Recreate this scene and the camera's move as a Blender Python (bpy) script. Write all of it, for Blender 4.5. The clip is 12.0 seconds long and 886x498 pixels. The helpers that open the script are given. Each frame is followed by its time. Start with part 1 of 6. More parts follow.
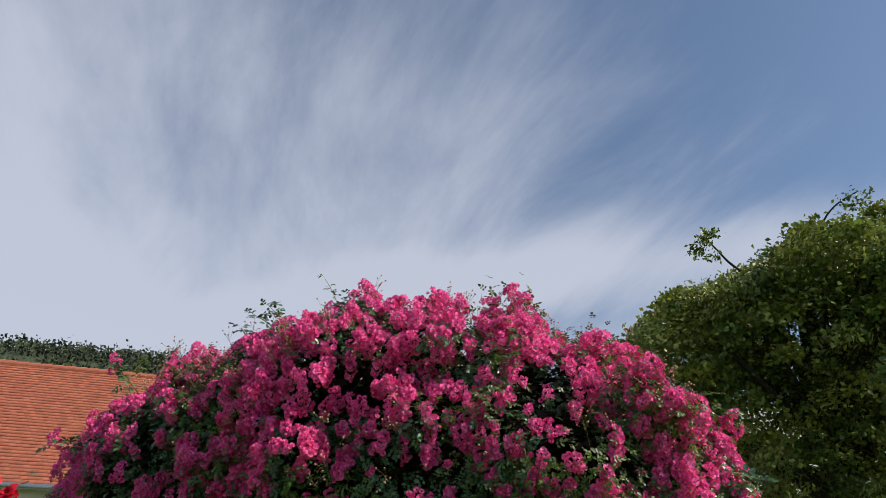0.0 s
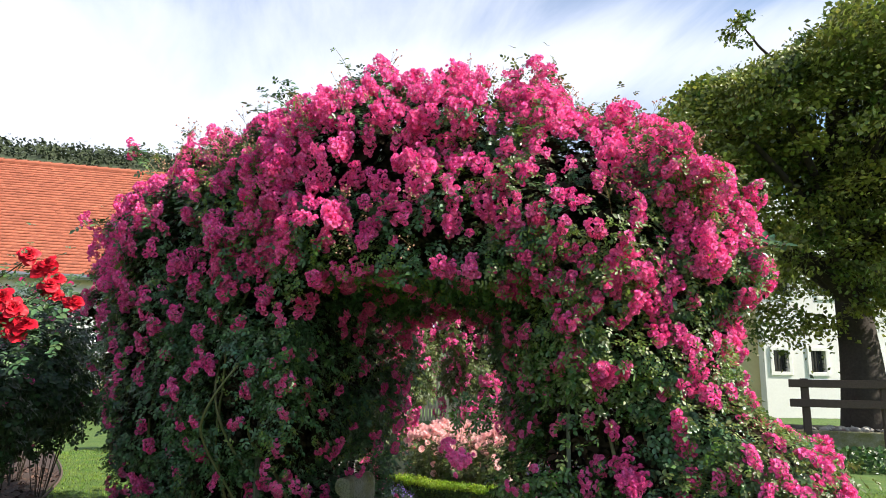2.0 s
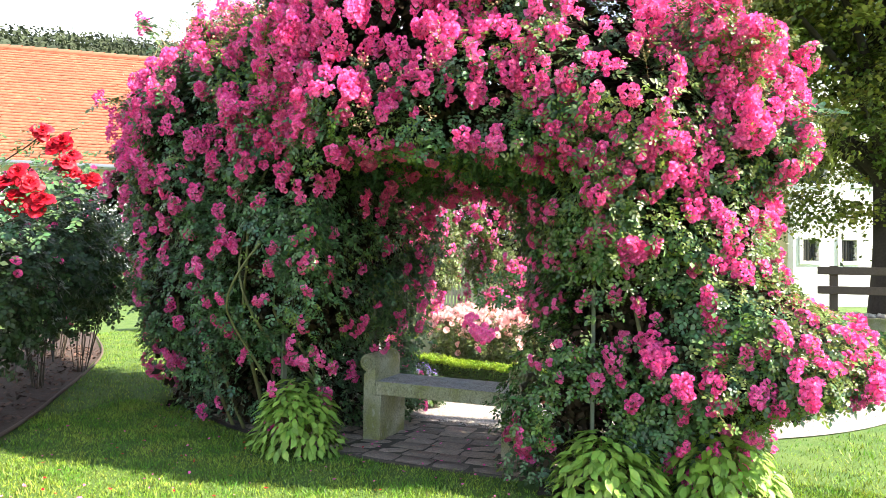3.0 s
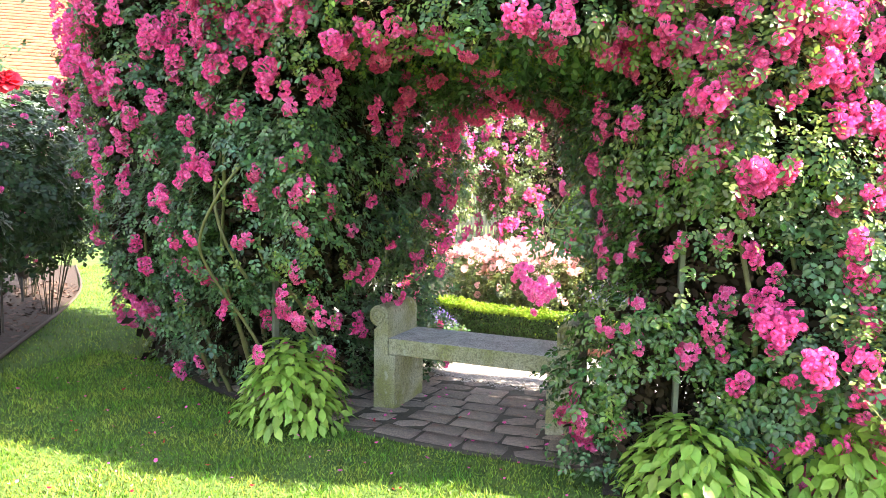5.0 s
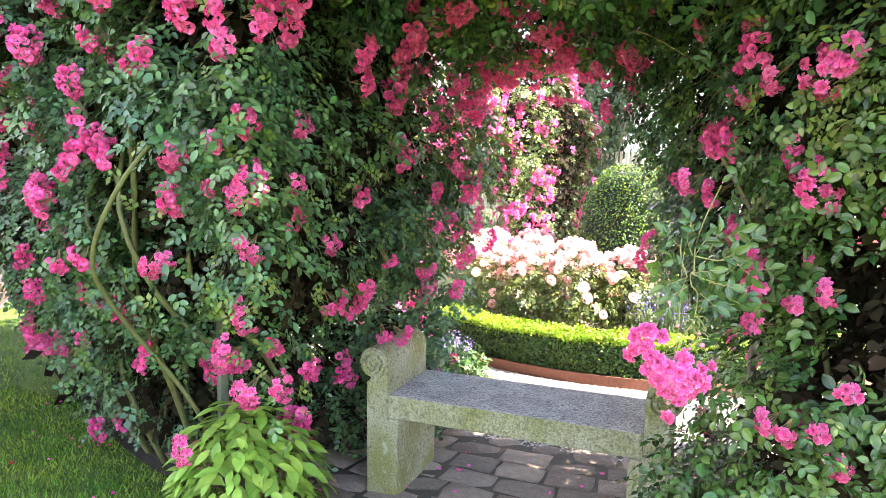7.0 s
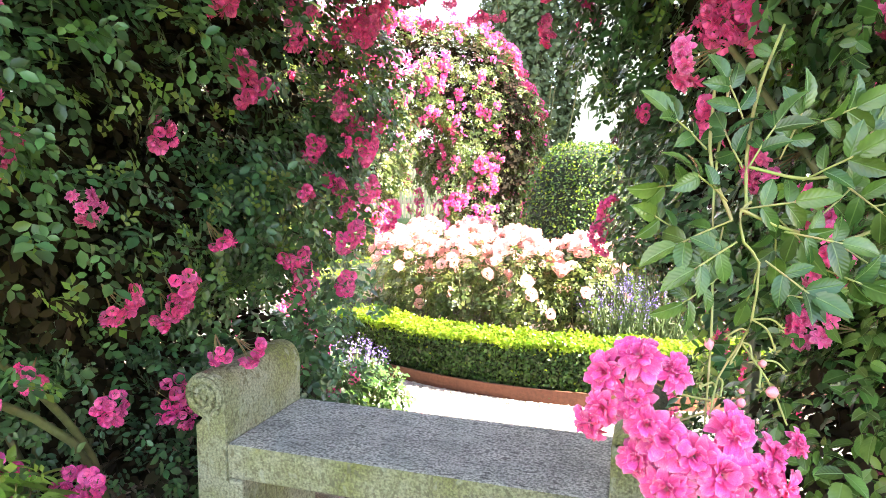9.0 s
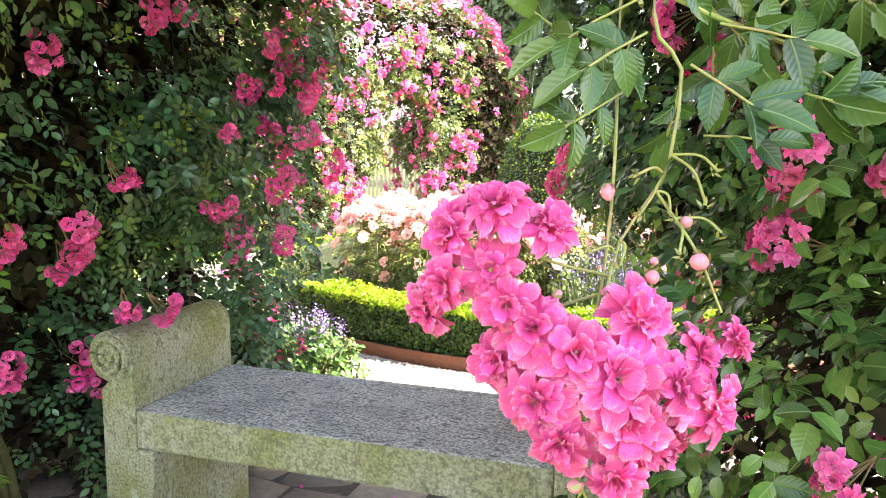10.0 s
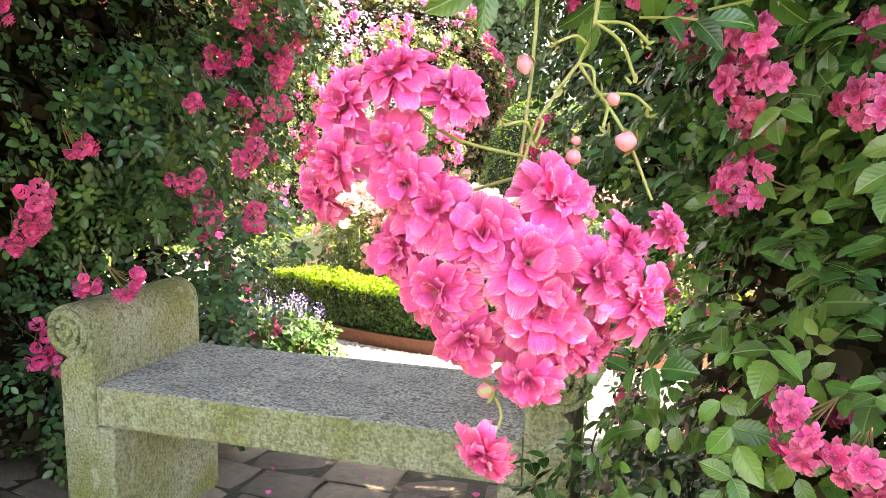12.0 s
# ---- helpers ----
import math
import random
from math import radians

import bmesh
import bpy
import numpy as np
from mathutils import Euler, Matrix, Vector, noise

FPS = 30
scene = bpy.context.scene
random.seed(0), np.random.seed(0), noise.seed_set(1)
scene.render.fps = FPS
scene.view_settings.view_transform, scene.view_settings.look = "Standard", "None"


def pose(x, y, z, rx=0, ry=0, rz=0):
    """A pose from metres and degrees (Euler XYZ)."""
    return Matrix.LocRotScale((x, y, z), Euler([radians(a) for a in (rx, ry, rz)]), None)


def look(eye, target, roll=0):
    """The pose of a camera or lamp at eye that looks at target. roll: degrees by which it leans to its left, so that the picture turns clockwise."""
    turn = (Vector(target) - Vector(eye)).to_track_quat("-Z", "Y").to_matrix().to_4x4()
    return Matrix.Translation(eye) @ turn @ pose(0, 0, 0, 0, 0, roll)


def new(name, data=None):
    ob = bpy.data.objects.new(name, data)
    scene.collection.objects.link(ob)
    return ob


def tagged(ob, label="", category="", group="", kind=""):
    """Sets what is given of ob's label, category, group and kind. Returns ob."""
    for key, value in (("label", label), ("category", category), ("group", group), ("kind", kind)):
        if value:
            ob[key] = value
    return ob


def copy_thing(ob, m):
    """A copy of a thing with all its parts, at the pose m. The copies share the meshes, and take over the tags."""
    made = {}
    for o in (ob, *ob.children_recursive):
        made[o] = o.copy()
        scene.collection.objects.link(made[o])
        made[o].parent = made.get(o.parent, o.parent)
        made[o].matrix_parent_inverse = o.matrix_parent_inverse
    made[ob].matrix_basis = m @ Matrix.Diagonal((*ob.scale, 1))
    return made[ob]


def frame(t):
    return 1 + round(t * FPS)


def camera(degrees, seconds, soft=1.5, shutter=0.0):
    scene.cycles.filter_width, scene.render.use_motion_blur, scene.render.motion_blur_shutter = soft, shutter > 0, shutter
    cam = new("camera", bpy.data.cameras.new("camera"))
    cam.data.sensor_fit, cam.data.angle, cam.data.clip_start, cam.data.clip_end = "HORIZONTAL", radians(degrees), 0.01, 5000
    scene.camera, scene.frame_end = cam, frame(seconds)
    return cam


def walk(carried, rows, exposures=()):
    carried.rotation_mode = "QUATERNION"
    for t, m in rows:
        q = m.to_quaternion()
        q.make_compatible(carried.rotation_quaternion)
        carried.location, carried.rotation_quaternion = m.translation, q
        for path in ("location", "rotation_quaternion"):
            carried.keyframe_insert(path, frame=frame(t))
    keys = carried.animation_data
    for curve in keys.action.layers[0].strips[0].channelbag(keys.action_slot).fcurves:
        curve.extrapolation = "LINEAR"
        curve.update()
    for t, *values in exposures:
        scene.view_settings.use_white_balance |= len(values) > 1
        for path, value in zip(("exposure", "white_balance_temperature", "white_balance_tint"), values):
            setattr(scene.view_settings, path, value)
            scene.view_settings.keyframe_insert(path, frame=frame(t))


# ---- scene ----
cam = camera(67.2, 12.0, 0.55)
PATH = [
    (0, (1.595, 1.664, 1.497), (1.003, 3.333, 2.428), 1.1),
    (0.5, (1.584, 1.694, 1.474), (0.966, 3.414, 2.286), 0.9),
    (1, (1.574, 1.716, 1.451), (0.934, 3.477, 2.149), 0.9),
    (1.5, (1.547, 1.751, 1.407), (0.884, 3.556, 1.955), 0.9),
    (2, (1.513, 1.795, 1.37), (0.823, 3.635, 1.742), 0.9),
    (2.5, (1.494, 1.864, 1.33), (0.767, 3.717, 1.529), 0.9),
    (3, (1.473, 1.938, 1.291), (0.705, 3.784, 1.34), 1.0),
    (3.5, (1.347, 2.115, 1.273), (0.566, 3.954, 1.21), 1.0),
    (3.7, (1.297, 2.187, 1.274), (0.517, 4.027, 1.189), 1.0),
    (5.3, (0.847, 2.923, 1.317), (0.085, 4.764, 1.144), 1.2),
    (5.5, (0.781, 3.016, 1.32), (0.021, 4.858, 1.149), 1.2),
    (6, (0.617, 3.309, 1.305), (-0.132, 5.154, 1.113), 1.2),
    (6.5, (0.468, 3.595, 1.326), (-0.275, 5.438, 1.105), 1.0),
    (7, (0.326, 3.886, 1.355), (-0.402, 5.734, 1.124), 1.0),
    (7.2, (0.276, 3.991, 1.356), (-0.428, 5.848, 1.124), 1.1),
    (8.8, (0.195, 4.699, 1.214), (-0.407, 6.595, 1.003), 0.7),
    (9, (0.231, 4.787, 1.175), (-0.364, 6.684, 0.95), 0.6),
    (9.5, (0.281, 4.93, 1.084), (-0.283, 6.835, 0.854), 0.8),
    (10, (0.299, 4.993, 1.049), (-0.255, 6.897, 0.787), 0.8),
    (10.5, (0.293, 5.011, 1.019), (-0.256, 6.913, 0.734), 0.7),
    (11, (0.295, 5.022, 0.996), (-0.253, 6.924, 0.707), 0.7),
    (11.5, (0.318, 5.041, 0.99), (-0.22, 6.946, 0.704), 0.8),
    (12, (0.336, 5.038, 0.985), (-0.188, 6.948, 0.712), 0.9),
]
EXPOSURES = [(0, -0.05, 6400, 10), (1.0, 0.2, 6500, 10), (1.5, 0.5, 6500, 10), (2.0, 0.9, 6550, 10), (2.5, 1.45, 6600, 10), (3.0, 2.1, 6800, 10), (3.7, 2.35, 6900, 13), (5.3, 3.03, 7000, 13), (7.2, 3.36, 6900, 15), (8.8, 3.4, 7200, 12), (9.8, 3.24, 7600, 12), (12.0, 3.25, 8300, 10)]
walk(cam, [(t, look(eye, target, roll)) for t, eye, target, roll in PATH], EXPOSURES)

# ---- sky and sun ----
SUN_XY, SUN_EL = (0.9964, 0.085), 40.0
world = bpy.data.worlds.new("sky")
scene.world = world
world.use_nodes = True
wt = world.node_tree
wt.nodes.clear()


def wnode(kind, **values):
    n = wt.nodes.new(kind)
    for k, v in values.items():
        n.inputs[k].default_value = v
    return n


sky = wt.nodes.new("ShaderNodeTexSky")
sky.sky_type, sky.sun_disc = "NISHITA", False
sky.sun_elevation = radians(SUN_EL)
sky.sun_rotation = math.atan2(SUN_XY[0], SUN_XY[1])
sky.air_density, sky.dust_density = 1.0, 0.6
coord = wt.nodes.new("ShaderNodeTexCoord")
sep = wt.nodes.new("ShaderNodeSeparateXYZ")
wt.links.new(coord.outputs["Generated"], sep.inputs[0])
# the cloud sheet: the direction laid out on a flat layer overhead
lift = wnode("ShaderNodeMath")
lift.operation = "ADD"
lift.inputs[1].default_value = 0.18
wt.links.new(sep.outputs["Z"], lift.inputs[0])
flat = wt.nodes.new("ShaderNodeVectorMath")
flat.operation = "DIVIDE"
spread = wt.nodes.new("ShaderNodeCombineXYZ")
for s in "XYZ":
    wt.links.new(lift.outputs[0], spread.inputs[s])
wt.links.new(coord.outputs["Generated"], flat.inputs[0])
wt.links.new(spread.outputs[0], flat.inputs[1])
turnmap = wnode("ShaderNodeMapping", Rotation=(0, 0, radians(-50)), Scale=(1.25, 0.42, 1.0), Location=(0.3, 0.9, 0))
turnmap.vector_type = "TEXTURE"
wt.links.new(flat.outputs[0], turnmap.inputs[0])
wisps = wnode("ShaderNodeTexNoise", Scale=1.6, Detail=9.0, Roughness=0.62, Distortion=0.3)
wt.links.new(turnmap.outputs[0], wisps.inputs["Vector"])
broad = wnode("ShaderNodeTexNoise", Scale=0.9, Detail=3.0, Roughness=0.5, Distortion=0.4)
wt.links.new(flat.outputs[0], broad.inputs["Vector"])
# thicker veil towards the west
veil = wnode("ShaderNodeMath")
veil.operation = "MULTIPLY_ADD"
veil.inputs[1].default_value, veil.inputs[2].default_value = -0.3, -0.17
sepf = wt.nodes.new("ShaderNodeSeparateXYZ")
wt.links.new(flat.outputs[0], sepf.inputs[0])
wt.links.new(sepf.outputs["X"], veil.inputs[0])
# a denser streak low over the roses
low_band = wnode("ShaderNodeMath")
low_band.operation = "SUBTRACT"
low_band.inputs[1].default_value = 1.46
wt.links.new(sepf.outputs["Y"], low_band.inputs[0])
away = wnode("ShaderNodeMath")
away.operation = "ABSOLUTE"
wt.links.new(low_band.outputs[0], away.inputs[0])
streak = wnode("ShaderNodeMapRange")
streak.interpolation_type = "SMOOTHSTEP"
streak.inputs["From Max"].default_value, streak.inputs["To Min"].default_value, streak.inputs["To Max"].default_value = 0.26, 0.2, 0.0
wt.links.new(away.outputs[0], streak.inputs["Value"])
veiled = wnode("ShaderNodeMath")
wt.links.new(veil.outputs[0], veiled.inputs[0])
wt.links.new(streak.outputs[0], veiled.inputs[1])
sum1 = wnode("ShaderNodeMath")
sum1.operation = "MULTIPLY_ADD"
sum1.inputs[1].default_value = 0.42
wt.links.new(wisps.outputs["Fac"], sum1.inputs[0])
wt.links.new(veiled.outputs[0], sum1.inputs[2])
sum2 = wnode("ShaderNodeMath")
sum2.operation = "MULTIPLY_ADD"
sum2.inputs[1].default_value = 0.5
wt.links.new(broad.outputs["Fac"], sum2.inputs[0])
wt.links.new(sum1.outputs[0], sum2.inputs[2])
cover = wnode("ShaderNodeMapRange")
cover.interpolation_type = "SMOOTHSTEP"
cover.inputs["From Min"].default_value, cover.inputs["From Max"].default_value = 0.25, 0.62
wt.links.new(sum2.outputs[0], cover.inputs["Value"])
cloud = wnode("ShaderNodeRGB")
cloud.outputs[0].default_value = (4.9, 5.2, 6.05, 1)
mixc = wt.nodes.new("ShaderNodeMixRGB")
capped = wnode("ShaderNodeMath")
capped.operation = "MULTIPLY"
capped.inputs[1].default_value = 0.9
wt.links.new(cover.outputs[0], capped.inputs[0])
wt.links.new(capped.outputs[0], mixc.inputs[0])
wt.links.new(sky.outputs[0], mixc.inputs[1])
wt.links.new(cloud.outputs[0], mixc.inputs[2])
bg = wnode("ShaderNodeBackground", Strength=0.12)
wt.links.new(mixc.outputs[0], bg.inputs[0])
wout = wt.nodes.new("ShaderNodeOutputWorld")
wt.links.new(bg.outputs[0], wout.inputs[0])

sun_data = bpy.data.lights.new("sun", "SUN")
sun_data.energy, sun_data.angle, sun_data.color = 5.0, radians(0.53), (1.0, 0.93, 0.82)
sun = new("sun", sun_data)
ch, sh = math.cos(radians(SUN_EL)), math.sin(radians(SUN_EL))
sun.matrix_world = look((SUN_XY[0] * ch * 60, SUN_XY[1] * ch * 60, sh * 60), (0, 0, 0))


# ---- materials ----
def material(name, base, rough=0.6, spread=0.12, scale=8.0, fine=60.0, bump=0.0, bump_scale=80.0, metal=0.0, second=None, amount=0.5, island=0.0, objrand=0.0, crisp=0.25, spec=0.5, thin=0.0, hue=0.0, coords="Object"):
    """A node material: two noises vary the base colour, an island or object random shifts it, a noise gives relief."""
    m = bpy.data.materials.new(name)
    m.use_nodes = True
    t = m.node_tree
    b = t.nodes["Principled BSDF"]
    b.inputs["Roughness"].default_value, b.inputs["Metallic"].default_value = rough, metal
    b.inputs["Specular IOR Level"].default_value = spec
    tc = t.nodes.new("ShaderNodeTexCoord")
    big = t.nodes.new("ShaderNodeTexNoise")
    big.inputs["Scale"].default_value, big.inputs["Detail"].default_value = scale, 4.0
    t.links.new(tc.outputs[coords], big.inputs["Vector"])
    small = t.nodes.new("ShaderNodeTexNoise")
    small.inputs["Scale"].default_value, small.inputs["Detail"].default_value = fine, 5.0
    t.links.new(tc.outputs[coords], small.inputs["Vector"])
    ramp = t.nodes.new("ShaderNodeMapRange")
    ramp.inputs["From Min"].default_value, ramp.inputs["From Max"].default_value = 0.35, 0.65
    t.links.new(big.outputs["Fac"], ramp.inputs["Value"])
    mix = t.nodes.new("ShaderNodeMixRGB")
    mix.inputs[1].default_value = (*base, 1)
    mix.inputs[2].default_value = (*(second or base), 1)
    scale_amt = t.nodes.new("ShaderNodeMath")
    scale_amt.operation = "MULTIPLY"
    scale_amt.inputs[1].default_value = amount
    t.links.new(ramp.outputs[0], scale_amt.inputs[0])
    t.links.new(scale_amt.outputs[0], mix.inputs[0])
    hsv = t.nodes.new("ShaderNodeHueSaturation")
    t.links.new(mix.outputs[0], hsv.inputs["Color"])
    val = t.nodes.new("ShaderNodeMapRange")
    val.inputs["From Min"].default_value, val.inputs["From Max"].default_value = 0.5 - crisp, 0.5 + crisp
    val.inputs["To Min"].default_value, val.inputs["To Max"].default_value = 1 - spread, 1 + spread
    t.links.new(small.outputs["Fac"], val.inputs["Value"])
    last = val.outputs[0]
    if island or objrand:
        if island:
            src = t.nodes.new("ShaderNodeNewGeometry").outputs["Random Per Island"]
        else:
            src = t.nodes.new("ShaderNodeObjectInfo").outputs["Random"]
        rng = t.nodes.new("ShaderNodeMapRange")
        rng.inputs["To Min"].default_value, rng.inputs["To Max"].default_value = 1 - (island or objrand), 1 + (island or objrand)
        t.links.new(src, rng.inputs["Value"])
        mul = t.nodes.new("ShaderNodeMath")
        mul.operation = "MULTIPLY"
        t.links.new(last, mul.inputs[0])
        t.links.new(rng.outputs[0], mul.inputs[1])
        last = mul.outputs[0]
        if hue:
            hr = t.nodes.new("ShaderNodeMapRange")
            hr.inputs["To Min"].default_value, hr.inputs["To Max"].default_value = 0.5 - hue, 0.5 + hue
            frac = t.nodes.new("ShaderNodeMath")
            frac.operation = "FRACT"
            seven = t.nodes.new("ShaderNodeMath")
            seven.operation = "MULTIPLY"
            seven.inputs[1].default_value = 7.13
            t.links.new(src, seven.inputs[0])
            t.links.new(seven.outputs[0], frac.inputs[0])
            t.links.new(frac.outputs[0], hr.inputs["Value"])
            t.links.new(hr.outputs[0], hsv.inputs["Hue"])
    t.links.new(last, hsv.inputs["Value"])
    t.links.new(hsv.outputs[0], b.inputs["Base Color"])
    if bump:
        bn = t.nodes.new("ShaderNodeTexNoise")
        bn.inputs["Scale"].default_value, bn.inputs["Detail"].default_value = bump_scale, 5.0
        t.links.new(tc.outputs[coords], bn.inputs["Vector"])
        bp = t.nodes.new("ShaderNodeBump")
        bp.inputs["Strength"].default_value, bp.inputs["Distance"].default_value = bump, 0.01
        t.links.new(bn.outputs["Fac"], bp.inputs["Height"])
        t.links.new(bp.outputs[0], b.inputs["Normal"])
    if thin:
        tr = t.nodes.new("ShaderNodeBsdfTranslucent")
        t.links.new(hsv.outputs[0], tr.inputs["Color"])
        ms = t.nodes.new("ShaderNodeMixShader")
        ms.inputs[0].default_value = thin
        t.links.new(b.outputs[0], ms.inputs[1])
        t.links.new(tr.outputs[0], ms.inputs[2])
        t.links.new(ms.outputs[0], t.nodes["Material Output"].inputs["Surface"])
    return m


LEAF = material("rose_leaf", (0.05, 0.116, 0.054), 0.34, 0.25, 3.0, 25.0, second=(0.095, 0.165, 0.045), amount=0.75, island=0.55, thin=0.16, hue=0.025, spec=0.5)
# withered brown taken near black, standing in for shade deep in the rose
SHADE_DRY_LEAF = material("shade_dark_dry_leaf", (0.021, 0.02, 0.01), 0.85, 0.3, 4.0, 25.0, second=(0.034, 0.02, 0.011), amount=0.9, island=0.5, hue=0.02, spec=0.15)
LEAF_BED = material("bed_rose_leaf", (0.075, 0.12, 0.03), 0.4, 0.2, 4.0, 25.0, second=(0.14, 0.16, 0.04), amount=0.8, island=0.45, thin=0.25, hue=0.02)
LEAF_YOUNG = material("young_leaf", (0.14, 0.235, 0.04), 0.4, 0.2, 4.0, 25.0, second=(0.2, 0.2, 0.06), island=0.3, thin=0.4, hue=0.03)
LEAF_DARK = material("dark_rose_leaf", (0.03, 0.066, 0.024), 0.42, 0.2, 3.0, 25.0, second=(0.055, 0.08, 0.026), amount=0.7, island=0.45, thin=0.12, hue=0.025, spec=0.35)
CANE_BROWN = material("brown_cane", (0.035, 0.026, 0.016), 0.7, 0.25, 6.0, 40.0, second=(0.05, 0.04, 0.02), bump=0.3)
PETAL = material("pink_petal", (0.85, 0.072, 0.325), 0.6, 0.18, 14.0, 60.0, second=(0.9, 0.21, 0.48), amount=0.85, island=0.3, thin=0.22, hue=0.012, spec=0.2)
PETAL_RED = material("red_petal", (0.48, 0.004, 0.018), 0.5, 0.18, 8.0, 30.0, second=(0.62, 0.012, 0.03), island=0.3, thin=0.15, spec=0.3)
BUD_PINK = material("bud_pink", (0.84, 0.2, 0.36), 0.5, 0.2, 60.0, 200.0, second=(0.85, 0.5, 0.5), amount=0.9, thin=0.3, spec=0.3)
PETAL_PALE = material("pale_petal", (0.9, 0.46, 0.47), 0.55, 0.08, 6.0, 30.0, second=(0.92, 0.68, 0.63), amount=0.9, island=0.14, thin=0.3, spec=0.25)
CANE = material("green_cane", (0.12, 0.13, 0.045), 0.55, 0.25, 6.0, 40.0, second=(0.1, 0.065, 0.03), bump=0.3)
STEM = material("young_stem", (0.19, 0.22, 0.06), 0.5, 0.2, 30.0, 90.0, second=(0.26, 0.13, 0.07), amount=0.9)
SHOOT = material("green_shoot", (0.25, 0.29, 0.08), 0.45, 0.2, 30.0, 90.0, second=(0.3, 0.2, 0.09), amount=0.85)
BUD_STALK = material("bud_stalk", (0.2, 0.13, 0.06), 0.6, 0.2, 20.0, 60.0, second=(0.16, 0.17, 0.05), amount=0.8)
BUD_PALE = material("bud_pale", (0.4, 0.27, 0.12), 0.6, 0.2, 30.0, 90.0, second=(0.55, 0.22, 0.22), amount=0.9, island=0.3)
BARK = material("tree_bark", (0.035, 0.026, 0.02), 0.9, 0.3, 3.0, 20.0, second=(0.06, 0.05, 0.04), bump=0.8, bump_scale=14.0)
TREE_LEAF = material("linden_leaf", (0.08, 0.14, 0.024), 0.45, 0.2, 0.8, 8.0, second=(0.3, 0.3, 0.055), amount=0.8, island=0.6, thin=0.3, hue=0.02)
# hedge pair: side leaves darkened as if shaded, top growth brightened as if sunlit
BOX_LEAF = material("box_leaf", (0.032, 0.085, 0.016), 0.4, 0.2, 4.0, 30.0, second=(0.07, 0.14, 0.02), island=0.5, thin=0.15, hue=0.015)
BOX_LIT_YOUNG = material("lit_young_box_leaf", (0.17, 0.3, 0.02), 0.4, 0.2, 5.0, 30.0, second=(0.28, 0.38, 0.03), amount=0.9, island=0.35, thin=0.4, hue=0.015)
# almost black core: the shade between box leaves is put into its colour
BOX_CORE = material("box_shade_core", (0.012, 0.02, 0.008), 0.9, 0.3, 12.0, 60.0, bump=0.5)
SAGE_LEAF = material("broad_leaf", (0.23, 0.39, 0.05), 0.5, 0.12, 8.0, 40.0, second=(0.34, 0.46, 0.12), island=0.25, thin=0.28, hue=0.015)
PURPLE_LEAF = material("purple_leaf", (0.09, 0.03, 0.04), 0.5, 0.2, 4.0, 30.0, island=0.35, thin=0.3)
THUJA = material("thuja_spray", (0.07, 0.1, 0.045), 0.7, 0.25, 2.0, 20.0, second=(0.12, 0.15, 0.07), island=0.3)
YELLOW = material("yellow_green_flower", (0.4, 0.42, 0.06), 0.6, 0.2, 2.0, 20.0, island=0.3, thin=0.3)
LAV_LEAF = material("lavender_leaf", (0.12, 0.18, 0.07), 0.7, 0.2, 8.0, 40.0, island=0.3, thin=0.2)
LAV_FLOWER = material("lavender_flower", (0.2, 0.14, 0.42), 0.7, 0.2, 8.0, 40.0, island=0.25)
STONE = material("mossy_stone", (0.36, 0.335, 0.245), 0.92, 0.42, 5.0, 150.0, second=(0.22, 0.215, 0.07), amount=0.95, bump=1.0, bump_scale=170.0, crisp=0.2)
STONE_TOP = material("grey_stone", (0.46, 0.44, 0.4), 0.9, 0.5, 9.0, 140.0, second=(0.31, 0.295, 0.27), amount=0.85, bump=1.0, bump_scale=140.0, crisp=0.13)
PAVER = material("brown_paver", (0.34, 0.255, 0.195), 0.88, 0.5, 7.0, 90.0, second=(0.24, 0.19, 0.155), amount=0.95, bump=1.0, bump_scale=55.0, objrand=0.35, crisp=0.14)
JOINT = material("paver_joint", (0.07, 0.058, 0.04), 0.95, 0.3, 10.0, 80.0, bump=0.5)
GRAVEL = material("pale_gravel", (0.3, 0.27, 0.245), 0.9, 0.25, 20.0, 150.0, bump=0.8, bump_scale=120.0)
PEBBLE = material("pebble", (0.36, 0.32, 0.29), 0.85, 0.2, 20.0, 90.0, island=0.35)
SOIL = material("dark_soil", (0.05, 0.036, 0.025), 0.95, 0.3, 8.0, 60.0, bump=0.9, bump_scale=40.0)
MULCH = material("bark_mulch", (0.055, 0.034, 0.026), 0.9, 0.35, 10.0, 60.0, second=(0.035, 0.022, 0.018), bump=0.9, bump_scale=50.0)
CHIP = material("bark_chip", (0.095, 0.055, 0.042), 0.9, 0.2, 10.0, 60.0, island=0.6)
GROUND = material("lawn_ground", (0.05, 0.11, 0.015), 0.95, 0.45, 3.0, 90.0, second=(0.1, 0.155, 0.025), amount=0.8, bump=1.0, bump_scale=90.0)
GRASS = material("grass_blade", (0.1, 0.225, 0.018), 0.5, 0.3, 3.2, 30.0, second=(0.25, 0.32, 0.045), amount=0.9, island=0.75, thin=0.35, hue=0.025)
RUST = material("rusty_edging", (0.17, 0.065, 0.038), 0.8, 0.25, 6.0, 60.0, second=(0.11, 0.042, 0.027), bump=0.3)
POST = material("green_grey_steel", (0.14, 0.15, 0.11), 0.55, 0.15, 4.0, 60.0, metal=0.3)
TILE = material("orange_roof_tile", (0.4, 0.12, 0.066), 0.85, 0.14, 1.0, 12.0, second=(0.33, 0.093, 0.052), island=0.16, objrand=0.1)
WHITE = material("white_render", (0.78, 0.77, 0.74), 0.9, 0.04, 0.8, 12.0, second=(0.7, 0.69, 0.66), bump=0.15)
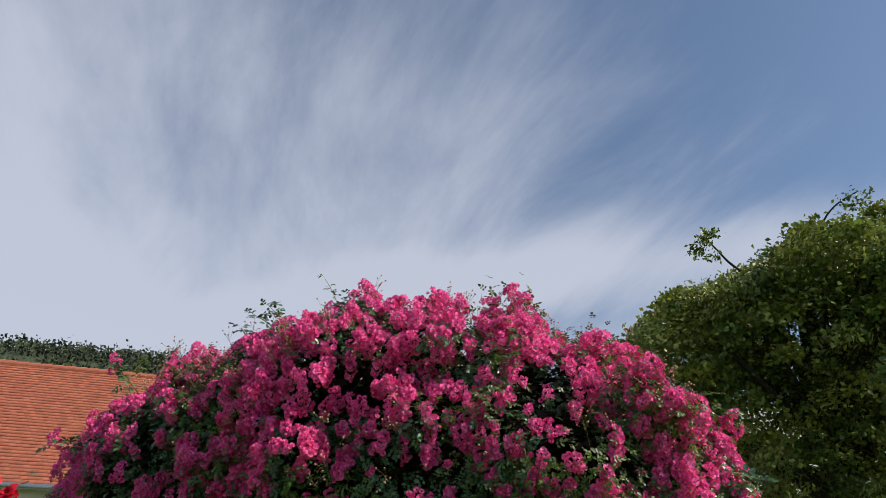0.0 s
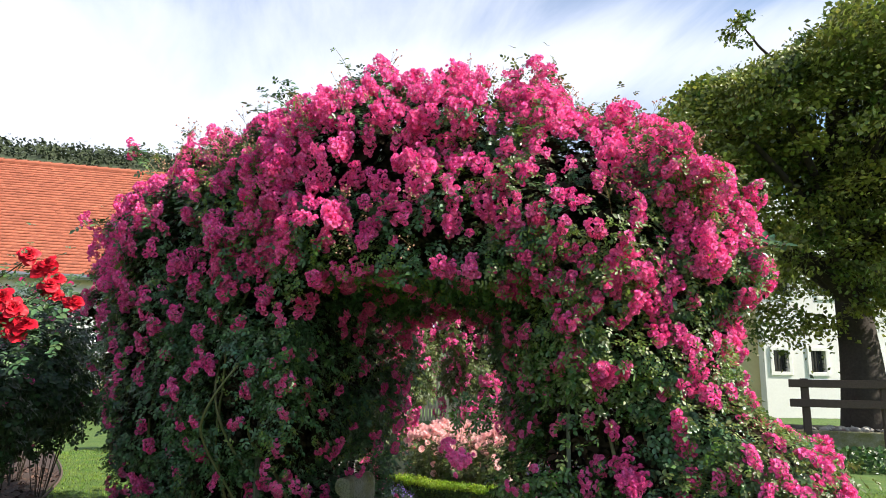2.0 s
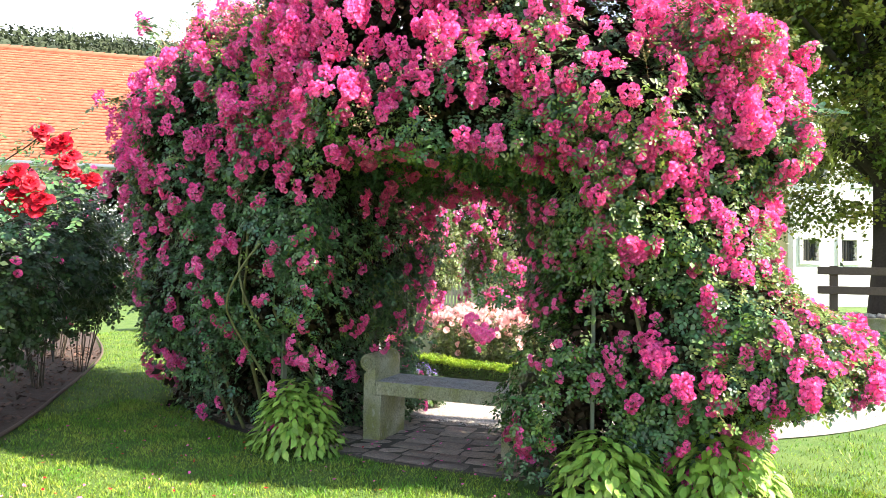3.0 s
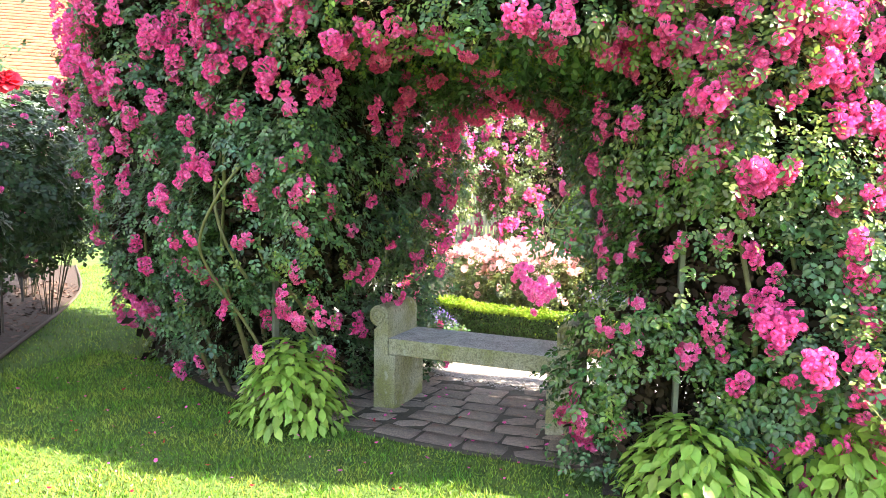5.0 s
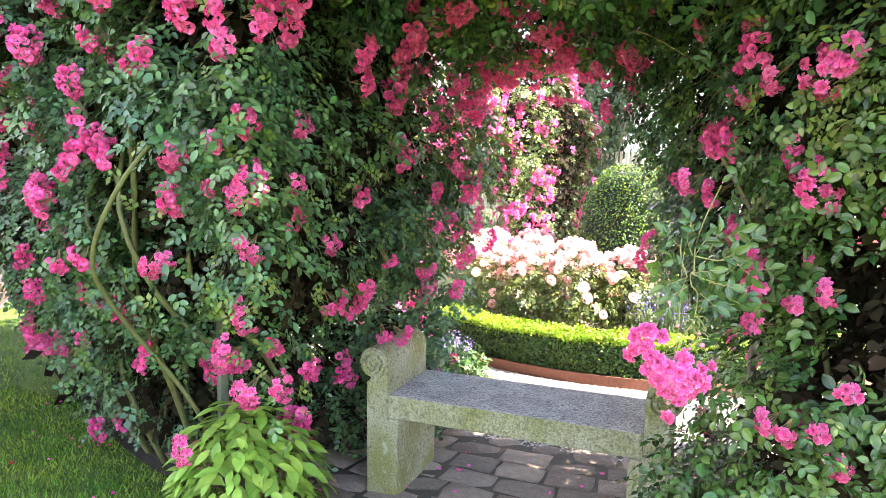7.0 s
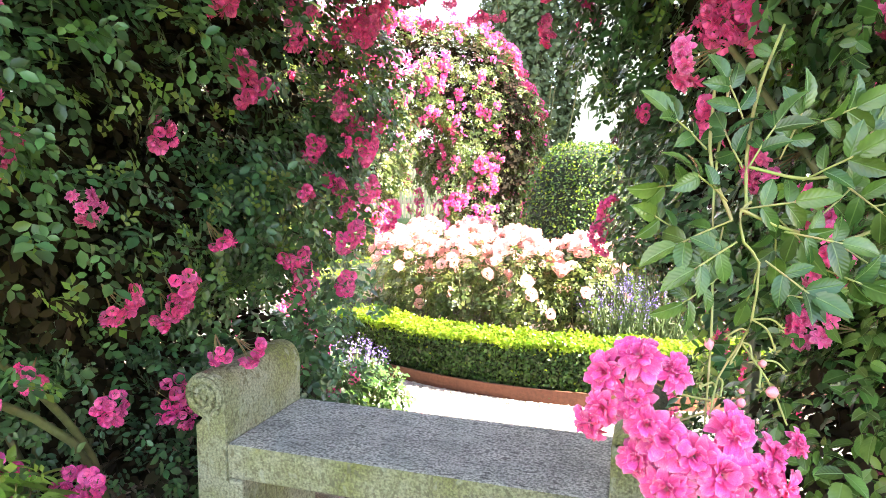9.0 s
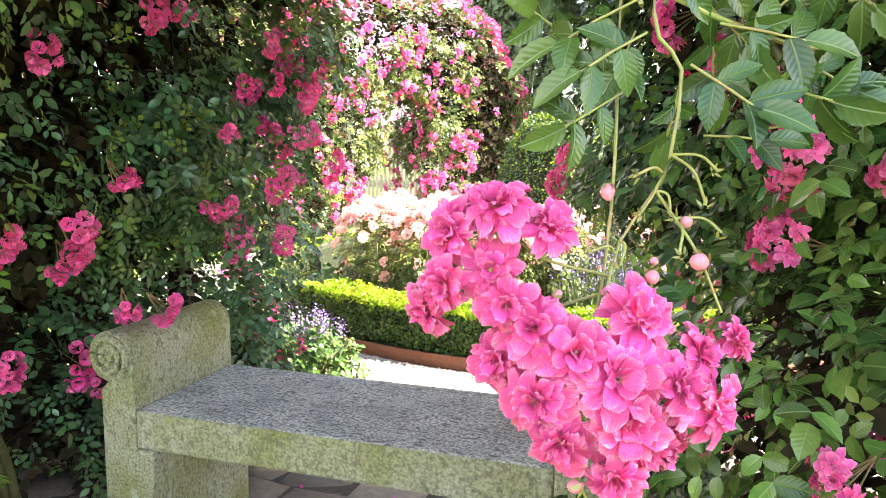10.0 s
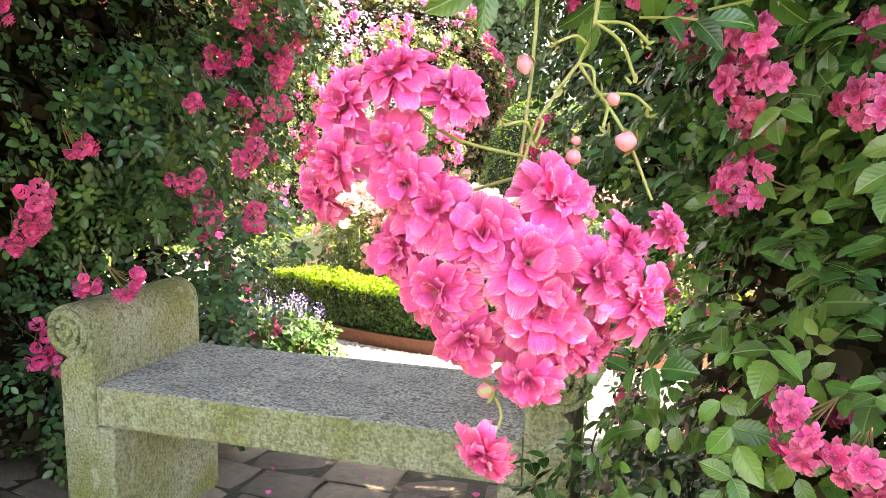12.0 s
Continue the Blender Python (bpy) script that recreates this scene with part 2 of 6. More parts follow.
CREAM = material("cream_render", (0.72, 0.6, 0.36), 0.9, 0.05, 0.8, 12.0, second=(0.66, 0.55, 0.34))
PANE = material("window_glass", (0.02, 0.025, 0.03), 0.08, 0.05, 2.0, 5.0)
IRON = material("dark_iron", (0.03, 0.03, 0.032), 0.5, 0.1, 5.0, 30.0, metal=0.6)
WOOD = material("weathered_wood", (0.09, 0.06, 0.045), 0.8, 0.2, 4.0, 40.0, bump=0.4)
PALEWOOD = material("pale_fence_wood", (0.5, 0.4, 0.27), 0.75, 0.12, 3.0, 40.0, objrand=0.15, bump=0.3)
ZINC = material("zinc_gutter", (0.3, 0.31, 0.32), 0.4, 0.1, 3.0, 20.0, metal=0.7)
FOREST = material("forest_crowns", (0.035, 0.05, 0.024), 0.9, 0.3, 0.15, 0.6, second=(0.05, 0.06, 0.024), island=0.4)
ROCK = material("pale_rock", (0.4, 0.38, 0.35), 0.9, 0.2, 4.0, 30.0, bump=0.5, island=0.2)


def tail(m, kind, **values):
    n = m.node_tree.nodes.new(kind)
    for k, v in values.items():
        n.inputs[k].default_value = v
    return n


def maths(m, op, a, b=0.0):
    n = m.node_tree.nodes.new("ShaderNodeMath")
    n.operation = op
    for i, q in enumerate((a, b)):
        if isinstance(q, (int, float)):
            n.inputs[i].default_value = q
        else:
            m.node_tree.links.new(q, n.inputs[i])
    return n.outputs[0]


def ranged(m, value, f0, f1, t0, t1):
    n = tail(m, "ShaderNodeMapRange")
    n.interpolation_type = "SMOOTHSTEP"
    for k, q in zip(("From Min", "From Max", "To Min", "To Max"), (f0, f1, t0, t1)):
        n.inputs[k].default_value = q
    m.node_tree.links.new(value, n.inputs["Value"])
    return n.outputs[0]


def recolour(m, fac, colour):
    """Mixes a colour over the material's own, by a factor laid out on the blade."""
    t = m.node_tree
    b = t.nodes["Principled BSDF"]
    src = b.inputs["Base Color"].links[0].from_socket
    mix = tail(m, "ShaderNodeMixRGB")
    mix.inputs[2].default_value = (*colour, 1)
    t.links.new(fac, mix.inputs[0])
    t.links.new(src, mix.inputs[1])
    for link in list(src.links):
        if link.to_node.name != mix.name:
            t.links.new(mix.outputs[0], link.to_socket)


def relief(m, height, strength, distance):
    bp = tail(m, "ShaderNodeBump", Strength=strength, Distance=distance)
    m.node_tree.links.new(height, bp.inputs["Height"])
    m.node_tree.links.new(bp.outputs[0], m.node_tree.nodes["Principled BSDF"].inputs["Normal"])


def blade_uv(m):
    uv, sp = tail(m, "ShaderNodeUVMap"), tail(m, "ShaderNodeSeparateXYZ")
    m.node_tree.links.new(uv.outputs[0], sp.inputs[0])
    return sp.outputs["X"], sp.outputs["Y"]


def veined(m):
    """Pale midrib and side veins, along the leaflet's own length."""
    u, v = blade_uv(m)
    off = maths(m, "ABSOLUTE", u)
    rib = ranged(m, off, 0.0, 0.1, 1.0, 0.0)
    wave = maths(m, "SINE", maths(m, "MULTIPLY", maths(m, "SUBTRACT", v, maths(m, "MULTIPLY", off, 0.28)), 50.0))
    recolour(m, maths(m, "MULTIPLY", rib, 0.45), (0.2, 0.3, 0.1))
    relief(m, maths(m, "ADD", maths(m, "MULTIPLY", wave, 0.14), maths(m, "MULTIPLY", rib, -1.2)), 0.45, 0.0012)
    return m


def streaked(m):
    """Paler foot and rim of the petal, and fine veins along it."""
    u, v = blade_uv(m)
    cx = tail(m, "ShaderNodeCombineXYZ")
    m.node_tree.links.new(maths(m, "MULTIPLY", u, 5.0), cx.inputs["X"])
    m.node_tree.links.new(maths(m, "MULTIPLY", v, 0.7), cx.inputs["Y"])
    nz = tail(m, "ShaderNodeTexNoise", Scale=2.2, Detail=3.0)
    m.node_tree.links.new(cx.outputs[0], nz.inputs["Vector"])
    recolour(m, ranged(m, v, 0.05, 0.3, 0.7, 0.0), (0.93, 0.5, 0.5))
    recolour(m, maths(m, "MULTIPLY", ranged(m, v, 0.7, 1.0, 0.0, 1.0), ranged(m, nz.outputs["Fac"], 0.35, 0.65, 0.1, 0.75)), (0.93, 0.42, 0.62))
    relief(m, nz.outputs["Fac"], 0.5, 0.0025)
    return m


def pitted(m, dark, pale, squeeze=(1.0, 1.0, 1.0)):
    """Pits and lichen spots on stone."""
    tc, mp = tail(m, "ShaderNodeTexCoord"), tail(m, "ShaderNodeMapping", Scale=squeeze)
    m.node_tree.links.new(tc.outputs["Object"], mp.inputs[0])
    for scale, lo, hi, f0, f1, colour in ((75.0, 0.34, 0.44, 0.8, 0.0, dark), (24.0, 0.6, 0.7, 0.0, 0.5, pale)):
        nz = tail(m, "ShaderNodeTexNoise", Scale=scale, Detail=2.0)
        m.node_tree.links.new(mp.outputs[0], nz.inputs["Vector"])
        recolour(m, ranged(m, nz.outputs["Fac"], lo, hi, f0, f1), colour)


pitted(STONE_TOP, (0.13, 0.12, 0.11), (0.5, 0.48, 0.44), (0.6, 1.3, 1.0))
pitted(STONE, (0.17, 0.155, 0.09), (0.47, 0.45, 0.36), (1.0, 1.0, 0.7))
LEAF_NEAR = veined(material("veined_rose_leaf", (0.038, 0.094, 0.03), 0.24, 0.2, 6.0, 60.0, second=(0.1, 0.165, 0.032), amount=0.85, island=0.55, thin=0.14, hue=0.025, spec=0.5))
PETAL_NEAR = streaked(material("veined_pink_petal", (0.83, 0.065, 0.3), 0.6, 0.1, 30.0, 120.0, second=(0.88, 0.16, 0.42), amount=0.8, island=0.26, thin=0.3, hue=0.01, spec=0.25))

# ---- mesh helpers ----
RNG = np.random.default_rng(7)


def rest(ob, parent):
    if parent is not None:
        ob.parent = parent
    return ob


def part(name, bm, mat, parent=None, label="", smooth=False):
    """Links a bmesh as one mesh object."""
    me = bpy.data.meshes.new(name)
    bm.to_mesh(me)
    bm.free()
    if smooth:
        me.polygons.foreach_set("use_smooth", [True] * len(me.polygons))
    for m in (mat if isinstance(mat, (list, tuple)) else [mat]):
        me.materials.append(m)
    ob = rest(new(name, me), parent)
    return tagged(ob, label)


def raw_mesh(name, verts, faces, mats, face_mat=None, smooth=False, uv=None):
    """A mesh from an array of points and a list of (array of faces), each with its own corner count."""
    me = bpy.data.meshes.new(name)
    groups = [np.asarray(f) for f in faces if len(f)]
    loops = np.concatenate([g.ravel() for g in groups])
    totals = np.concatenate([np.full(len(g), g.shape[1]) for g in groups])
    starts = np.concatenate([[0], np.cumsum(totals)[:-1]])
    me.vertices.add(len(verts))
    me.vertices.foreach_set("co", np.asarray(verts, dtype=np.float32).ravel())
    me.loops.add(len(loops))
    me.loops.foreach_set("vertex_index", loops.astype(np.int32))
    me.polygons.add(len(totals))
    me.polygons.foreach_set("loop_start", starts.astype(np.int32))
    me.polygons.foreach_set("loop_total", totals.astype(np.int32))
    if face_mat is not None:
        me.polygons.foreach_set("material_index", np.asarray(face_mat, dtype=np.int32))
    if smooth:
        me.polygons.foreach_set("use_smooth", np.ones(len(totals), dtype=bool))
    if uv is not None:
        me.uv_layers.new(name="blade").data.foreach_set("uv", np.asarray(uv, dtype=np.float32)[loops].ravel())
    for m in mats:
        me.materials.append(m)
    me.update(calc_edges=True)
    me.validate()
    return me


def stamp(verts, faces, origins, axes, sizes):
    """Repeats a template (verts n x 3, faces m x k) at many origins with 3 x 3 axes (columns) and sizes."""
    n, v = len(origins), len(verts)
    pts = np.einsum("nij,vj->nvi", axes, verts) * np.asarray(sizes).reshape(n, 1, -1) if np.ndim(sizes) < 2 else np.einsum("nij,nvj->nvi", axes, verts[None] * np.asarray(sizes)[:, None, :])
    pts = pts + origins[:, None, :]
    out = [(np.asarray(f)[None] + (np.arange(n) * v)[:, None, None]).reshape(-1, np.asarray(f).shape[1]) for f in faces]
    return pts.reshape(-1, 3), out


def merge(pieces):
    """Joins (verts, [faces]) pieces into one."""
    vs, fs, off = [], {}, 0
    for v, faces in pieces:
        vs.append(v)
        for f in faces:
            fs.setdefault(f.shape[1], []).append(f + off)
        off += len(v)
    return np.concatenate(vs), [np.concatenate(f) for f in fs.values()]


def unit(a):
    return a / np.maximum(np.linalg.norm(a, axis=-1, keepdims=True), 1e-9)


def axes_of(normal, along):
    """Frames whose z is the normal and whose y points along."""
    z = unit(normal)
    y = unit(along - z * np.sum(along * z, axis=-1, keepdims=True))
    x = np.cross(y, z)
    return np.stack([x, y, z], axis=-1)


LATTICE = RNG.random((32, 32, 32))


def vnoise(p, scale):
    """Smooth value noise in -1..1 at an array of points."""
    q = np.asarray(p) * scale + 100.3
    i = np.floor(q).astype(int)
    f = q - i
    f = f * f * (3 - 2 * f)
    out = 0
    for dx in (0, 1):
        for dy in (0, 1):
            for dz in (0, 1):
                w = (f[..., 0] if dx else 1 - f[..., 0]) * (f[..., 1] if dy else 1 - f[..., 1]) * (f[..., 2] if dz else 1 - f[..., 2])
                out = out + w * LATTICE[(i[..., 0] + dx) % 32, (i[..., 1] + dy) % 32, (i[..., 2] + dz) % 32]
    return out * 2 - 1


def box(bm, x0, x1, y0, y1, z0, z1, bevel=0.0, segs=1):
    got = bmesh.ops.create_cube(bm, size=1.0, matrix=Matrix.LocRotScale(((x0 + x1) / 2, (y0 + y1) / 2, (z0 + z1) / 2), None, (x1 - x0, y1 - y0, z1 - z0)))
    if bevel:
        edges = list({e for v in got["verts"] for e in v.link_edges})
        bmesh.ops.bevel(bm, geom=edges, offset=bevel, segments=segs, profile=0.5, affect="EDGES")
    return bm


def tube(points, radii, sides=6):
    """A tapered tube along points: (verts, [faces])."""
    p = np.asarray(points, dtype=float)
    r = np.broadcast_to(np.asarray(radii, dtype=float), (len(p),))
    d = unit(np.gradient(p, axis=0))
    ref = np.where(np.abs(d[:, 2:3]) > 0.95, np.array([[1.0, 0, 0]]), np.array([[0, 0, 1.0]]))
    u = unit(np.cross(d, ref))
    w = np.cross(d, u)
    a = np.linspace(0, 2 * np.pi, sides, endpoint=False)
    ring = p[:, None, :] + r[:, None, None] * (u[:, None, :] * np.cos(a)[None, :, None] + w[:, None, :] * np.sin(a)[None, :, None])
    n = len(p)
    k = np.arange(sides)
    quads = [np.stack([i * sides + k, i * sides + (k + 1) % sides, (i + 1) * sides + (k + 1) % sides, (i + 1) * sides + k], axis=1) for i in range(n - 1)]
    return ring.reshape(-1, 3), [np.concatenate(quads)]


def smooth_path(points, n=24):
    """A Catmull-Rom line through a few points."""
    p = np.asarray(points, dtype=float)
    p = np.vstack([2 * p[0] - p[1], p, 2 * p[-1] - p[-2]])
    out = []
    per = max(2, n // (len(p) - 3))
    for i in range(1, len(p) - 2):
        t = np.linspace(0, 1, per, endpoint=False)[:, None]
        a, b, c, d = p[i - 1], p[i], p[i + 1], p[i + 2]
        out.append(0.5 * (2 * b + (c - a) * t + (2 * a - 5 * b + 4 * c - d) * t ** 2 + (3 * b - a - 3 * c + d) * t ** 3))
    return np.vstack(out + [p[-2:-1]])


# ---- plants: templates ----
# one leaflet: a folded oval, y along it, 1 long
LEAFLET_V = np.array([(0, 0, 0), (-0.27, 0.3, 0.07), (-0.27, 0.66, 0.05), (0, 1, -0.08), (0.27, 0.66, 0.05), (0.27, 0.3, 0.07)])
LEAFLET_F = [np.array([(0, 3, 2, 1), (0, 5, 4, 3)])]
# the finer, toothed one
_y = np.array([0.0, 0.1, 0.24, 0.27, 0.42, 0.45, 0.6, 0.63, 0.77, 0.8, 0.92, 1.0])
_w = np.array([0.01, 0.17, 0.275, 0.25, 0.315, 0.285, 0.3, 0.265, 0.22, 0.18, 0.08, 0.0])
_z = 0.1 * _y - 0.24 * _y ** 2
_n = len(_y)
TOOTHED_V = np.concatenate([np.stack([-_w, _y, _z + 0.28 * _w], 1), np.stack([0 * _w, _y, _z], 1), np.stack([_w, _y, _z + 0.28 * _w], 1)])
TOOTHED_F = [np.array([(i, i + _n, i + _n + 1, i + 1) for i in range(_n - 1)] + [(i + _n, i + 2 * _n, i + 2 * _n + 1, i + _n + 1) for i in range(_n - 1)])]
TOOTHED_UV = TOOTHED_V[:, :2] * np.array([3.0, 1.0])
# the coarse one for far crowns
COARSE_V = np.array([(0, 0, 0), (-0.36, 0.5, 0.06), (0, 1, -0.05), (0.36, 0.5, 0.06)])
COARSE_F = [np.array([(0, 3, 2), (0, 2, 1)])]


def compound(count, length, normals, spots, droop=0.5, sizes=None, rng=RNG):
    """Pinnate rose leaves (five or seven leaflets) at spots, facing along normals: origins, axes, sizes of the leaflets."""
    n = len(spots)
    out = unit(normals * 0.85 + rng.normal(0, 0.4, (n, 3)) + np.array([0, 0, 0.62]))
    along = unit(rng.normal(0, 0.8, (n, 3)) + normals * 0.6 + np.array([0, 0, -droop]))
    fr = axes_of(out, along)
    sz = length * (rng.uniform(0.65, 1.25, n) if sizes is None else sizes)
    o, a, s = [], [], []
    layout = [(0.0, 1.55, 0.0, 1.1), (-1, 1.1, 1.05, 1.0), (1, 1.1, 1.05, 1.0), (-1, 0.45, 1.2, 0.85), (1, 0.45, 1.2, 0.85)]
    for side, at, turn, k in layout[:count]:
        base = spots + fr[:, :, 1] * (at * sz)[:, None]
        ang = -side * turn + rng.normal(0, 0.12, n)
        y = fr[:, :, 1] * np.cos(ang)[:, None] - fr[:, :, 0] * np.sin(ang)[:, None] * -1
        z = unit(fr[:, :, 2] + rng.normal(0, 0.17, (n, 3)))
        o.append(base)
        a.append(axes_of(z, y))
        s.append(sz * k * rng.uniform(0.85, 1.15, n))
    return np.concatenate(o), np.concatenate(a), np.concatenate(s)


def rosette(rings, seed=1):
    """A double bloom of diameter about 2: rings of (count, reach, lift, width, cup)."""
    rng = np.random.default_rng(seed)
    vs, fs = [], []
    for count, reach, lift, width, cup in rings:
        for i in range(count):
            a = 2 * math.pi * (i + rng.uniform(-0.3, 0.3)) / count + reach * 2.1
            k = rng.uniform(0.85, 1.12)
            pr = np.array([(0.06, 0, 0), (reach * 0.55, -width * 0.5, lift * 0.6), (reach * 0.96, -width * 0.42, lift + cup), (reach * 0.9, 0, lift + cup * 0.5), (reach * 1.0, width * 0.42, lift + cup), (reach * 0.55, width * 0.5, lift * 0.6)]) * k
            pr[:, 2] += rng.normal(0, 0.03)
            c, s = math.cos(a), math.sin(a)
            n0 = sum(len(v) for v in vs)
            vs.append(np.stack([pr[:, 0] * c - pr[:, 1] * s, pr[:, 0] * s + pr[:, 1] * c, pr[:, 2]], axis=1))
            fs.append(np.array([(0, 1, 2, 3), (0, 3, 4, 5)]) + n0)
    return np.concatenate(vs), [np.concatenate(fs)]


BLOOM_V, BLOOM_F = rosette([(7, 1.0, 0.02, 0.8, -0.06), (6, 0.84, 0.36, 0.68, -0.02), (5, 0.58, 0.62, 0.5, 0.05), (3, 0.3, 0.74, 0.32, 0.1)])


def pompon(rings, seed=4):
    """A round double bloom of radius 1: overlapping kite-shaped petals in rings of (count, foot, shoulder, half width, tip), each a (radius, height)."""
    rng = np.random.default_rng(seed)
    vs = []
    for count, (r0, z0), (r1, z1), wide, (r2, z2) in rings:
        for i in range(count):
            a = 2 * math.pi * (i + rng.uniform(-0.22, 0.22)) / count + r1 * 2.7
            k = rng.uniform(0.88, 1.1)
            pr = np.array([(r0, 0, z0), (r1, -wide, z1), (r2, 0, z2), (r1, wide, z1)]) * k
            c, s = math.cos(a), math.sin(a)
            vs.append(np.stack([pr[:, 0] * c - pr[:, 1] * s, pr[:, 0] * s + pr[:, 1] * c, pr[:, 2]], axis=1))
    return np.concatenate(vs), [np.arange(len(vs) * 4).reshape(-1, 4)]


CHEAP_V, CHEAP_F = pompon([(5, (0.2, -0.2), (0.72, 0.15), 0.6, (1.0, 0.1)), (4, (0.0, 0.3), (0.4, 0.7), 0.45, (0.6, 0.72))])
POM_V, POM_F = pompon([(6, (0.3, -0.35), (0.8, -0.08), 0.52, (1.04, -0.02)), (5, (0.3, 0.0), (0.7, 0.42), 0.46, (0.86, 0.44)), (3, (0.0, 0.4), (0.34, 0.74), 0.34, (0.46, 0.8))])
FINE_POM_V, FINE_POM_F = pompon([(8, (0.3, -0.4), (0.8, -0.16), 0.42, (1.05, -0.12)), (7, (0.3, -0.15), (0.78, 0.16), 0.4, (0.96, 0.2)), (6, (0.25, 0.1), (0.6, 0.48), 0.36, (0.76, 0.52)), (4, (0.05, 0.35), (0.34, 0.72), 0.28, (0.44, 0.8))], 6)


def random_axes(normals, rng=RNG):
    return axes_of(normals, rng.normal(0, 1, (len(normals), 3)))


# ---- ground ----
CX, CY = -0.3, 10.6


def polar(r, deg, z=0.0):
    a = radians(deg)
    return (CX + r * math.cos(a), CY + r * math.sin(a), z)


def sector(name, r0, r1, a0, a1, z, mat, thick=0.0, steps=96, label="", category=""):
    """A flat ring sector, with a skirt of the given thickness."""
    bm = bmesh.new()
    ang = [a0 + (a1 - a0) * i / steps for i in range(steps + 1)]
    inner = [bm.verts.new(polar(r0, a, z)) for a in ang]
    outer = [bm.verts.new(polar(r1, a, z)) for a in ang]
    for i in range(steps):
        bm.faces.new((inner[i], outer[i], outer[i + 1], inner[i + 1]))
    if thick:
        low_i = [bm.verts.new(polar(r0, a, z - thick)) for a in ang]
        low_o = [bm.verts.new(polar(r1, a, z - thick)) for a in ang]
        for i in range(steps):
            bm.faces.new((inner[i + 1], low_i[i + 1], low_i[i], inner[i]))
            bm.faces.new((outer[i], low_o[i], low_o[i + 1], outer[i + 1]))
    return tagged(part(name, bm, mat), label, category, kind="structure")


bm = bmesh.new()
bmesh.ops.create_grid(bm, x_segments=60, y_segments=60, size=600)
for v in bm.verts:
    v.co.z = -0.012
tagged(part("ground", bm, GROUND), "green lawn ground reaching to the horizon", "lawn", kind="structure")
sector("gravel_path", 2.465, 3.62, -180, 180, 0.0, GRAVEL, label="pale gravel ring path round the flower bed", category="path")
sector("flower_bed", 0.0, 2.45, -180, 180, 0.004, SOIL, label="dark soil of the round flower bed", category="soil")

# bench bay: brown pavers in arcs
A0, A1 = -136.0, -67.0
sector("paver_bed", 3.5, 4.74, A0, A1, 0.004, JOINT, 0.03, label="sandy joints under the brown pavers", category="paving bed")
rngp = random.Random(3)
paver_meshes = []
for k in range(6):
    bm = bmesh.new()
    box(bm, -0.5, 0.5, -0.5, 0.5, -0.5, 0.5)
    bmesh.ops.subdivide_edges(bm, edges=bm.edges[:], cuts=1, use_grid_fill=True)
    for v in bm.verts:
        v.co.x += rngp.uniform(-0.03, 0.03) - 0.05 * v.co.x * (abs(v.co.y) > 0.4)
        v.co.y += rngp.uniform(-0.04, 0.04)
        if v.co.z > 0.4:
            v.co.z += rngp.uniform(-0.08, 0.05) - (0.16 if abs(v.co.x) > 0.35 or abs(v.co.y) > 0.35 else 0)
    paver_me = bpy.data.meshes.new("paver")
    bm.to_mesh(paver_me)
    bm.free()
    paver_me.polygons.foreach_set("use_smooth", [True] * len(paver_me.polygons))
    paver_me.materials.append(PAVER)
    paver_meshes.append(paver_me)
pavement = tagged(new("pavement"), "brown stone pavers laid in arcs under the arbour", "paving", kind="structure")
courses = 8
depth = (4.72 - 3.52) / courses
for c in range(courses):
    r = 3.52 + (c + 0.5) * depth
    n = int(radians(A1 - A0) * r / (0.25 if c % 2 else 0.22))
    off = rngp.random()
    for i in range(n):
        a = A0 + (A1 - A0) * (i + 0.5 + 0.3 * (off - 0.5)) / n
        ob = new("paver", paver_meshes[rngp.randrange(6)])
        w = radians(A1 - A0) * r / n - 0.008
        ob.parent = pavement
        x, y, _ = polar(r, a)
        ob.matrix_basis = Matrix.LocRotScale((x, y, -0.014 + rngp.uniform(-0.004, 0.004)), Euler((rngp.uniform(-0.006, 0.006), rngp.uniform(-0.006, 0.006), radians(a - 90) + rngp.uniform(-0.02, 0.02))), (w * rngp.uniform(0.94, 1.0), depth - 0.008, 0.06))

sector("soil_strip", 4.745, 4.8, -134, -99.5, 0.002, SOIL, label="dark soil under the climbing rose", category="soil")
sector("soil_strip", 4.745, 5.0, -80.5, -66, 0.002, SOIL, label="dark soil under the climbing rose", category="soil")

# mulch bed beside the lawn path
bm = bmesh.new()
outline = [(-3.0, 4.4), (-3.29, 5.18), (-4.29, 6.41), (-6.2, 8.5), (-8.65, 10.41), (-10.5, 10.0), (-10.5, 1.0), (-2.6, 1.0), (-2.75, 3.4)]
f = bm.faces.new([bm.verts.new((x, y, 0.012)) for x, y in outline])
if f.normal.z < 0:
    f.normal_flip()
bm.normal_update()
tagged(part("mulch_bed", bm, MULCH), "dark bark mulch bed under the rose bushes", "flower bed", kind="structure")
edge = smooth_path([(-2.6, 1.0, 0.02), (-2.75, 3.4, 0.02), (-3.0, 4.4, 0.02), (-3.29, 5.18, 0.02), (-4.29, 6.41, 0.02), (-6.2, 8.5, 0.02), (-8.65, 10.41, 0.02)], 40)
v, fcs = tube(edge, 0.016, 6)
tagged(new("bed_edging", raw_mesh("bed_edging", v, fcs, [WOOD])), "weathered edging along the mulch bed", "edging", kind="structure")


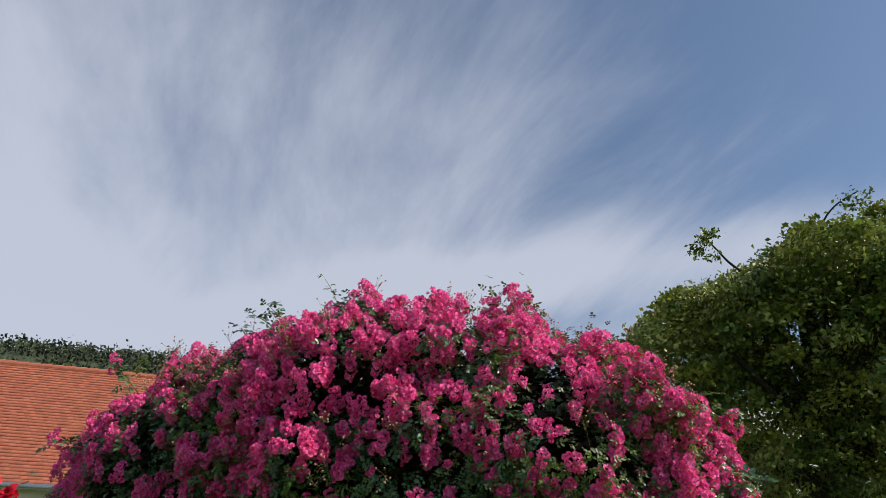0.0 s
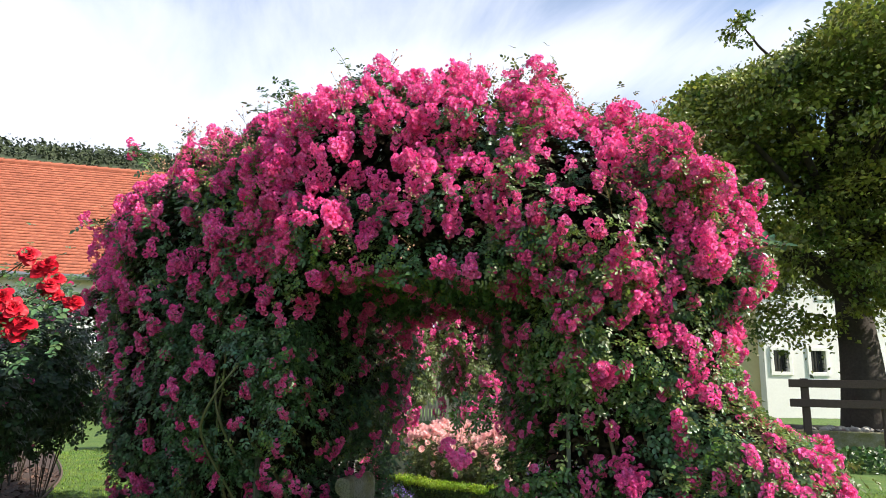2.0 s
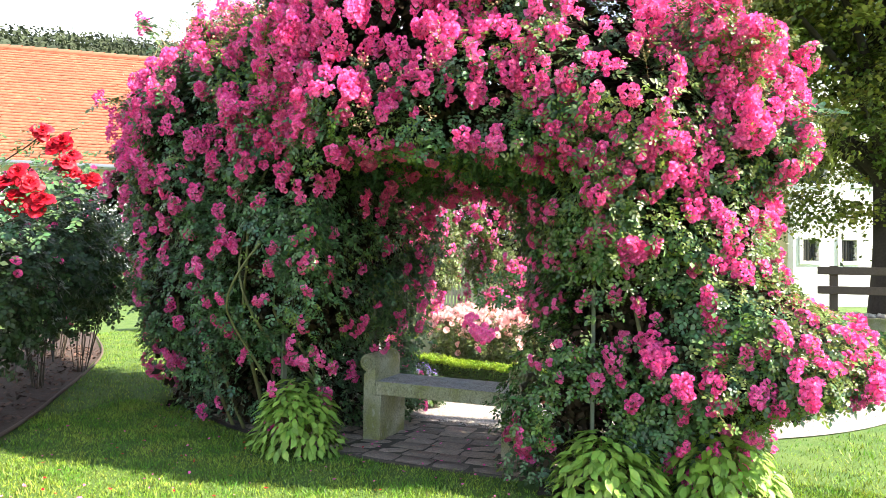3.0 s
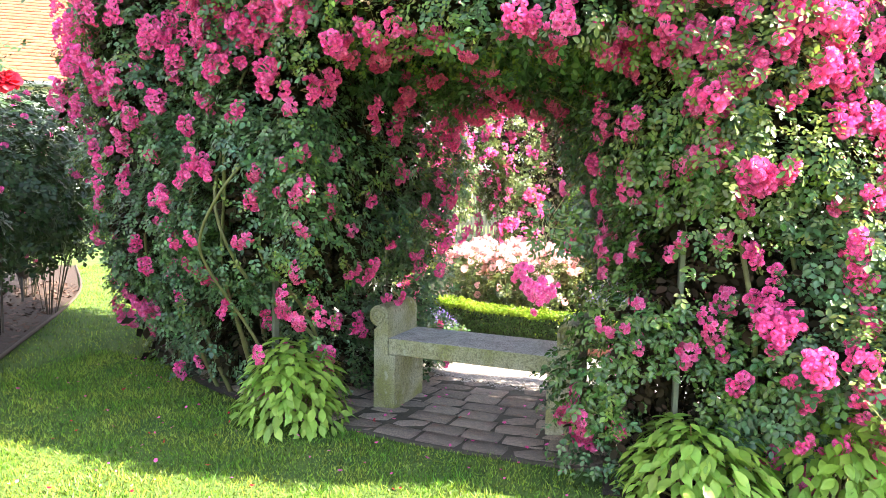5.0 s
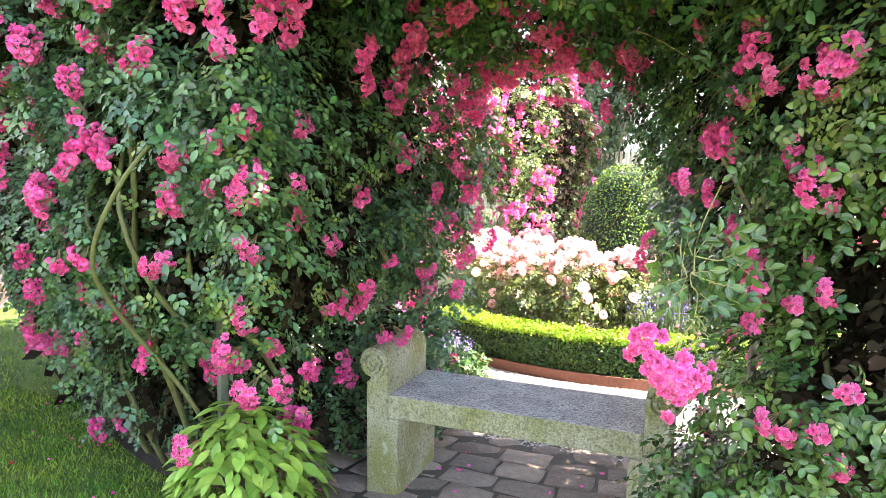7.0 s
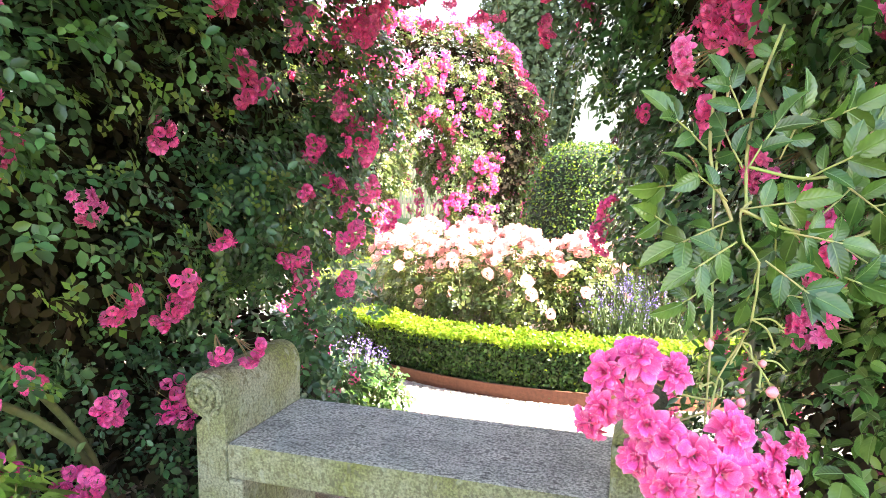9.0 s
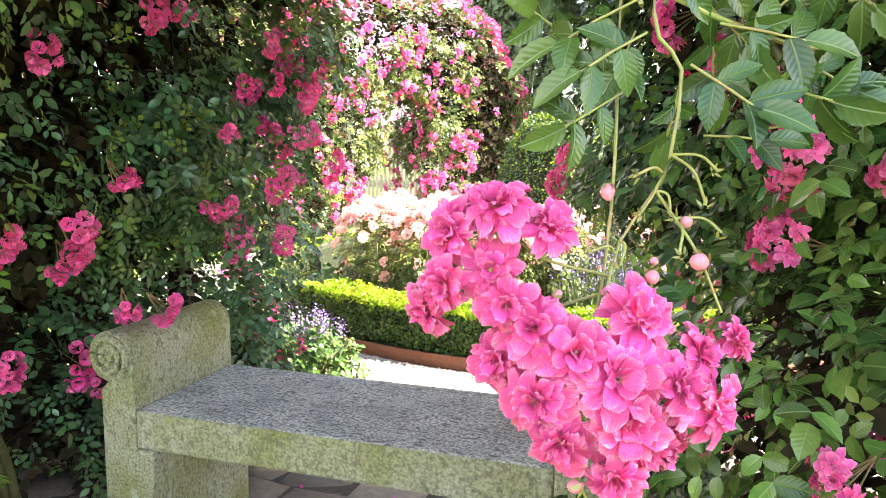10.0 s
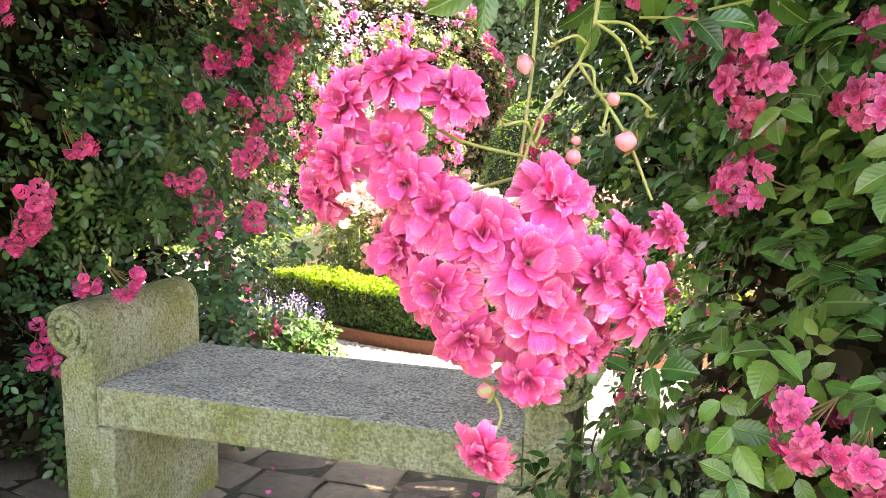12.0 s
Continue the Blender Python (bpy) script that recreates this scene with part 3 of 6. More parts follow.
# ---- the stone bench ----
def scroll_bench(name):
    """A backless stone bench with two scrolled arms; x along it, front at y = 0, its middle at x = 0."""
    bench = new(name)
    half, depth_, seat_z, thick_ = 0.508, 0.41, 0.437, 0.1
    for s in (-1, 1):
        bm = bmesh.new()
        # upright with a rolled head: its outline in x z, extruded along y
        inner, outer, cz_, rr = half, half + 0.095, 0.565, 0.064
        prof = [(inner - 0.05, 0.0), (inner - 0.05, seat_z - thick_), (inner, seat_z - thick_), (inner, cz_)]
        for k in range(1, 19):
            ang = radians(180 - k * 262 / 18)
            prof.append((inner + rr + rr * math.cos(ang), cz_ + rr * math.sin(ang)))
        prof += [(outer, cz_ - 0.085), (outer, 0.0)]
        front = [bm.verts.new((s * x, 0.0, z)) for x, z in prof]
        bm.faces.new(front)
        got = bmesh.ops.extrude_face_region(bm, geom=bm.faces[:])
        for v in got["geom"]:
            if isinstance(v, bmesh.types.BMVert):
                v.co.y += depth_
        bmesh.ops.recalc_face_normals(bm, faces=bm.faces[:])
        sharp = [e for e in bm.edges if len(e.link_faces) == 2 and e.calc_face_angle(0) > 0.8]
        bmesh.ops.bevel(bm, geom=sharp, offset=0.006, segments=2, profile=0.5, affect="EDGES")
        arm = part("armrest", bm, STONE, bench)
        # carved spiral on the face of the roll
        pts = []
        for k in range(60):
            tt = k / 59
            ang = radians(-150 + tt * 800) * s
            rad = rr * (0.9 - 0.78 * tt)
            pts.append((s * (inner + rr) + rad * math.sin(ang), -0.005, cz_ + rad * math.cos(ang)))
        v, fcs = tube(pts, np.linspace(0.0095, 0.007, 60), 8)
        rest(new("scroll_carving", raw_mesh("scroll_carving", v, fcs, [STONE], smooth=True)), arm)
    bm = bmesh.new()
    box(bm, -half + 0.001, half - 0.001, 0.004, depth_ - 0.004, seat_z - thick_ + 0.001, seat_z, 0.008, 2)
    bm.normal_update()
    for f in bm.faces:
        f.material_index = 1 if f.normal.z > 0.6 else 0
    part("seat", bm, [STONE, STONE_TOP], bench)
    return bench


bench = scroll_bench("stone_bench")
bench.matrix_basis = pose(-0.343, 6.275, 0.03 - 0.03)
tagged(bench, "weathered grey stone bench with scrolled arms on brown pavers", "bench", "stone benches")
far_bench = copy_thing(bench, pose(-3.16, 13.84, 0, 0, 0, -138))
tagged(far_bench, "pale stone bench with scrolled arms under the farther arbour")


# ---- climbing roses on the arbours ----
MID, SPAN, RC = -100.1, 35.0, 4.45
# height of the foliage along the arc, degrees from the bay's middle
TOP_AT = (-46, -35, -26, -20, -12, -7, -4, 0, 4, 8, 11, 16, 20, 24, 28)
TOP_Z = (3.25, 3.2, 3.2, 3.24, 3.25, 3.42, 3.6, 3.42, 3.42, 3.4, 3.37, 3.24, 3.02, 2.75, 2.55)


def arbour_field(p, mid):
    """Signed field of the foliage mass: below zero inside. p is n x 3 in the garden's frame, the bay's middle at -90 degrees."""
    dx, dy = p[:, 0] - CX, p[:, 1] - CY
    r = np.hypot(dx, dy)
    deg = np.degrees(np.arctan2(dy, dx))
    deg = np.where(deg > 60, deg - 360, deg)
    z = p[:, 2]
    arc = np.radians(deg - mid) * RC
    bulge = 0.34 * np.exp(-((z - 2.2) / 0.95) ** 2) + 0.08 * np.exp(-((z - 0.9) / 0.5) ** 2)
    flare = 0.5 * np.exp(-((z - 0.75) / 0.42) ** 2) * np.clip((deg + 76) / 8, 0, 1) * np.clip((z - 0.35) / 0.3, 0, 1)
    thin = 0.1 * np.exp(-(z / 0.42) ** 2) * np.clip((-95 - deg) / 4, 0, 1)
    lo, hi = 3.5, 4.94 + bulge + flare * 0.5 - thin
    mid_r, half_r = (lo + hi) / 2, (hi - lo) / 2
    qx = np.abs(r - mid_r) - half_r + 0.45
    qy = np.abs(arc) - np.radians(SPAN) * RC - 0.8 * flare - np.where(arc > 0, 0.16 * np.exp(-((z - 2.3) / 0.5) ** 2) - 0.16 * np.exp(-((z - 1.4) / 0.4) ** 2), 0.12 * np.exp(-((z - 1.9) / 0.8) ** 2)) + 0.45
    top = np.interp((deg + 90) * (1 if mid < -90 else -1), TOP_AT, TOP_Z)
    qz = z - top + 0.7
    body = np.sqrt(np.maximum(qx, 0) ** 2 + np.maximum(qy, 0) ** 2 + np.maximum(qz * 0.8, 0) ** 2) + np.minimum(np.maximum(qx, np.maximum(qy, qz)), 0) - 0.5
    x = p[:, 0]
    y = p[:, 1]
    low = np.clip((1.0 - z) / 0.3, 0, 1)
    back = np.clip((y - 6.1) / 0.8, 0, 1)
    left = -0.88 + 0.07 * back - 0.22 * low * np.clip((y - 5.7) / 0.4, 0, 1) * np.clip((6.95 - y) / 0.2, 0, 1)
    right = 0.5 - 0.15 * np.clip((0.98 - z) / 0.15, 0, 1) * np.clip((6.2 - y) / 0.2, 0, 1) + 1.2 * np.clip(5.76 - y, 0, 0.5) - 0.36 * back * (1 - np.clip((0.95 - z) / 0.2, 0, 1)) + 0.2 * np.clip(6.05 - y, 0, 0.6) - 0.1 * np.clip((0.65 - z) / 0.2, 0, 1) - 0.12 * np.clip((z - 1.35) / 0.3, 0, 1)
    crown = 1.94 - 0.02 * back
    cx, wide = (left + right) / 2, (right - left) / 2
    if mid > -90:
        wide, crown = wide * 0.72, crown + 0.05
    arch = np.sqrt(np.maximum(np.abs(x - cx) - wide + 0.24, 0) ** 2 + np.maximum(z - crown + 0.24, 0) ** 2) - 0.24
    arch = np.maximum(arch, 4.5 - p[:, 1])
    body = np.maximum(body, -arch)
    if mid < -90:
        foot = np.sqrt(((x + 1.24) / 0.5) ** 2 + ((y - 5.66) / 0.5) ** 2 + ((z - 0.2) / 0.5) ** 2)
        body = np.maximum(body, 0.5 * (1 - foot))
    lump = 0.15 * vnoise(p + mid, 1.8) + 0.13 * vnoise(p + 7.7, 3.9) + 0.04 * vnoise(p + 3.1, 9.0)
    return body + lump * np.where(arch < 0.25, 0.5, 1.0)


def field_normals(p, mid):
    e = 0.05
    g = [arbour_field(p + np.array(d) * e, mid) - arbour_field(p - np.array(d) * e, mid) for d in ((1, 0, 0), (0, 1, 0), (0, 0, 1))]
    return unit(np.stack(g, axis=-1))


def in_sight(p):
    """Low weight for the arbour's inner side, away from the bay."""
    r = np.hypot(p[:, 0] - CX, p[:, 1] - CY)
    return np.where((r < 4.05) & (np.abs(p[:, 0] + 0.25) > 1.05) & (p[:, 2] < 2.7), 0.14, np.where((r < 4.2) & (p[:, 2] > 2.7), 0.1, 1.0))


def sample_shell(count, lo, hi, mid, rng, weight=None):
    """Random points of the foliage mass between two depths of its field."""
    got = []
    total = 0
    while total < count:
        r = np.sqrt(rng.uniform(3.1 ** 2, 5.9 ** 2, 60000))
        a = np.radians(rng.uniform(-142, -50, 60000))
        p = np.stack([CX + r * np.cos(a), CY + r * np.sin(a), rng.uniform(0.05, 4.0, 60000)], axis=1)
        f = arbour_field(p, mid)
        keep = (f > lo) & (f < hi)
        if weight is not None:
            keep &= rng.random(60000) < weight(p)
        got.append(p[keep])
        total += keep.sum()
    return np.concatenate(got)[:count]


def cluster_mesh(seed, blooms, size, mats, template, stalks=5, uv=None):
    """A compact hanging truss: blooms packed over a rounded, tapering form, z pointing away from the plant and y up."""
    rng = np.random.default_rng(seed)
    k = (np.arange(blooms) + 0.5) / blooms
    ang = np.arange(blooms) * 2.4 + rng.uniform(0, 0.5, blooms)
    h = 1 - 1.05 * k
    flat = np.sqrt(np.maximum(1 - h ** 2, 0))
    reach = size * 0.55 * math.sqrt(blooms)
    d = np.stack([flat * np.cos(ang), flat * np.sin(ang), h], axis=1)
    long_, wide = rng.uniform(1.05, 1.5), rng.uniform(0.8, 1.0)
    pos = d * reach * np.array([wide, long_, rng.uniform(0.65, 0.9)])
    pos[:, 0] *= 1 + 0.3 * d[:, 1]
    pos[:, 0] += 0.25 * reach * np.sin(2.2 * d[:, 1] + rng.uniform(0, 6))
    pos += rng.normal(0, 0.26 * size, pos.shape)
    nor = unit(d * np.array([1, 0.8, 1]) + np.array([0, 0, 0.35]) + rng.normal(0, 0.25, (blooms, 3)))
    pv, pf = stamp(template[0], template[1], pos, random_axes(nor, rng), size * rng.uniform(0.72, 1.1, blooms))
    npet = sum(len(f) for f in pf)
    stems = []
    for i in range(min(blooms, stalks)):
        stems.append(tube([pos[i] - nor[i] * 0.1 * size, pos[i] * 0.5 + np.array([0, 0, -1.0 * size]), np.array([0, 0.8 * size, -3.0 * size])], 0.07 * size, 3))
    sv, sf = merge(stems)
    v, f = merge([(pv, pf), (sv, sf)])
    nf = sum(len(x) for x in f)
    if uv is not None:
        uv = np.concatenate([np.tile(uv, (blooms, 1)), np.zeros((len(sv), 2))])
    return raw_mesh("flower_cluster", v, f, mats, np.concatenate([np.zeros(npet), np.ones(nf - npet)]), uv=uv)


SIZES = (16, 12, 21, 8, 14, 5, 25, 3)
CLUSTERS = [cluster_mesh(20 + i, n, 0.0195, [PETAL, STEM], (FINE_POM_V, FINE_POM_F)) for i, n in enumerate(SIZES)]


def fine_bloom(seed, nu=6, nv=6, broad=1.0):
    """A full double bloom, diameter about 2: rings of broad ruffled petals, each ring standing steeper; points, faces and the petals' own layout."""
    rng = np.random.default_rng(seed)
    U, W = np.meshgrid(np.linspace(0, 1, nu), np.linspace(-1, 1, nv), indexing="ij")
    vs, fs, n0 = [], [], 0
    for count, reach, rise, droop, width in ((10, 1.04, 0.03, 0.24, 0.27), (10, 1.02, 0.32, 0.3, 0.26), (9, 0.97, 0.6, 0.32, 0.24), (8, 0.9, 0.88, 0.32, 0.22), (7, 0.8, 1.15, 0.26, 0.19), (5, 0.66, 1.38, 0.16, 0.15)):
        for i in range(count):
            a = 2 * math.pi * (i + rng.uniform(-0.4, 0.4)) / count + reach * 3.3
            k = rng.uniform(0.66, 1.14)
            e = rise + rng.normal(0, 0.24)
            half = width * broad * k * (0.16 + 0.84 * np.sin(np.pi * np.clip(U * 0.7 + 0.02, 0, 1)) ** 0.9)
            notch = rng.uniform(-0.06, 0.24)
            s_ = reach * k * (U - (notch * (1 - np.abs(W)) + 0.24 * np.abs(W) ** 2.5) * U ** 4)
            out = s_ * math.cos(e) + 0.25 * droop * U ** 2
            curl = rng.uniform(0.04, 0.24)
            z = s_ * math.sin(e) - droop * U ** 2.4 + curl * W ** 2 * U + 0.07 * np.sin(4.5 * W + rng.uniform(0, 6)) * U ** 2 + 0.04 * np.sin(9 * W + rng.uniform(0, 6)) * U ** 3 + rng.normal(0, 0.02)
            side = half * W + 0.06 * rng.normal() * U ** 2
            c, s = math.cos(a), math.sin(a)
            x = out + 0.04
            vs.append(np.stack([x * c - side * s, x * s + side * c, z], axis=-1).reshape(-1, 3))
            idx = np.arange(nu * nv).reshape(nu, nv) + n0
            fs.append(np.stack([idx[:-1, :-1], idx[1:, :-1], idx[1:, 1:], idx[:-1, 1:]], axis=-1).reshape(-1, 4))
            n0 += nu * nv
    uv = np.tile(np.stack([W.ravel(), U.ravel()], axis=1), (len(vs), 1))
    return np.concatenate(vs), [np.concatenate(fs)], uv


FULL_V, FULL_F, FULL_UV = fine_bloom(6, 3, 3)
FULL_CLUSTERS = [cluster_mesh(20 + i, n, 0.0195, [PETAL_NEAR, STEM], (FULL_V, FULL_F), uv=FULL_UV) for i, n in enumerate((14, 11, 16, 8, 12, 5, 18, 3))]
FAR_CLUSTERS = [cluster_mesh(20 + i, n, 0.0195, [PETAL, STEM], (POM_V, POM_F), stalks=1) for i, n in enumerate(SIZES)]
CHEAP_CLUSTERS = [cluster_mesh(60 + i, n, 0.023, [PETAL, STEM], (CHEAP_V, CHEAP_F), stalks=1) for i, n in enumerate((12, 9, 15, 6, 10, 4, 18, 2))]


def mesh_arrays(me):
    v = np.zeros(len(me.vertices) * 3, dtype=np.float32)
    me.vertices.foreach_get("co", v)
    tot = np.zeros(len(me.polygons), dtype=np.int32)
    me.polygons.foreach_get("loop_total", tot)
    lv = np.zeros(len(me.loops), dtype=np.int32)
    me.loops.foreach_get("vertex_index", lv)
    mi = np.zeros(len(me.polygons), dtype=np.int32)
    me.polygons.foreach_get("material_index", mi)
    return v.reshape(-1, 3), tot, lv, mi


def joined_clusters(name, places, kinds, mats, meshes):
    """Many trusses in one mesh: places is n x 4 x 4."""
    vs, ls, ts, ms, off = [], [], [], [], 0
    stock = [mesh_arrays(m) for m in meshes]
    for m, k in zip(places, kinds):
        v, tot, lv, mi = stock[k]
        vs.append(v @ m[:3, :3].T + m[:3, 3])
        ls.append(lv + off)
        ts.append(tot)
        ms.append(mi)
        off += len(v)
    me = bpy.data.meshes.new(name)
    v, l, t, mi = np.concatenate(vs), np.concatenate(ls), np.concatenate(ts), np.concatenate(ms)
    me.vertices.add(len(v))
    me.vertices.foreach_set("co", v.astype(np.float32).ravel())
    me.loops.add(len(l))
    me.loops.foreach_set("vertex_index", l.astype(np.int32))
    me.polygons.add(len(t))
    me.polygons.foreach_set("loop_start", np.concatenate([[0], np.cumsum(t)[:-1]]).astype(np.int32))
    me.polygons.foreach_set("loop_total", t.astype(np.int32))
    me.polygons.foreach_set("material_index", mi.astype(np.int32))
    for m in mats:
        me.materials.append(m)
    me.update(calc_edges=True)
    return me


def flower_weight(p, even=0.0):
    """How thickly the trusses stand: thick on top and over the front, sparse low down."""
    z = p[:, 2]
    deg = np.degrees(np.arctan2(p[:, 1] - CY, p[:, 0] - CX))
    w = 0.14 + 0.93 * np.clip((z - 1.65) / 0.5, 0, 1)
    right = np.clip((deg + 82) / 8, 0, 1) * (deg < 0)
    w = w + right * (0.3 + 0.3 * np.clip((z - 1.2) / 0.3, 0, 1)) * np.clip((z - 0.45) / 0.4, 0, 1)
    w = w + 0.8 * np.clip((deg + 74) / 4, 0, 1) * (deg < 0) * np.exp(-((z - 0.75) / 0.28) ** 2)
    patch = np.clip(0.65 + 1.0 * vnoise(p + 11.0, 1.7), 0.12, 1)
    r = np.hypot(p[:, 0] - CX, p[:, 1] - CY)
    roofed = (r < 5.0) & (r > 3.85) & (np.abs(p[:, 0] + 0.25) < 0.85) & (z < 2.4)
    return np.clip((w + even) * patch, 0.02, 1) * np.where(roofed, 0.22, 1.0)


# trusses that stand out, where they hang
# on the outer face: degrees of the arc and height
FACE_WEST = [(-107.7, 2.2), (-100.9, 2.08), (-95.2, 2.03), (-92.0, 1.98), (-97.3, 1.77), (-96.3, 1.78), (-100.9, 1.68), (-97.0, 1.69), (-127.1, 2.31), (-116.3, 1.44), (-104.3, 1.39), (-104.9, 1.43), (-99.8, 1.39), (-106.2, 1.35), (-106.6, 1.22), (-100.8, 1.25), (-96.6, 1.31), (-98.8, 1.29), (-97.0, 1.12), (-97.4, 1.27), (-94.3, 1.92), (-90.5, 1.99),
             (-97.7, 1.43), (-98.0, 0.89), (-106.2, 1.01), (-101.2, 1.05), (-109.8, 0.66), (-106.0, 0.6), (-103.1, 0.6), (-105.6, 0.66), (-111.8, 0.2), (-98.9, 0.5), (-115.3, 0.94), (-123.6, 0.6), (-121.5, 0.39), (-112.1, 1.97), (-115.7, 1.52), (-127.9, 0.58), (-118.0, 1.2), (-124.0, 1.0)]
FACE_EAST = [(-80.0, 1.91), (-78.6, 1.86), (-77.2, 1.82), (-74.7, 1.86), (-77.7, 1.66), (-76.6, 1.66), (-74.8, 1.67), (-81.4, 1.58), (-76.9, 1.53), (-76.7, 1.43), (-77.7, 1.42), (-78.4, 1.38), (-74.4, 1.4), (-79.8, 1.33), (-78.4, 1.29), (-79.5, 1.08), (-78.0, 1.08), (-77.6, 1.14), (-74.6, 1.11), (-73.5, 1.03), (-79.3, 0.87), (-79.8, 0.76), (-76.1, 0.82),
             (-76.9, 0.66), (-75.4, 0.68), (-73.6, 0.73), (-72.9, 0.84), (-79.2, 0.68), (-73.0, 0.61), (-84.1, 1.94), (-83.6, 1.91), (-71.5, 1.3), (-70.0, 1.0), (-71.0, 0.75), (-69.0, 0.85), (-68.0, 0.7), (-67.0, 0.9), (-66.5, 0.72), (-70.0, 0.62), (-67.5, 0.58), (-72.0, 0.5)]
# in the bay and hanging at its edge
BAY_TRUSSES = [(-0.51, 6.14, 1.92), (-0.84, 6.05, 1.67), (-0.86, 6.51, 1.41), (-0.93, 6.21, 0.86), (-0.86, 5.64, 1.31), (-0.89, 6.11, 1.26), (-0.89, 5.69, 1.21), (-0.87, 5.86, 1.1), (-0.99, 6.24, 0.8), (-1.08, 7.17, 0.54), (-0.86, 5.67, 1.49), (0.6, 5.9, 1.12), (0.5, 6.05, 1.0), (0.63, 5.97, 0.7), (0.2, 6.7, 1.34), (0.34, 6.3, 1.3), (-0.88, 6.3, 0.68), (-0.83, 6.38, 0.67),
               (0.27, 5.85, 1.34), (0.28, 6.23, 1.84), (0.42, 5.89, 1.7), (0.46, 5.77, 1.6), (0.39, 6.15, 1.47), (-0.66, 6.8, 1.62), (0.54, 5.74, 1.04), (0.49, 5.65, 0.76), (0.53, 5.63, 0.74), (0.47, 5.87, 0.96)]


def strewn(count, low, high, seed):
    """Trusses scattered through a small box."""
    return [tuple(q) for q in np.random.default_rng(seed).uniform(low, high, (count, 3))]


# the bay's foot beside the bench, its back lip, its front lip and its far wall
BAY_TRUSSES = BAY_TRUSSES + strewn(10, (0.3, 5.74, 0.12), (0.58, 5.84, 0.42), 1) + strewn(13, (-0.65, 6.92, 1.6), (0.16, 7.12, 1.86), 2) + strewn(9, (-0.6, 5.48, 1.82), (0.3, 5.56, 2.0), 3) + strewn(30, (-0.94, 6.5, 0.9), (-0.64, 7.2, 1.85), 4)


TOP_TRUSSES = [(-3.22, 6.25, 3.4), (-3.17, 6.27, 3.34), (-3.25, 6.28, 3.31), (-3.36, 5.97, 2.66), (-3.31, 5.99, 2.6), (-3.22, 6.0, 2.5), (-0.6, 6.0, 3.7), (-0.52, 5.95, 3.62), (-0.68, 6.0, 3.6), (-0.45, 5.92, 3.54), (0.6, 5.95, 3.44), (0.7, 5.93, 3.4), (0.48, 6.0, 3.42), (-0.76, 5.95, 3.5), (0.4, 5.9, 3.4), (-2.0, 6.1, 3.3)]


def on_face(deg, z, mid):
    """The outermost place of the foliage at that part of the arc."""
    r = np.arange(6.3, 4.2, -0.01)
    a = math.radians(deg)
    p = np.stack([CX + r * math.cos(a), CY + r * math.sin(a), np.full(len(r), z)], axis=1)
    inside = arbour_field(p, mid) < 0
    return p[np.argmax(inside)] if inside.any() else p[len(r) // 2]


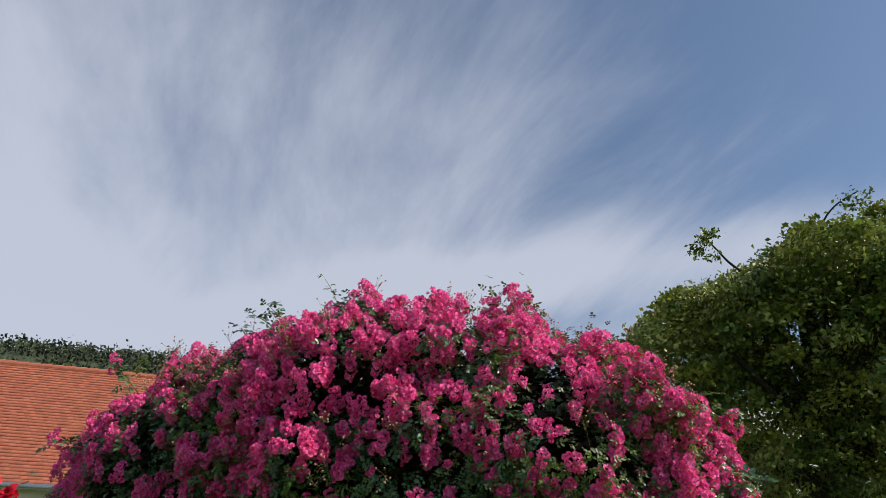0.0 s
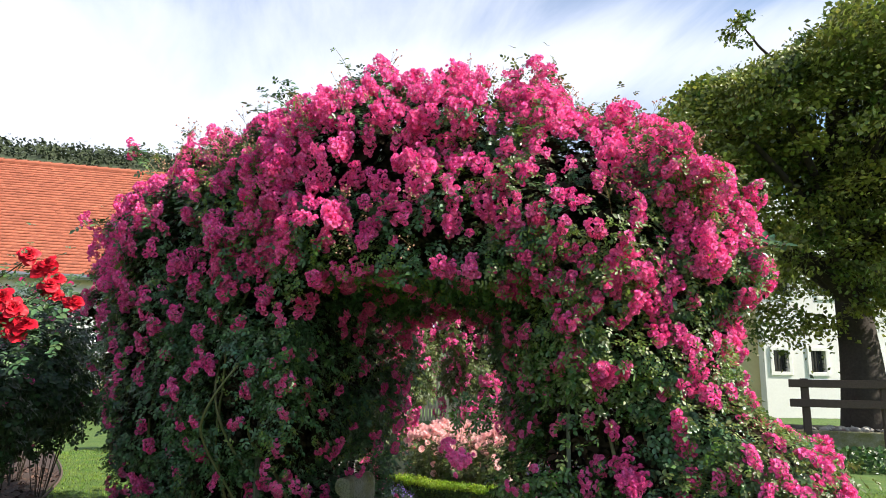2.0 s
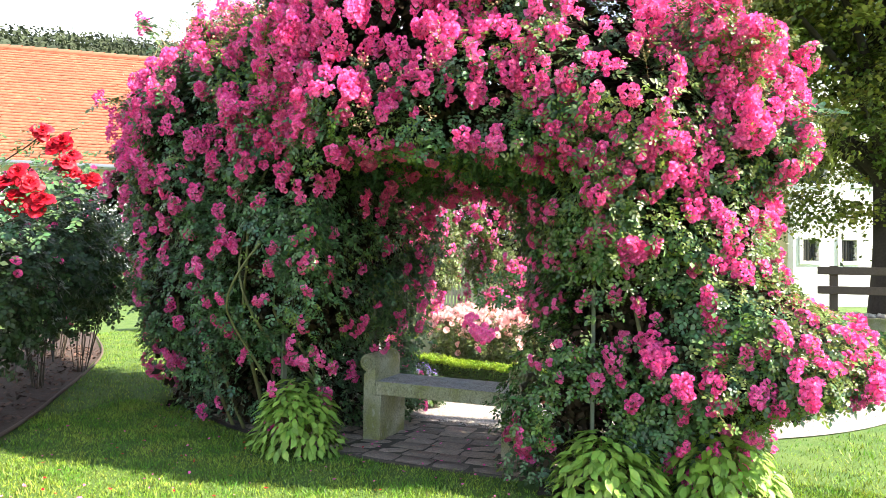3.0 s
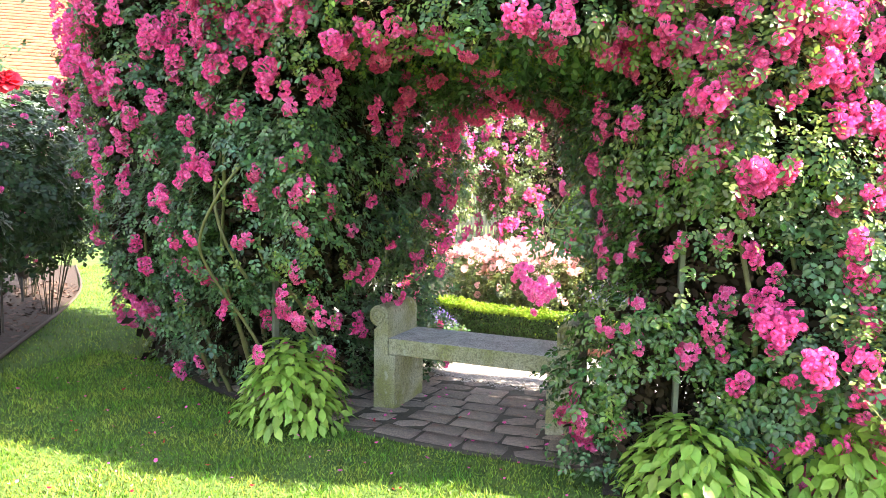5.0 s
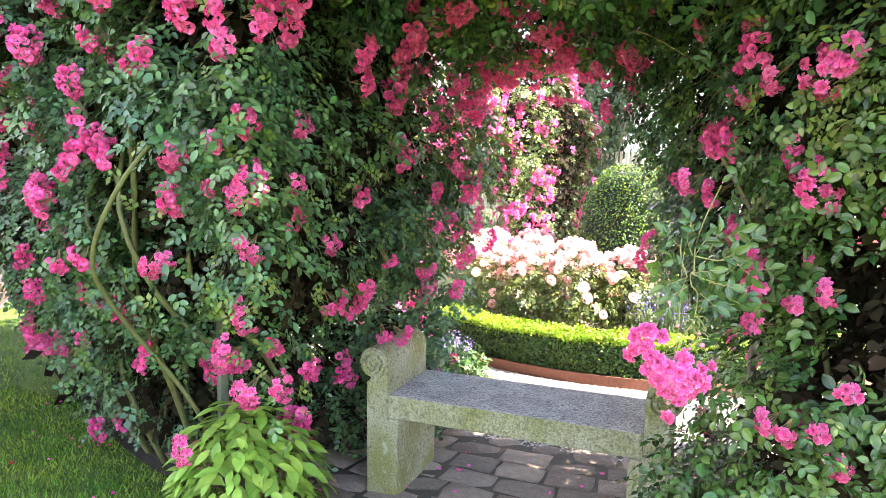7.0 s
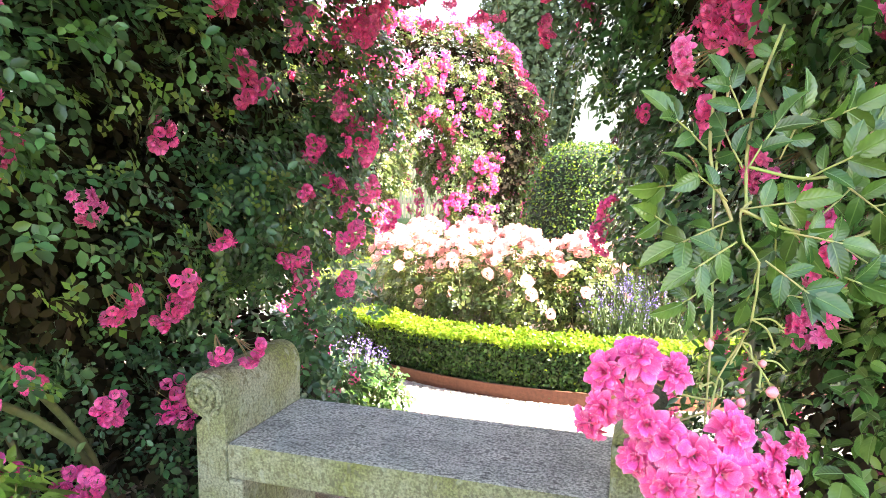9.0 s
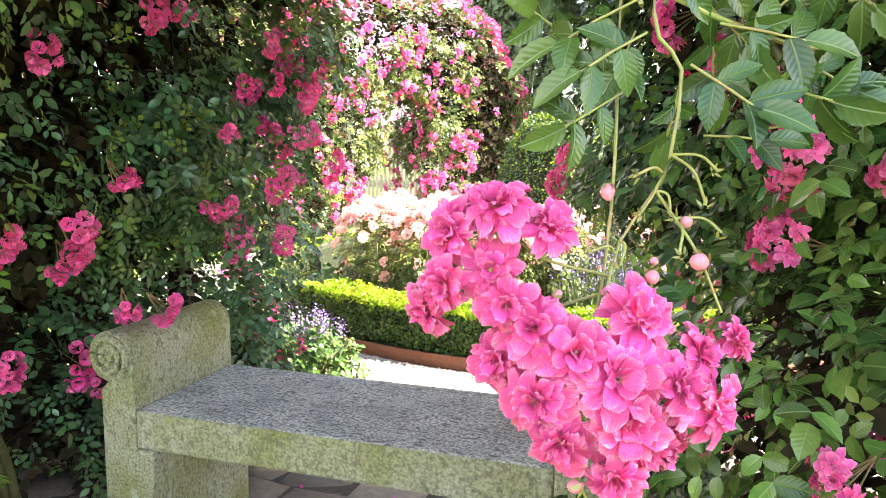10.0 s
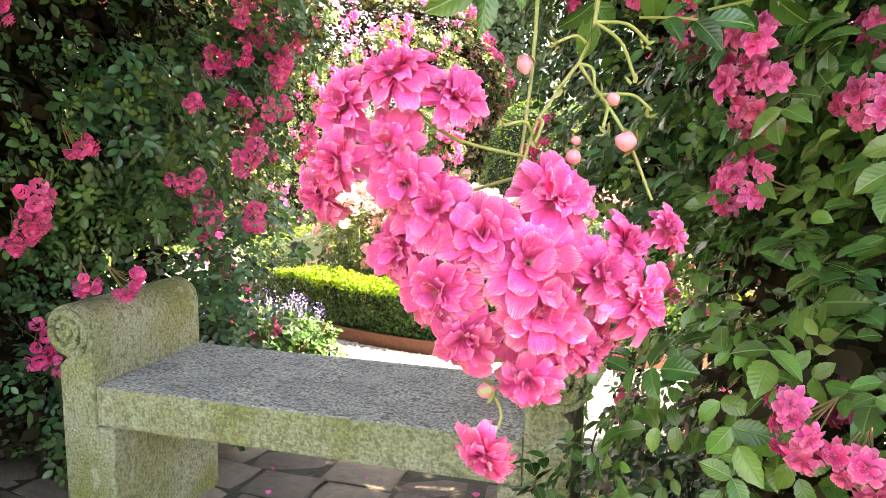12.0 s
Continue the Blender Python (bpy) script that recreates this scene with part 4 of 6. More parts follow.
def climbing_rose(name, label, leaves, clusters, singles, seed, mid=MID, leaf=0.031, inner=23000, template=(LEAFLET_V, LEAFLET_F)):
    """A climbing rose over one arbour, in the garden's frame: canes, foliage, trusses."""
    rng = np.random.default_rng(seed)
    rose = tagged(new(name), label, "climbing rose", "climbing roses")
    # inner leaves: dead foliage whose dark colour carries the shade between outer leaves
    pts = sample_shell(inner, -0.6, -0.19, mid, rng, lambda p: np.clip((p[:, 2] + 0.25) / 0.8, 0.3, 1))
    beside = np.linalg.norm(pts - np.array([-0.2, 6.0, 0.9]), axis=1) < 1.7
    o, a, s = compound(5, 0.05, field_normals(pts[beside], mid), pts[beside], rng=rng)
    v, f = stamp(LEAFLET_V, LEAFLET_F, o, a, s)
    rest(tagged(new("bay_foliage", raw_mesh("bay_foliage", v, f, [SHADE_DRY_LEAF])), "withered inner leaves beside the bay, coloured dark for deep shade", kind="stuff"), rose)
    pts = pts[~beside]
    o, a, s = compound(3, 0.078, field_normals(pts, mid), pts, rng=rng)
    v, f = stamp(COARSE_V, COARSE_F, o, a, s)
    rest(tagged(new("inner_foliage", raw_mesh("inner_foliage", v, f, [SHADE_DRY_LEAF])), "withered leaves inside the rose, coloured dark for deep shade", kind="stuff"), rose)
    pts = sample_shell(leaves, -0.24, 0.035, mid, rng, lambda p: np.clip((p[:, 2] + 0.05 + 0.3 * (p[:, 0] > 0.3)) / 0.75, 0.12, 1) * np.clip(0.5 + 1.5 * vnoise(p, 3.6), 0.04, 1) * np.where((p[:, 0] > -1.5) & (p[:, 0] < -0.7) & (p[:, 2] < 1.8) & (p[:, 1] > 5.8) & (p[:, 1] < 6.6), 0.28, 1.0) * np.where(np.linalg.norm(p - np.array([0.55, 5.5, 0.9]), axis=1) < 0.74, 0.8, 1.0) * in_sight(p))
    nor = field_normals(pts, mid)
    close = np.linalg.norm(pts - np.array([0.55, 5.5, 0.9]), axis=1) < (0.74 if singles else 0)
    if close.any():
        o, a, s = compound(5, leaf * 0.98, nor[close], pts[close], rng=rng)
        v, f = stamp(TOOTHED_V, TOOTHED_F, o, a, s)
        rest(tagged(new("toothed_foliage", raw_mesh("toothed_foliage", v, f, [LEAF_NEAR], smooth=True, uv=np.tile(TOOTHED_UV, (len(o), 1)))), "glossy toothed rose leaflets beside the bay", kind="stuff"), rose)
    high = ~close & ((pts[:, 2] > 1.95) | (pts[:, 0] < -1.6) | (pts[:, 0] > 1.3))
    o, a, s = compound(5, leaf, nor[high], pts[high], rng=rng)
    v, f = stamp(COARSE_V, COARSE_F, o, a, s)
    rest(tagged(new("high_foliage", raw_mesh("high_foliage", v, f, [LEAF if singles else LEAF_BED])), "dense green pinnate rose leaves", kind="stuff"), rose)
    low = ~close & ~high
    o, a, s = compound(5, leaf, nor[low], pts[low], rng=rng)
    v, f = stamp(template[0], template[1], o, a, s)
    rest(tagged(new("foliage", raw_mesh("foliage", v, f, [LEAF if singles else LEAF_BED])), "dense green pinnate rose leaves", kind="stuff"), rose)
    # young shoots; thickened on the right, their pale colour standing in for sunlight
    n2 = leaves // 5
    pts = sample_shell(n2, -0.04, 0.06, mid, rng, lambda p: np.clip((p[:, 2] - 1.2) / 2.0 + 1.3 * (p[:, 0] > 0.55) * (p[:, 2] > 0.2), 0.12, 1) * (vnoise(p + 21, 1.3) > np.where(p[:, 0] > 0.4, -0.15, 0.05)) * in_sight(p) * np.clip((3.15 - p[:, 2]) / 0.3, 0.05, 1))
    nor = field_normals(pts, mid)
    o, a, s = compound(5, leaf * 0.8, nor, pts, droop=-0.3, rng=rng)
    v, f = stamp(COARSE_V * np.array([0.85, 1, 1]), COARSE_F, o, a, s)
    rest(tagged(new("shoot_growth", raw_mesh("shoot_growth", v, f, [LEAF_YOUNG])), "light yellowish green young shoots, doubling as sunlit leaves on the right", kind="stuff"), rose)
    if singles:
        pts = sample_shell(1700, 0.0, 0.13, mid, rng, lambda p: (p[:, 0] > 0.45) * (p[:, 2] > 0.8) * np.clip(0.5 + 1.5 * vnoise(p + 5, 2.6), 0.05, 1) * in_sight(p))
        o, a, s = compound(5, leaf * 0.9, field_normals(pts, mid), pts, droop=0.1, rng=rng)
        v, f = stamp(LEAFLET_V, LEAFLET_F, o, a, s)
        more = sample_shell(1100, -0.3, 0.05, mid, rng, lambda p: (p[:, 0] > -1.6) * (p[:, 0] < -0.8) * (p[:, 1] > 6.45) * (p[:, 1] < 7.4) * (p[:, 2] < 1.3))
        o, a, s = compound(5, leaf, field_normals(more, mid), more, rng=rng)
        mv, mf = stamp(LEAFLET_V, LEAFLET_F, o, a, s)
        rest(tagged(new("bay_foliage", raw_mesh("bay_foliage", mv, mf, [LEAF])), "green leaves closing the back of the bay", kind="stuff"), rose)
        rest(tagged(new("outer_foliage", raw_mesh("outer_foliage", v, f, [LEAF_BED])), "light green leaves on arching outer shoots", kind="stuff"), rose)
    pts = sample_shell(clusters, -0.04, 0.07, mid, rng, lambda p: flower_weight(p, 0.0 if singles else 0.6) * in_sight(p) * (np.linalg.norm(p - np.array([0.4, 5.1, 1.05]), axis=1) > 0.7))
    if singles:
        placed = np.array([on_face(d, z, mid) for d, z in FACE_WEST + FACE_EAST] + BAY_TRUSSES + TOP_TRUSSES)
        pts[:len(placed)] = placed
    nor = unit(field_normals(pts, mid) + np.array([0, 0, -0.15]) + rng.normal(0, 0.2, (clusters, 3)))
    up = np.tile(np.array([[0, 0, 1.0]]), (clusters, 1)) + rng.normal(0, 0.2, (clusters, 3))
    fr = axes_of(nor, up)
    sc = rng.uniform(0.8, 1.2, clusters) 
    kinds = rng.choice(8, clusters, p=[0.16, 0.16, 0.12, 0.14, 0.14, 0.1, 0.1, 0.08])
    if singles:
        kinds[:len(placed)] = rng.choice([0, 2, 1, 4, 3, 3, 5], len(placed))
        sc[:len(placed)] = rng.uniform(0.85, 1.1, len(placed))
        beside_bay = np.nonzero(np.linalg.norm(placed - np.array([0.4, 5.2, 1.05]), axis=1) < 0.62)[0]
        kinds[beside_bay], sc[beside_bay] = rng.choice([3, 5], len(beside_bay)), 0.85
        inner_ones = np.nonzero(placed[:, 1] > 6.6)[0]
        kinds[inner_ones], sc[inner_ones] = rng.choice([3, 5, 1], len(inner_ones)), rng.uniform(0.75, 0.95, len(inner_ones))
    pl = np.zeros((clusters, 4, 4))
    pl[:, :3, :3] = fr * sc[:, None, None]
    pl[:, :3, 3] = pts
    pl[:, 3, 3] = 1
    order = np.argsort(np.linalg.norm((pts - np.array([-0.1, 5.3, 1.0])) * np.array([0.8, 1, 1]), axis=1))
    for k, i in enumerate(order[:singles]):
        ob = new("flower_truss", (FULL_CLUSTERS if k < 76 else CLUSTERS)[kinds[i]])
        ob.parent = rose
        ob.matrix_basis = Matrix(pl[i].tolist())
    rest_i = order[singles:]
    rest(tagged(new("blossom", joined_clusters("blossom", pl[rest_i], kinds[rest_i], [PETAL, STEM], FAR_CLUSTERS if singles else CHEAP_CLUSTERS)), "masses of pink double rose blooms", kind="stuff"), rose)
    # long leafy shoots standing out of the mass
    if singles:
        roots = sample_shell(38, -0.03, 0.03, mid, rng, lambda p: np.clip((p[:, 2] - 1.9) / 1.3, 0.03, 1) * np.where(p[:, 2] > 2.95, 0.35, 1.0))
        roots[:3] = [(-1.4, 6.05, 3.3), (-1.36, 6.0, 3.32), (-3.55, 6.75, 3.3)]
        out = unit(field_normals(roots, mid) + np.array([0, 0, 0.5]) + rng.normal(0, 0.3, roots.shape))
        for q, d in zip(roots, out):
            ln = rng.uniform(0.12, 0.34) if q[0] > -1.3 or q[2] < 3.2 else 0.36
            bend = rng.normal(0, 0.3, 3) + np.array([0, 0, -0.35])
            path = smooth_path([q - d * 0.1, q + d * ln * 0.5, q + (d + bend * 0.5) * ln], 10)
            v, f = tube(path, np.linspace(0.003, 0.0015, len(path)), 5)
            shoot = rest(new("shoot", raw_mesh("shoot", v, f, [STEM])), rose)
            tall = q[2] > 3.25 and ln == 0.36
            k = 16 if tall else rng.integers(5, 10)
            sp = path[rng.integers(3, len(path), k)]
            o, a, s = compound(5, 0.03 if tall else 0.026, np.tile(d, (k, 1)), sp, droop=0.1, rng=rng)
            v, f = stamp(LEAFLET_V, LEAFLET_F, o, a, s)
            rest(tagged(new("leaf_spray", raw_mesh("leaf_spray", v, f, [LEAF_YOUNG if rng.random() < 0.6 else LEAF])), kind="stuff"), shoot)
        for q, tip in (((-2.95, 6.35, 3.0), (-3.22, 6.25, 3.36)), ((-2.9, 6.2, 2.45), (-3.34, 5.98, 2.62)), ((-1.05, 5.95, 3.1), (-1.5, 5.85, 3.5)), ((-1.05, 5.95, 3.12), (-1.36, 5.83, 3.56)), ((-1.1, 5.95, 3.1), (-1.6, 5.85, 3.38)), ((-2.6, 6.1, 2.9), (-2.85, 5.9, 3.2)), ((1.6, 6.0, 1.9), (2.0, 5.85, 2.12))):
            q, tip = np.array(q), np.array(tip)
            path = smooth_path([q, (q + tip) / 2 + np.array([0, -0.03, 0.05]), tip], 12)
            v, f = tube(path, np.linspace(0.005, 0.002, len(path)), 5)
            shoot = rest(new("shoot", raw_mesh("shoot", v, f, [STEM])), rose)
            k = 15
            sp = path[rng.integers(4, len(path), k)] + rng.normal(0, 0.012, (k, 3))
            o, a, s = compound(5, 0.042, np.tile(np.array([[0.2, -0.6, 0.6]]), (k, 1)), sp, droop=0.2, rng=rng)
            v, f = stamp(LEAFLET_V, LEAFLET_F, o, a, s)
            rest(tagged(new("leaf_spray", raw_mesh("leaf_spray", v, f, [LEAF])), kind="stuff"), shoot)
        # sprays of small buds on thin reddish stalks, between and above the trusses
        roots = sample_shell(230, -0.02, 0.05, mid, rng, lambda p: np.clip((p[:, 2] - 1.9) / 1.2, 0.0, 1) * in_sight(p))
        out = unit(field_normals(roots, mid) * 0.8 + np.array([0, 0, 0.35]) + rng.normal(0, 0.25, roots.shape))
        pieces, tips = [], []
        for q, d in zip(roots, out):
            ln = rng.uniform(0.06, 0.17)
            pieces.append(tube([q - d * 0.06, q + d * ln * 0.6], 0.0013, 3))
            for k in range(rng.integers(5, 10)):
                tip = q + d * ln + rng.normal(0, 0.034, 3)
                pieces.append(tube([q + d * ln * rng.uniform(0.2, 0.6), tip], 0.0009, 3))
                tips.append(tip)
        v, f = merge(pieces)
        rest(tagged(new("bud_stalk", raw_mesh("bud_stalk", v, f, [BUD_STALK])), "thin reddish stalks of the bud sprays", kind="stuff"), rose)
        tips = np.array(tips)
        ball = np.array([(0, 0, -1.0), (1, 0, 0), (0, 1, 0), (-1, 0, 0), (0, -1, 0), (0, 0, 1.3)])
        v, f = stamp(ball, [np.array([(0, 2, 1), (0, 3, 2), (0, 4, 3), (0, 1, 4), (5, 1, 2), (5, 2, 3), (5, 3, 4), (5, 4, 1)])], tips, random_axes(rng.normal(0, 1, tips.shape), rng), rng.uniform(0.005, 0.009, len(tips)))
        rest(tagged(new("bud_growth", raw_mesh("bud_growth", v, f, [BUD_PALE], smooth=True)), "tiny pale unopened buds", kind="stuff"), rose)
    # canes rising from the ground and arching over
    for i in range(26):
        deg = mid + rng.uniform(-SPAN, SPAN)
        if -105 < deg < -76:
            deg = deg - 17 if deg < -90 else deg + 15
        deg = min(deg, mid + SPAN - 1)
        r = 4.35 + rng.uniform(-0.15, 0.35)
        x, y, _ = polar(r, deg)
        path = [(x, y, 0.0)]
        lean = rng.normal(0, 0.12, 2)
        for z in (0.5, 1.1, 1.8, 2.5):
            path.append((x + lean[0] * z * 0.5 + rng.normal(0, 0.08), y + lean[1] * z * 0.4 + rng.normal(0, 0.08), z))
        v, f = tube(smooth_path(path, 24), np.linspace(rng.uniform(0.012, 0.02), 0.007, 25), 6)
        rest(new("cane", raw_mesh("cane", v, f, [CANE], smooth=True)), rose)
    if singles:
        for d0, d1, h in ((-107, -101, 2.1), (-106, -109, 1.9), (-112, -104, 2.2), (-110, -114, 1.9), (-118, -111, 2.0), (-104, -99.5, 1.6), (-103, -106, 2.0), (-121, -124, 1.8), (-73, -77, 2.0), (-71, -74, 1.9)):
            path = []
            for k in range(6):
                tt = k / 5
                p = on_face(d0 + (d1 - d0) * tt ** 1.6, max(0.25, h * tt), mid)
                inward = np.array([CX - p[0], CY - p[1], 0])
                p = p + inward / np.linalg.norm(inward) * rng.uniform(0.1, 0.2)
                path.append((p[0], p[1], h * tt))
            pts = smooth_path(path, 24)
            v, f = tube(pts, np.linspace(rng.uniform(0.012, 0.017), 0.007, len(pts)), 7)
            rest(new("cane", raw_mesh("cane", v, f, [CANE], smooth=True)), rose)
        for path in ([(-1.2, 5.52, 1.52), (-1.38, 5.46, 1.3), (-1.56, 5.5, 1.05), (-1.6, 5.62, 0.85), (-1.5, 5.9, 0.4), (-1.45, 6.0, 0)], [(0.36, 6.2, 1.42), (0.482, 6.06, 1.204), (0.578, 6.065, 1.055), (0.68, 6.14, 0.85), (0.74, 6.15, 0.4), (0.76, 6.15, 0)]):
            pts = smooth_path(path, 30)
            v, f = tube(pts, np.linspace(0.007, 0.01, len(pts)), 8)
            rest(new("cane", raw_mesh("cane", v, f, [CANE], smooth=True)), rose)
    return rose


rose_near = climbing_rose("climbing_rose", "pink climbing rose in full bloom over a garden arbour", 46000, 2700, 300, 5)
rose_far = climbing_rose("climbing_rose", "sunlit pink climbing rose over the farther arbour", 15000, 1500, 0, 8, mid=-79.9, leaf=0.045, inner=5000, template=(COARSE_V, COARSE_F))
rose_far.matrix_basis = Matrix.Translation((CX, CY, 0)) @ pose(0, 0, 0, 0, 0, 222) @ Matrix.Translation((-CX, -CY, 0))

# ---- the hedge ring and the round bed ----
def leaf_cloud(name, points, normals, size, mat, template=(COARSE_V, COARSE_F), jitter=0.6, rng=RNG, parent=None, label="", kind="stuff", upward=0.0):
    out = unit(normals + rng.normal(0, jitter, points.shape) + np.array([0, 0, upward]))
    v, f = stamp(template[0], template[1], points, random_axes(out, rng), size * rng.uniform(0.6, 1.3, len(points)))
    ob = new(name, raw_mesh(name, v, f, [mat]))
    rest(ob, parent)
    return tagged(ob, label, kind=kind)


hedge = tagged(new("box_hedge"), "low clipped green box hedge ringing the flower bed", "hedge")
bm = bmesh.new()
steps = 120
prof = [(2.17, 0.0), (2.15, 0.23), (2.19, 0.27), (2.37, 0.27), (2.41, 0.23), (2.4, 0.0)]
rings = [[bm.verts.new(polar(r, 360 * i / steps, z)) for r, z in prof] for i in range(steps)]
for i in range(steps):
    a, b = rings[i], rings[(i + 1) % steps]
    for k in range(len(prof) - 1):
        bm.faces.new((a[k], b[k], b[k + 1], a[k + 1]))
bmesh.ops.recalc_face_normals(bm, faces=bm.faces[:])
# solid inner sheet, painted dark as the shade behind the hedge leaves
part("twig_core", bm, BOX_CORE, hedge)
n = 46000
deg = np.where(RNG.random(n) < 0.75, RNG.uniform(-125, -55, n), RNG.uniform(-180, 180, n))
face = RNG.random(n)
r = np.where(face < 0.5, RNG.uniform(2.14, 2.44, n), np.where(face < 0.92, 2.425 + RNG.normal(0, 0.012, n), 2.14))
z = np.where(face < 0.5, 0.28 + RNG.normal(0, 0.01, n), RNG.uniform(0.02, 0.3, n))
ca, sa = np.cos(np.radians(deg)), np.sin(np.radians(deg))
wob = 0.015 * vnoise(np.stack([deg * 0.2, r, z], axis=1), 1.0)
pts = np.stack([CX + (r + wob) * ca, CY + (r + wob) * sa, z + wob], axis=1)
nor = np.where((face < 0.5)[:, None], np.array([[0, 0, 1.0]]), np.stack([ca, sa, 0 * ca], axis=1) * np.where(face < 0.92, 1, -1)[:, None])
# top leaves take the sunlit lime colour, the sides keep the shade-dark green
bright_top = (z > 0.262 + 0.015 * vnoise(pts, 9.0)) | (RNG.random(n) < 0.02)
leaf_cloud("leaves", pts[~bright_top], nor[~bright_top], 0.02, BOX_LEAF, parent=hedge, label="small green box leaves, coloured darker for the shaded sides")
tuft = np.clip(vnoise(pts[bright_top], 14.0), 0, 1) * 0.035
leaf_cloud("fresh_growth", pts[bright_top] + np.stack([0 * tuft, 0 * tuft, tuft], axis=1), nor[bright_top], 0.021, BOX_LIT_YOUNG, parent=hedge, label="lime new growth along the top, sunlight brightened into its colour")
bm = bmesh.new()
prof = [(2.455, 0.0), (2.455, 0.07), (2.47, 0.07), (2.47, 0.0)]
rings = [[bm.verts.new(polar(r, 360 * i / steps, z)) for r, z in prof] for i in range(steps)]
for i in range(steps):
    a, b = rings[i], rings[(i + 1) % steps]
    for k in range(3):
        bm.faces.new((a[k], b[k], b[k + 1], a[k + 1]))
bmesh.ops.recalc_face_normals(bm, faces=bm.faces[:])
tagged(part("bed_edging", bm, RUST), "rusty steel edging round the flower bed", "edging", kind="structure")

# clipped dome in the middle
dome = tagged(new("box_dome"), "tall clipped green box dome in the bed's middle", "topiary")


def dome_point(u, a):
    z = 1.44 * np.sin(u)
    r = 0.56 * np.cos(u) ** 0.5 * (0.86 + 0.14 * np.cos(u - 0.5))
    return np.stack([CX - 0.03 + r * np.cos(a), CY - 0.05 + r * np.sin(a), z], axis=-1)


uu, aa = np.meshgrid(np.linspace(0.0, np.pi / 2 - 0.01, 14), np.linspace(0, 2 * np.pi, 28, endpoint=False), indexing="ij")
pv = (dome_point(uu, aa) - np.array([CX, CY, 0])) * 0.96 + np.array([CX, CY, 0])
idx = np.arange(14 * 28).reshape(14, 28)
q = np.stack([idx[:-1], np.roll(idx, -1, 1)[:-1], np.roll(idx, -1, 1)[1:], idx[1:]], axis=-1).reshape(-1, 4)
# same shade-dark sheet just under the dome's leaves
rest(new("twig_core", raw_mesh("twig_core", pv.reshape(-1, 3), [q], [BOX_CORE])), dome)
n = 16000
u, a = np.arcsin(RNG.random(n) ** 0.9), RNG.uniform(0, 2 * np.pi, n)
pts = dome_point(u, a)
nor = unit(pts - np.array([CX, CY, 0.4]))
pts = pts + nor * (0.02 * vnoise(pts, 6)[:, None])
old = RNG.random(n) < 0.65
leaf_cloud("leaves", pts[old], nor[old], 0.026, BOX_LEAF, parent=dome)
leaf_cloud("fresh_growth", pts[~old], nor[~old], 0.024, BOX_LIT_YOUNG, parent=dome)


# pale roses, one bush at a time
def shrub(name, label, category, group, at, height, radius, leaves, leaf_size, leaf_mat, blooms, bloom_size, bloom_mat, seed, stems=7, crown=0.45, template=(BLOOM_V, BLOOM_F), one_by_one=True, facing=0.8):
    """A rose bush: stems from the ground, leaves over its crown, blooms at its outside."""
    rng = np.random.default_rng(seed)
    bush = tagged(new(name), label, category, group)
    x0, y0 = at
    bush.matrix_basis = pose(x0, y0, 0)
    for i in range(stems):
        a = rng.uniform(0, 2 * np.pi)
        tip = np.array([radius * 0.7 * math.cos(a), radius * 0.7 * math.sin(a), height * rng.uniform(0.75, 0.97)])
        v, f = tube(smooth_path([(0.06 * math.cos(a), 0.06 * math.sin(a), 0), tip * np.array([0.45, 0.45, 0.5]) + rng.normal(0, 0.03, 3), tip], 12), np.linspace(0.0048, 0.0025, 13), 5)
        rest(new("stem", raw_mesh("stem", v, f, [CANE_BROWN if leaf_mat == LEAF_DARK else CANE], smooth=True)), bush)
    d = unit(rng.normal(0, 1, (leaves, 3)))
    k = rng.uniform(0.45, 1.0, leaves) ** 0.6
    c = np.array([0, 0, height * (1 - crown)])
    pts = d * k[:, None] * np.array([radius, radius, height * crown]) + c
    pts += 0.12 * radius * np.stack([vnoise(pts + s, 5.0) for s in (0, 9, 17)], axis=1)
    pts[:, 2] = np.maximum(pts[:, 2], 0.05)
    o, a, s = compound(5, leaf_size, d, pts, rng=rng)
    v, f = stamp(COARSE_V, COARSE_F, o, a, s * 1.1)
    rest(tagged(new("foliage", raw_mesh("foliage", v, f, [leaf_mat])), kind="stuff"), bush)
    d = unit(rng.normal(0, 1, (blooms, 3)) + np.array([0, 0, facing]))
    pts = d * np.array([radius, radius, height * crown]) * rng.uniform(0.92, 1.1, (blooms, 1)) + c
    fr = random_axes(unit(d + np.array([0, 0, 0.3])), rng)
    me = raw_mesh("bloom", template[0], template[1], [bloom_mat])
    for i in range(blooms):
        sz = bloom_size * rng.uniform(0.75, 1.15)
        ob = rest(new("bloom", me), bush)
        m = np.eye(4)
        m[:3, :3], m[:3, 3] = fr[i] * sz, pts[i]
        ob.matrix_basis = Matrix(m.tolist())
    return bush


PALE_SPOTS = [(-1.35, 9.1), (-0.95, 9.02), (-0.55, 8.98), (-0.2, 9.15), (-1.6, 9.7), (-1.1, 9.75), (-0.75, 9.8), (-1.7, 10.3), (-1.25, 10.4), (0.15, 9.6), (0.45, 9.3)]
for i, at in enumerate(PALE_SPOTS):
    shrub("rose_bush", "bush rose with clusters of pale pink blooms", "rose bush", "pale rose bushes", at, 0.76, 0.29, 380, 0.03, LEAF_BED, 56, 0.04, PETAL_PALE, 40 + i, facing=1.8, template=(FINE_POM_V, FINE_POM_F))


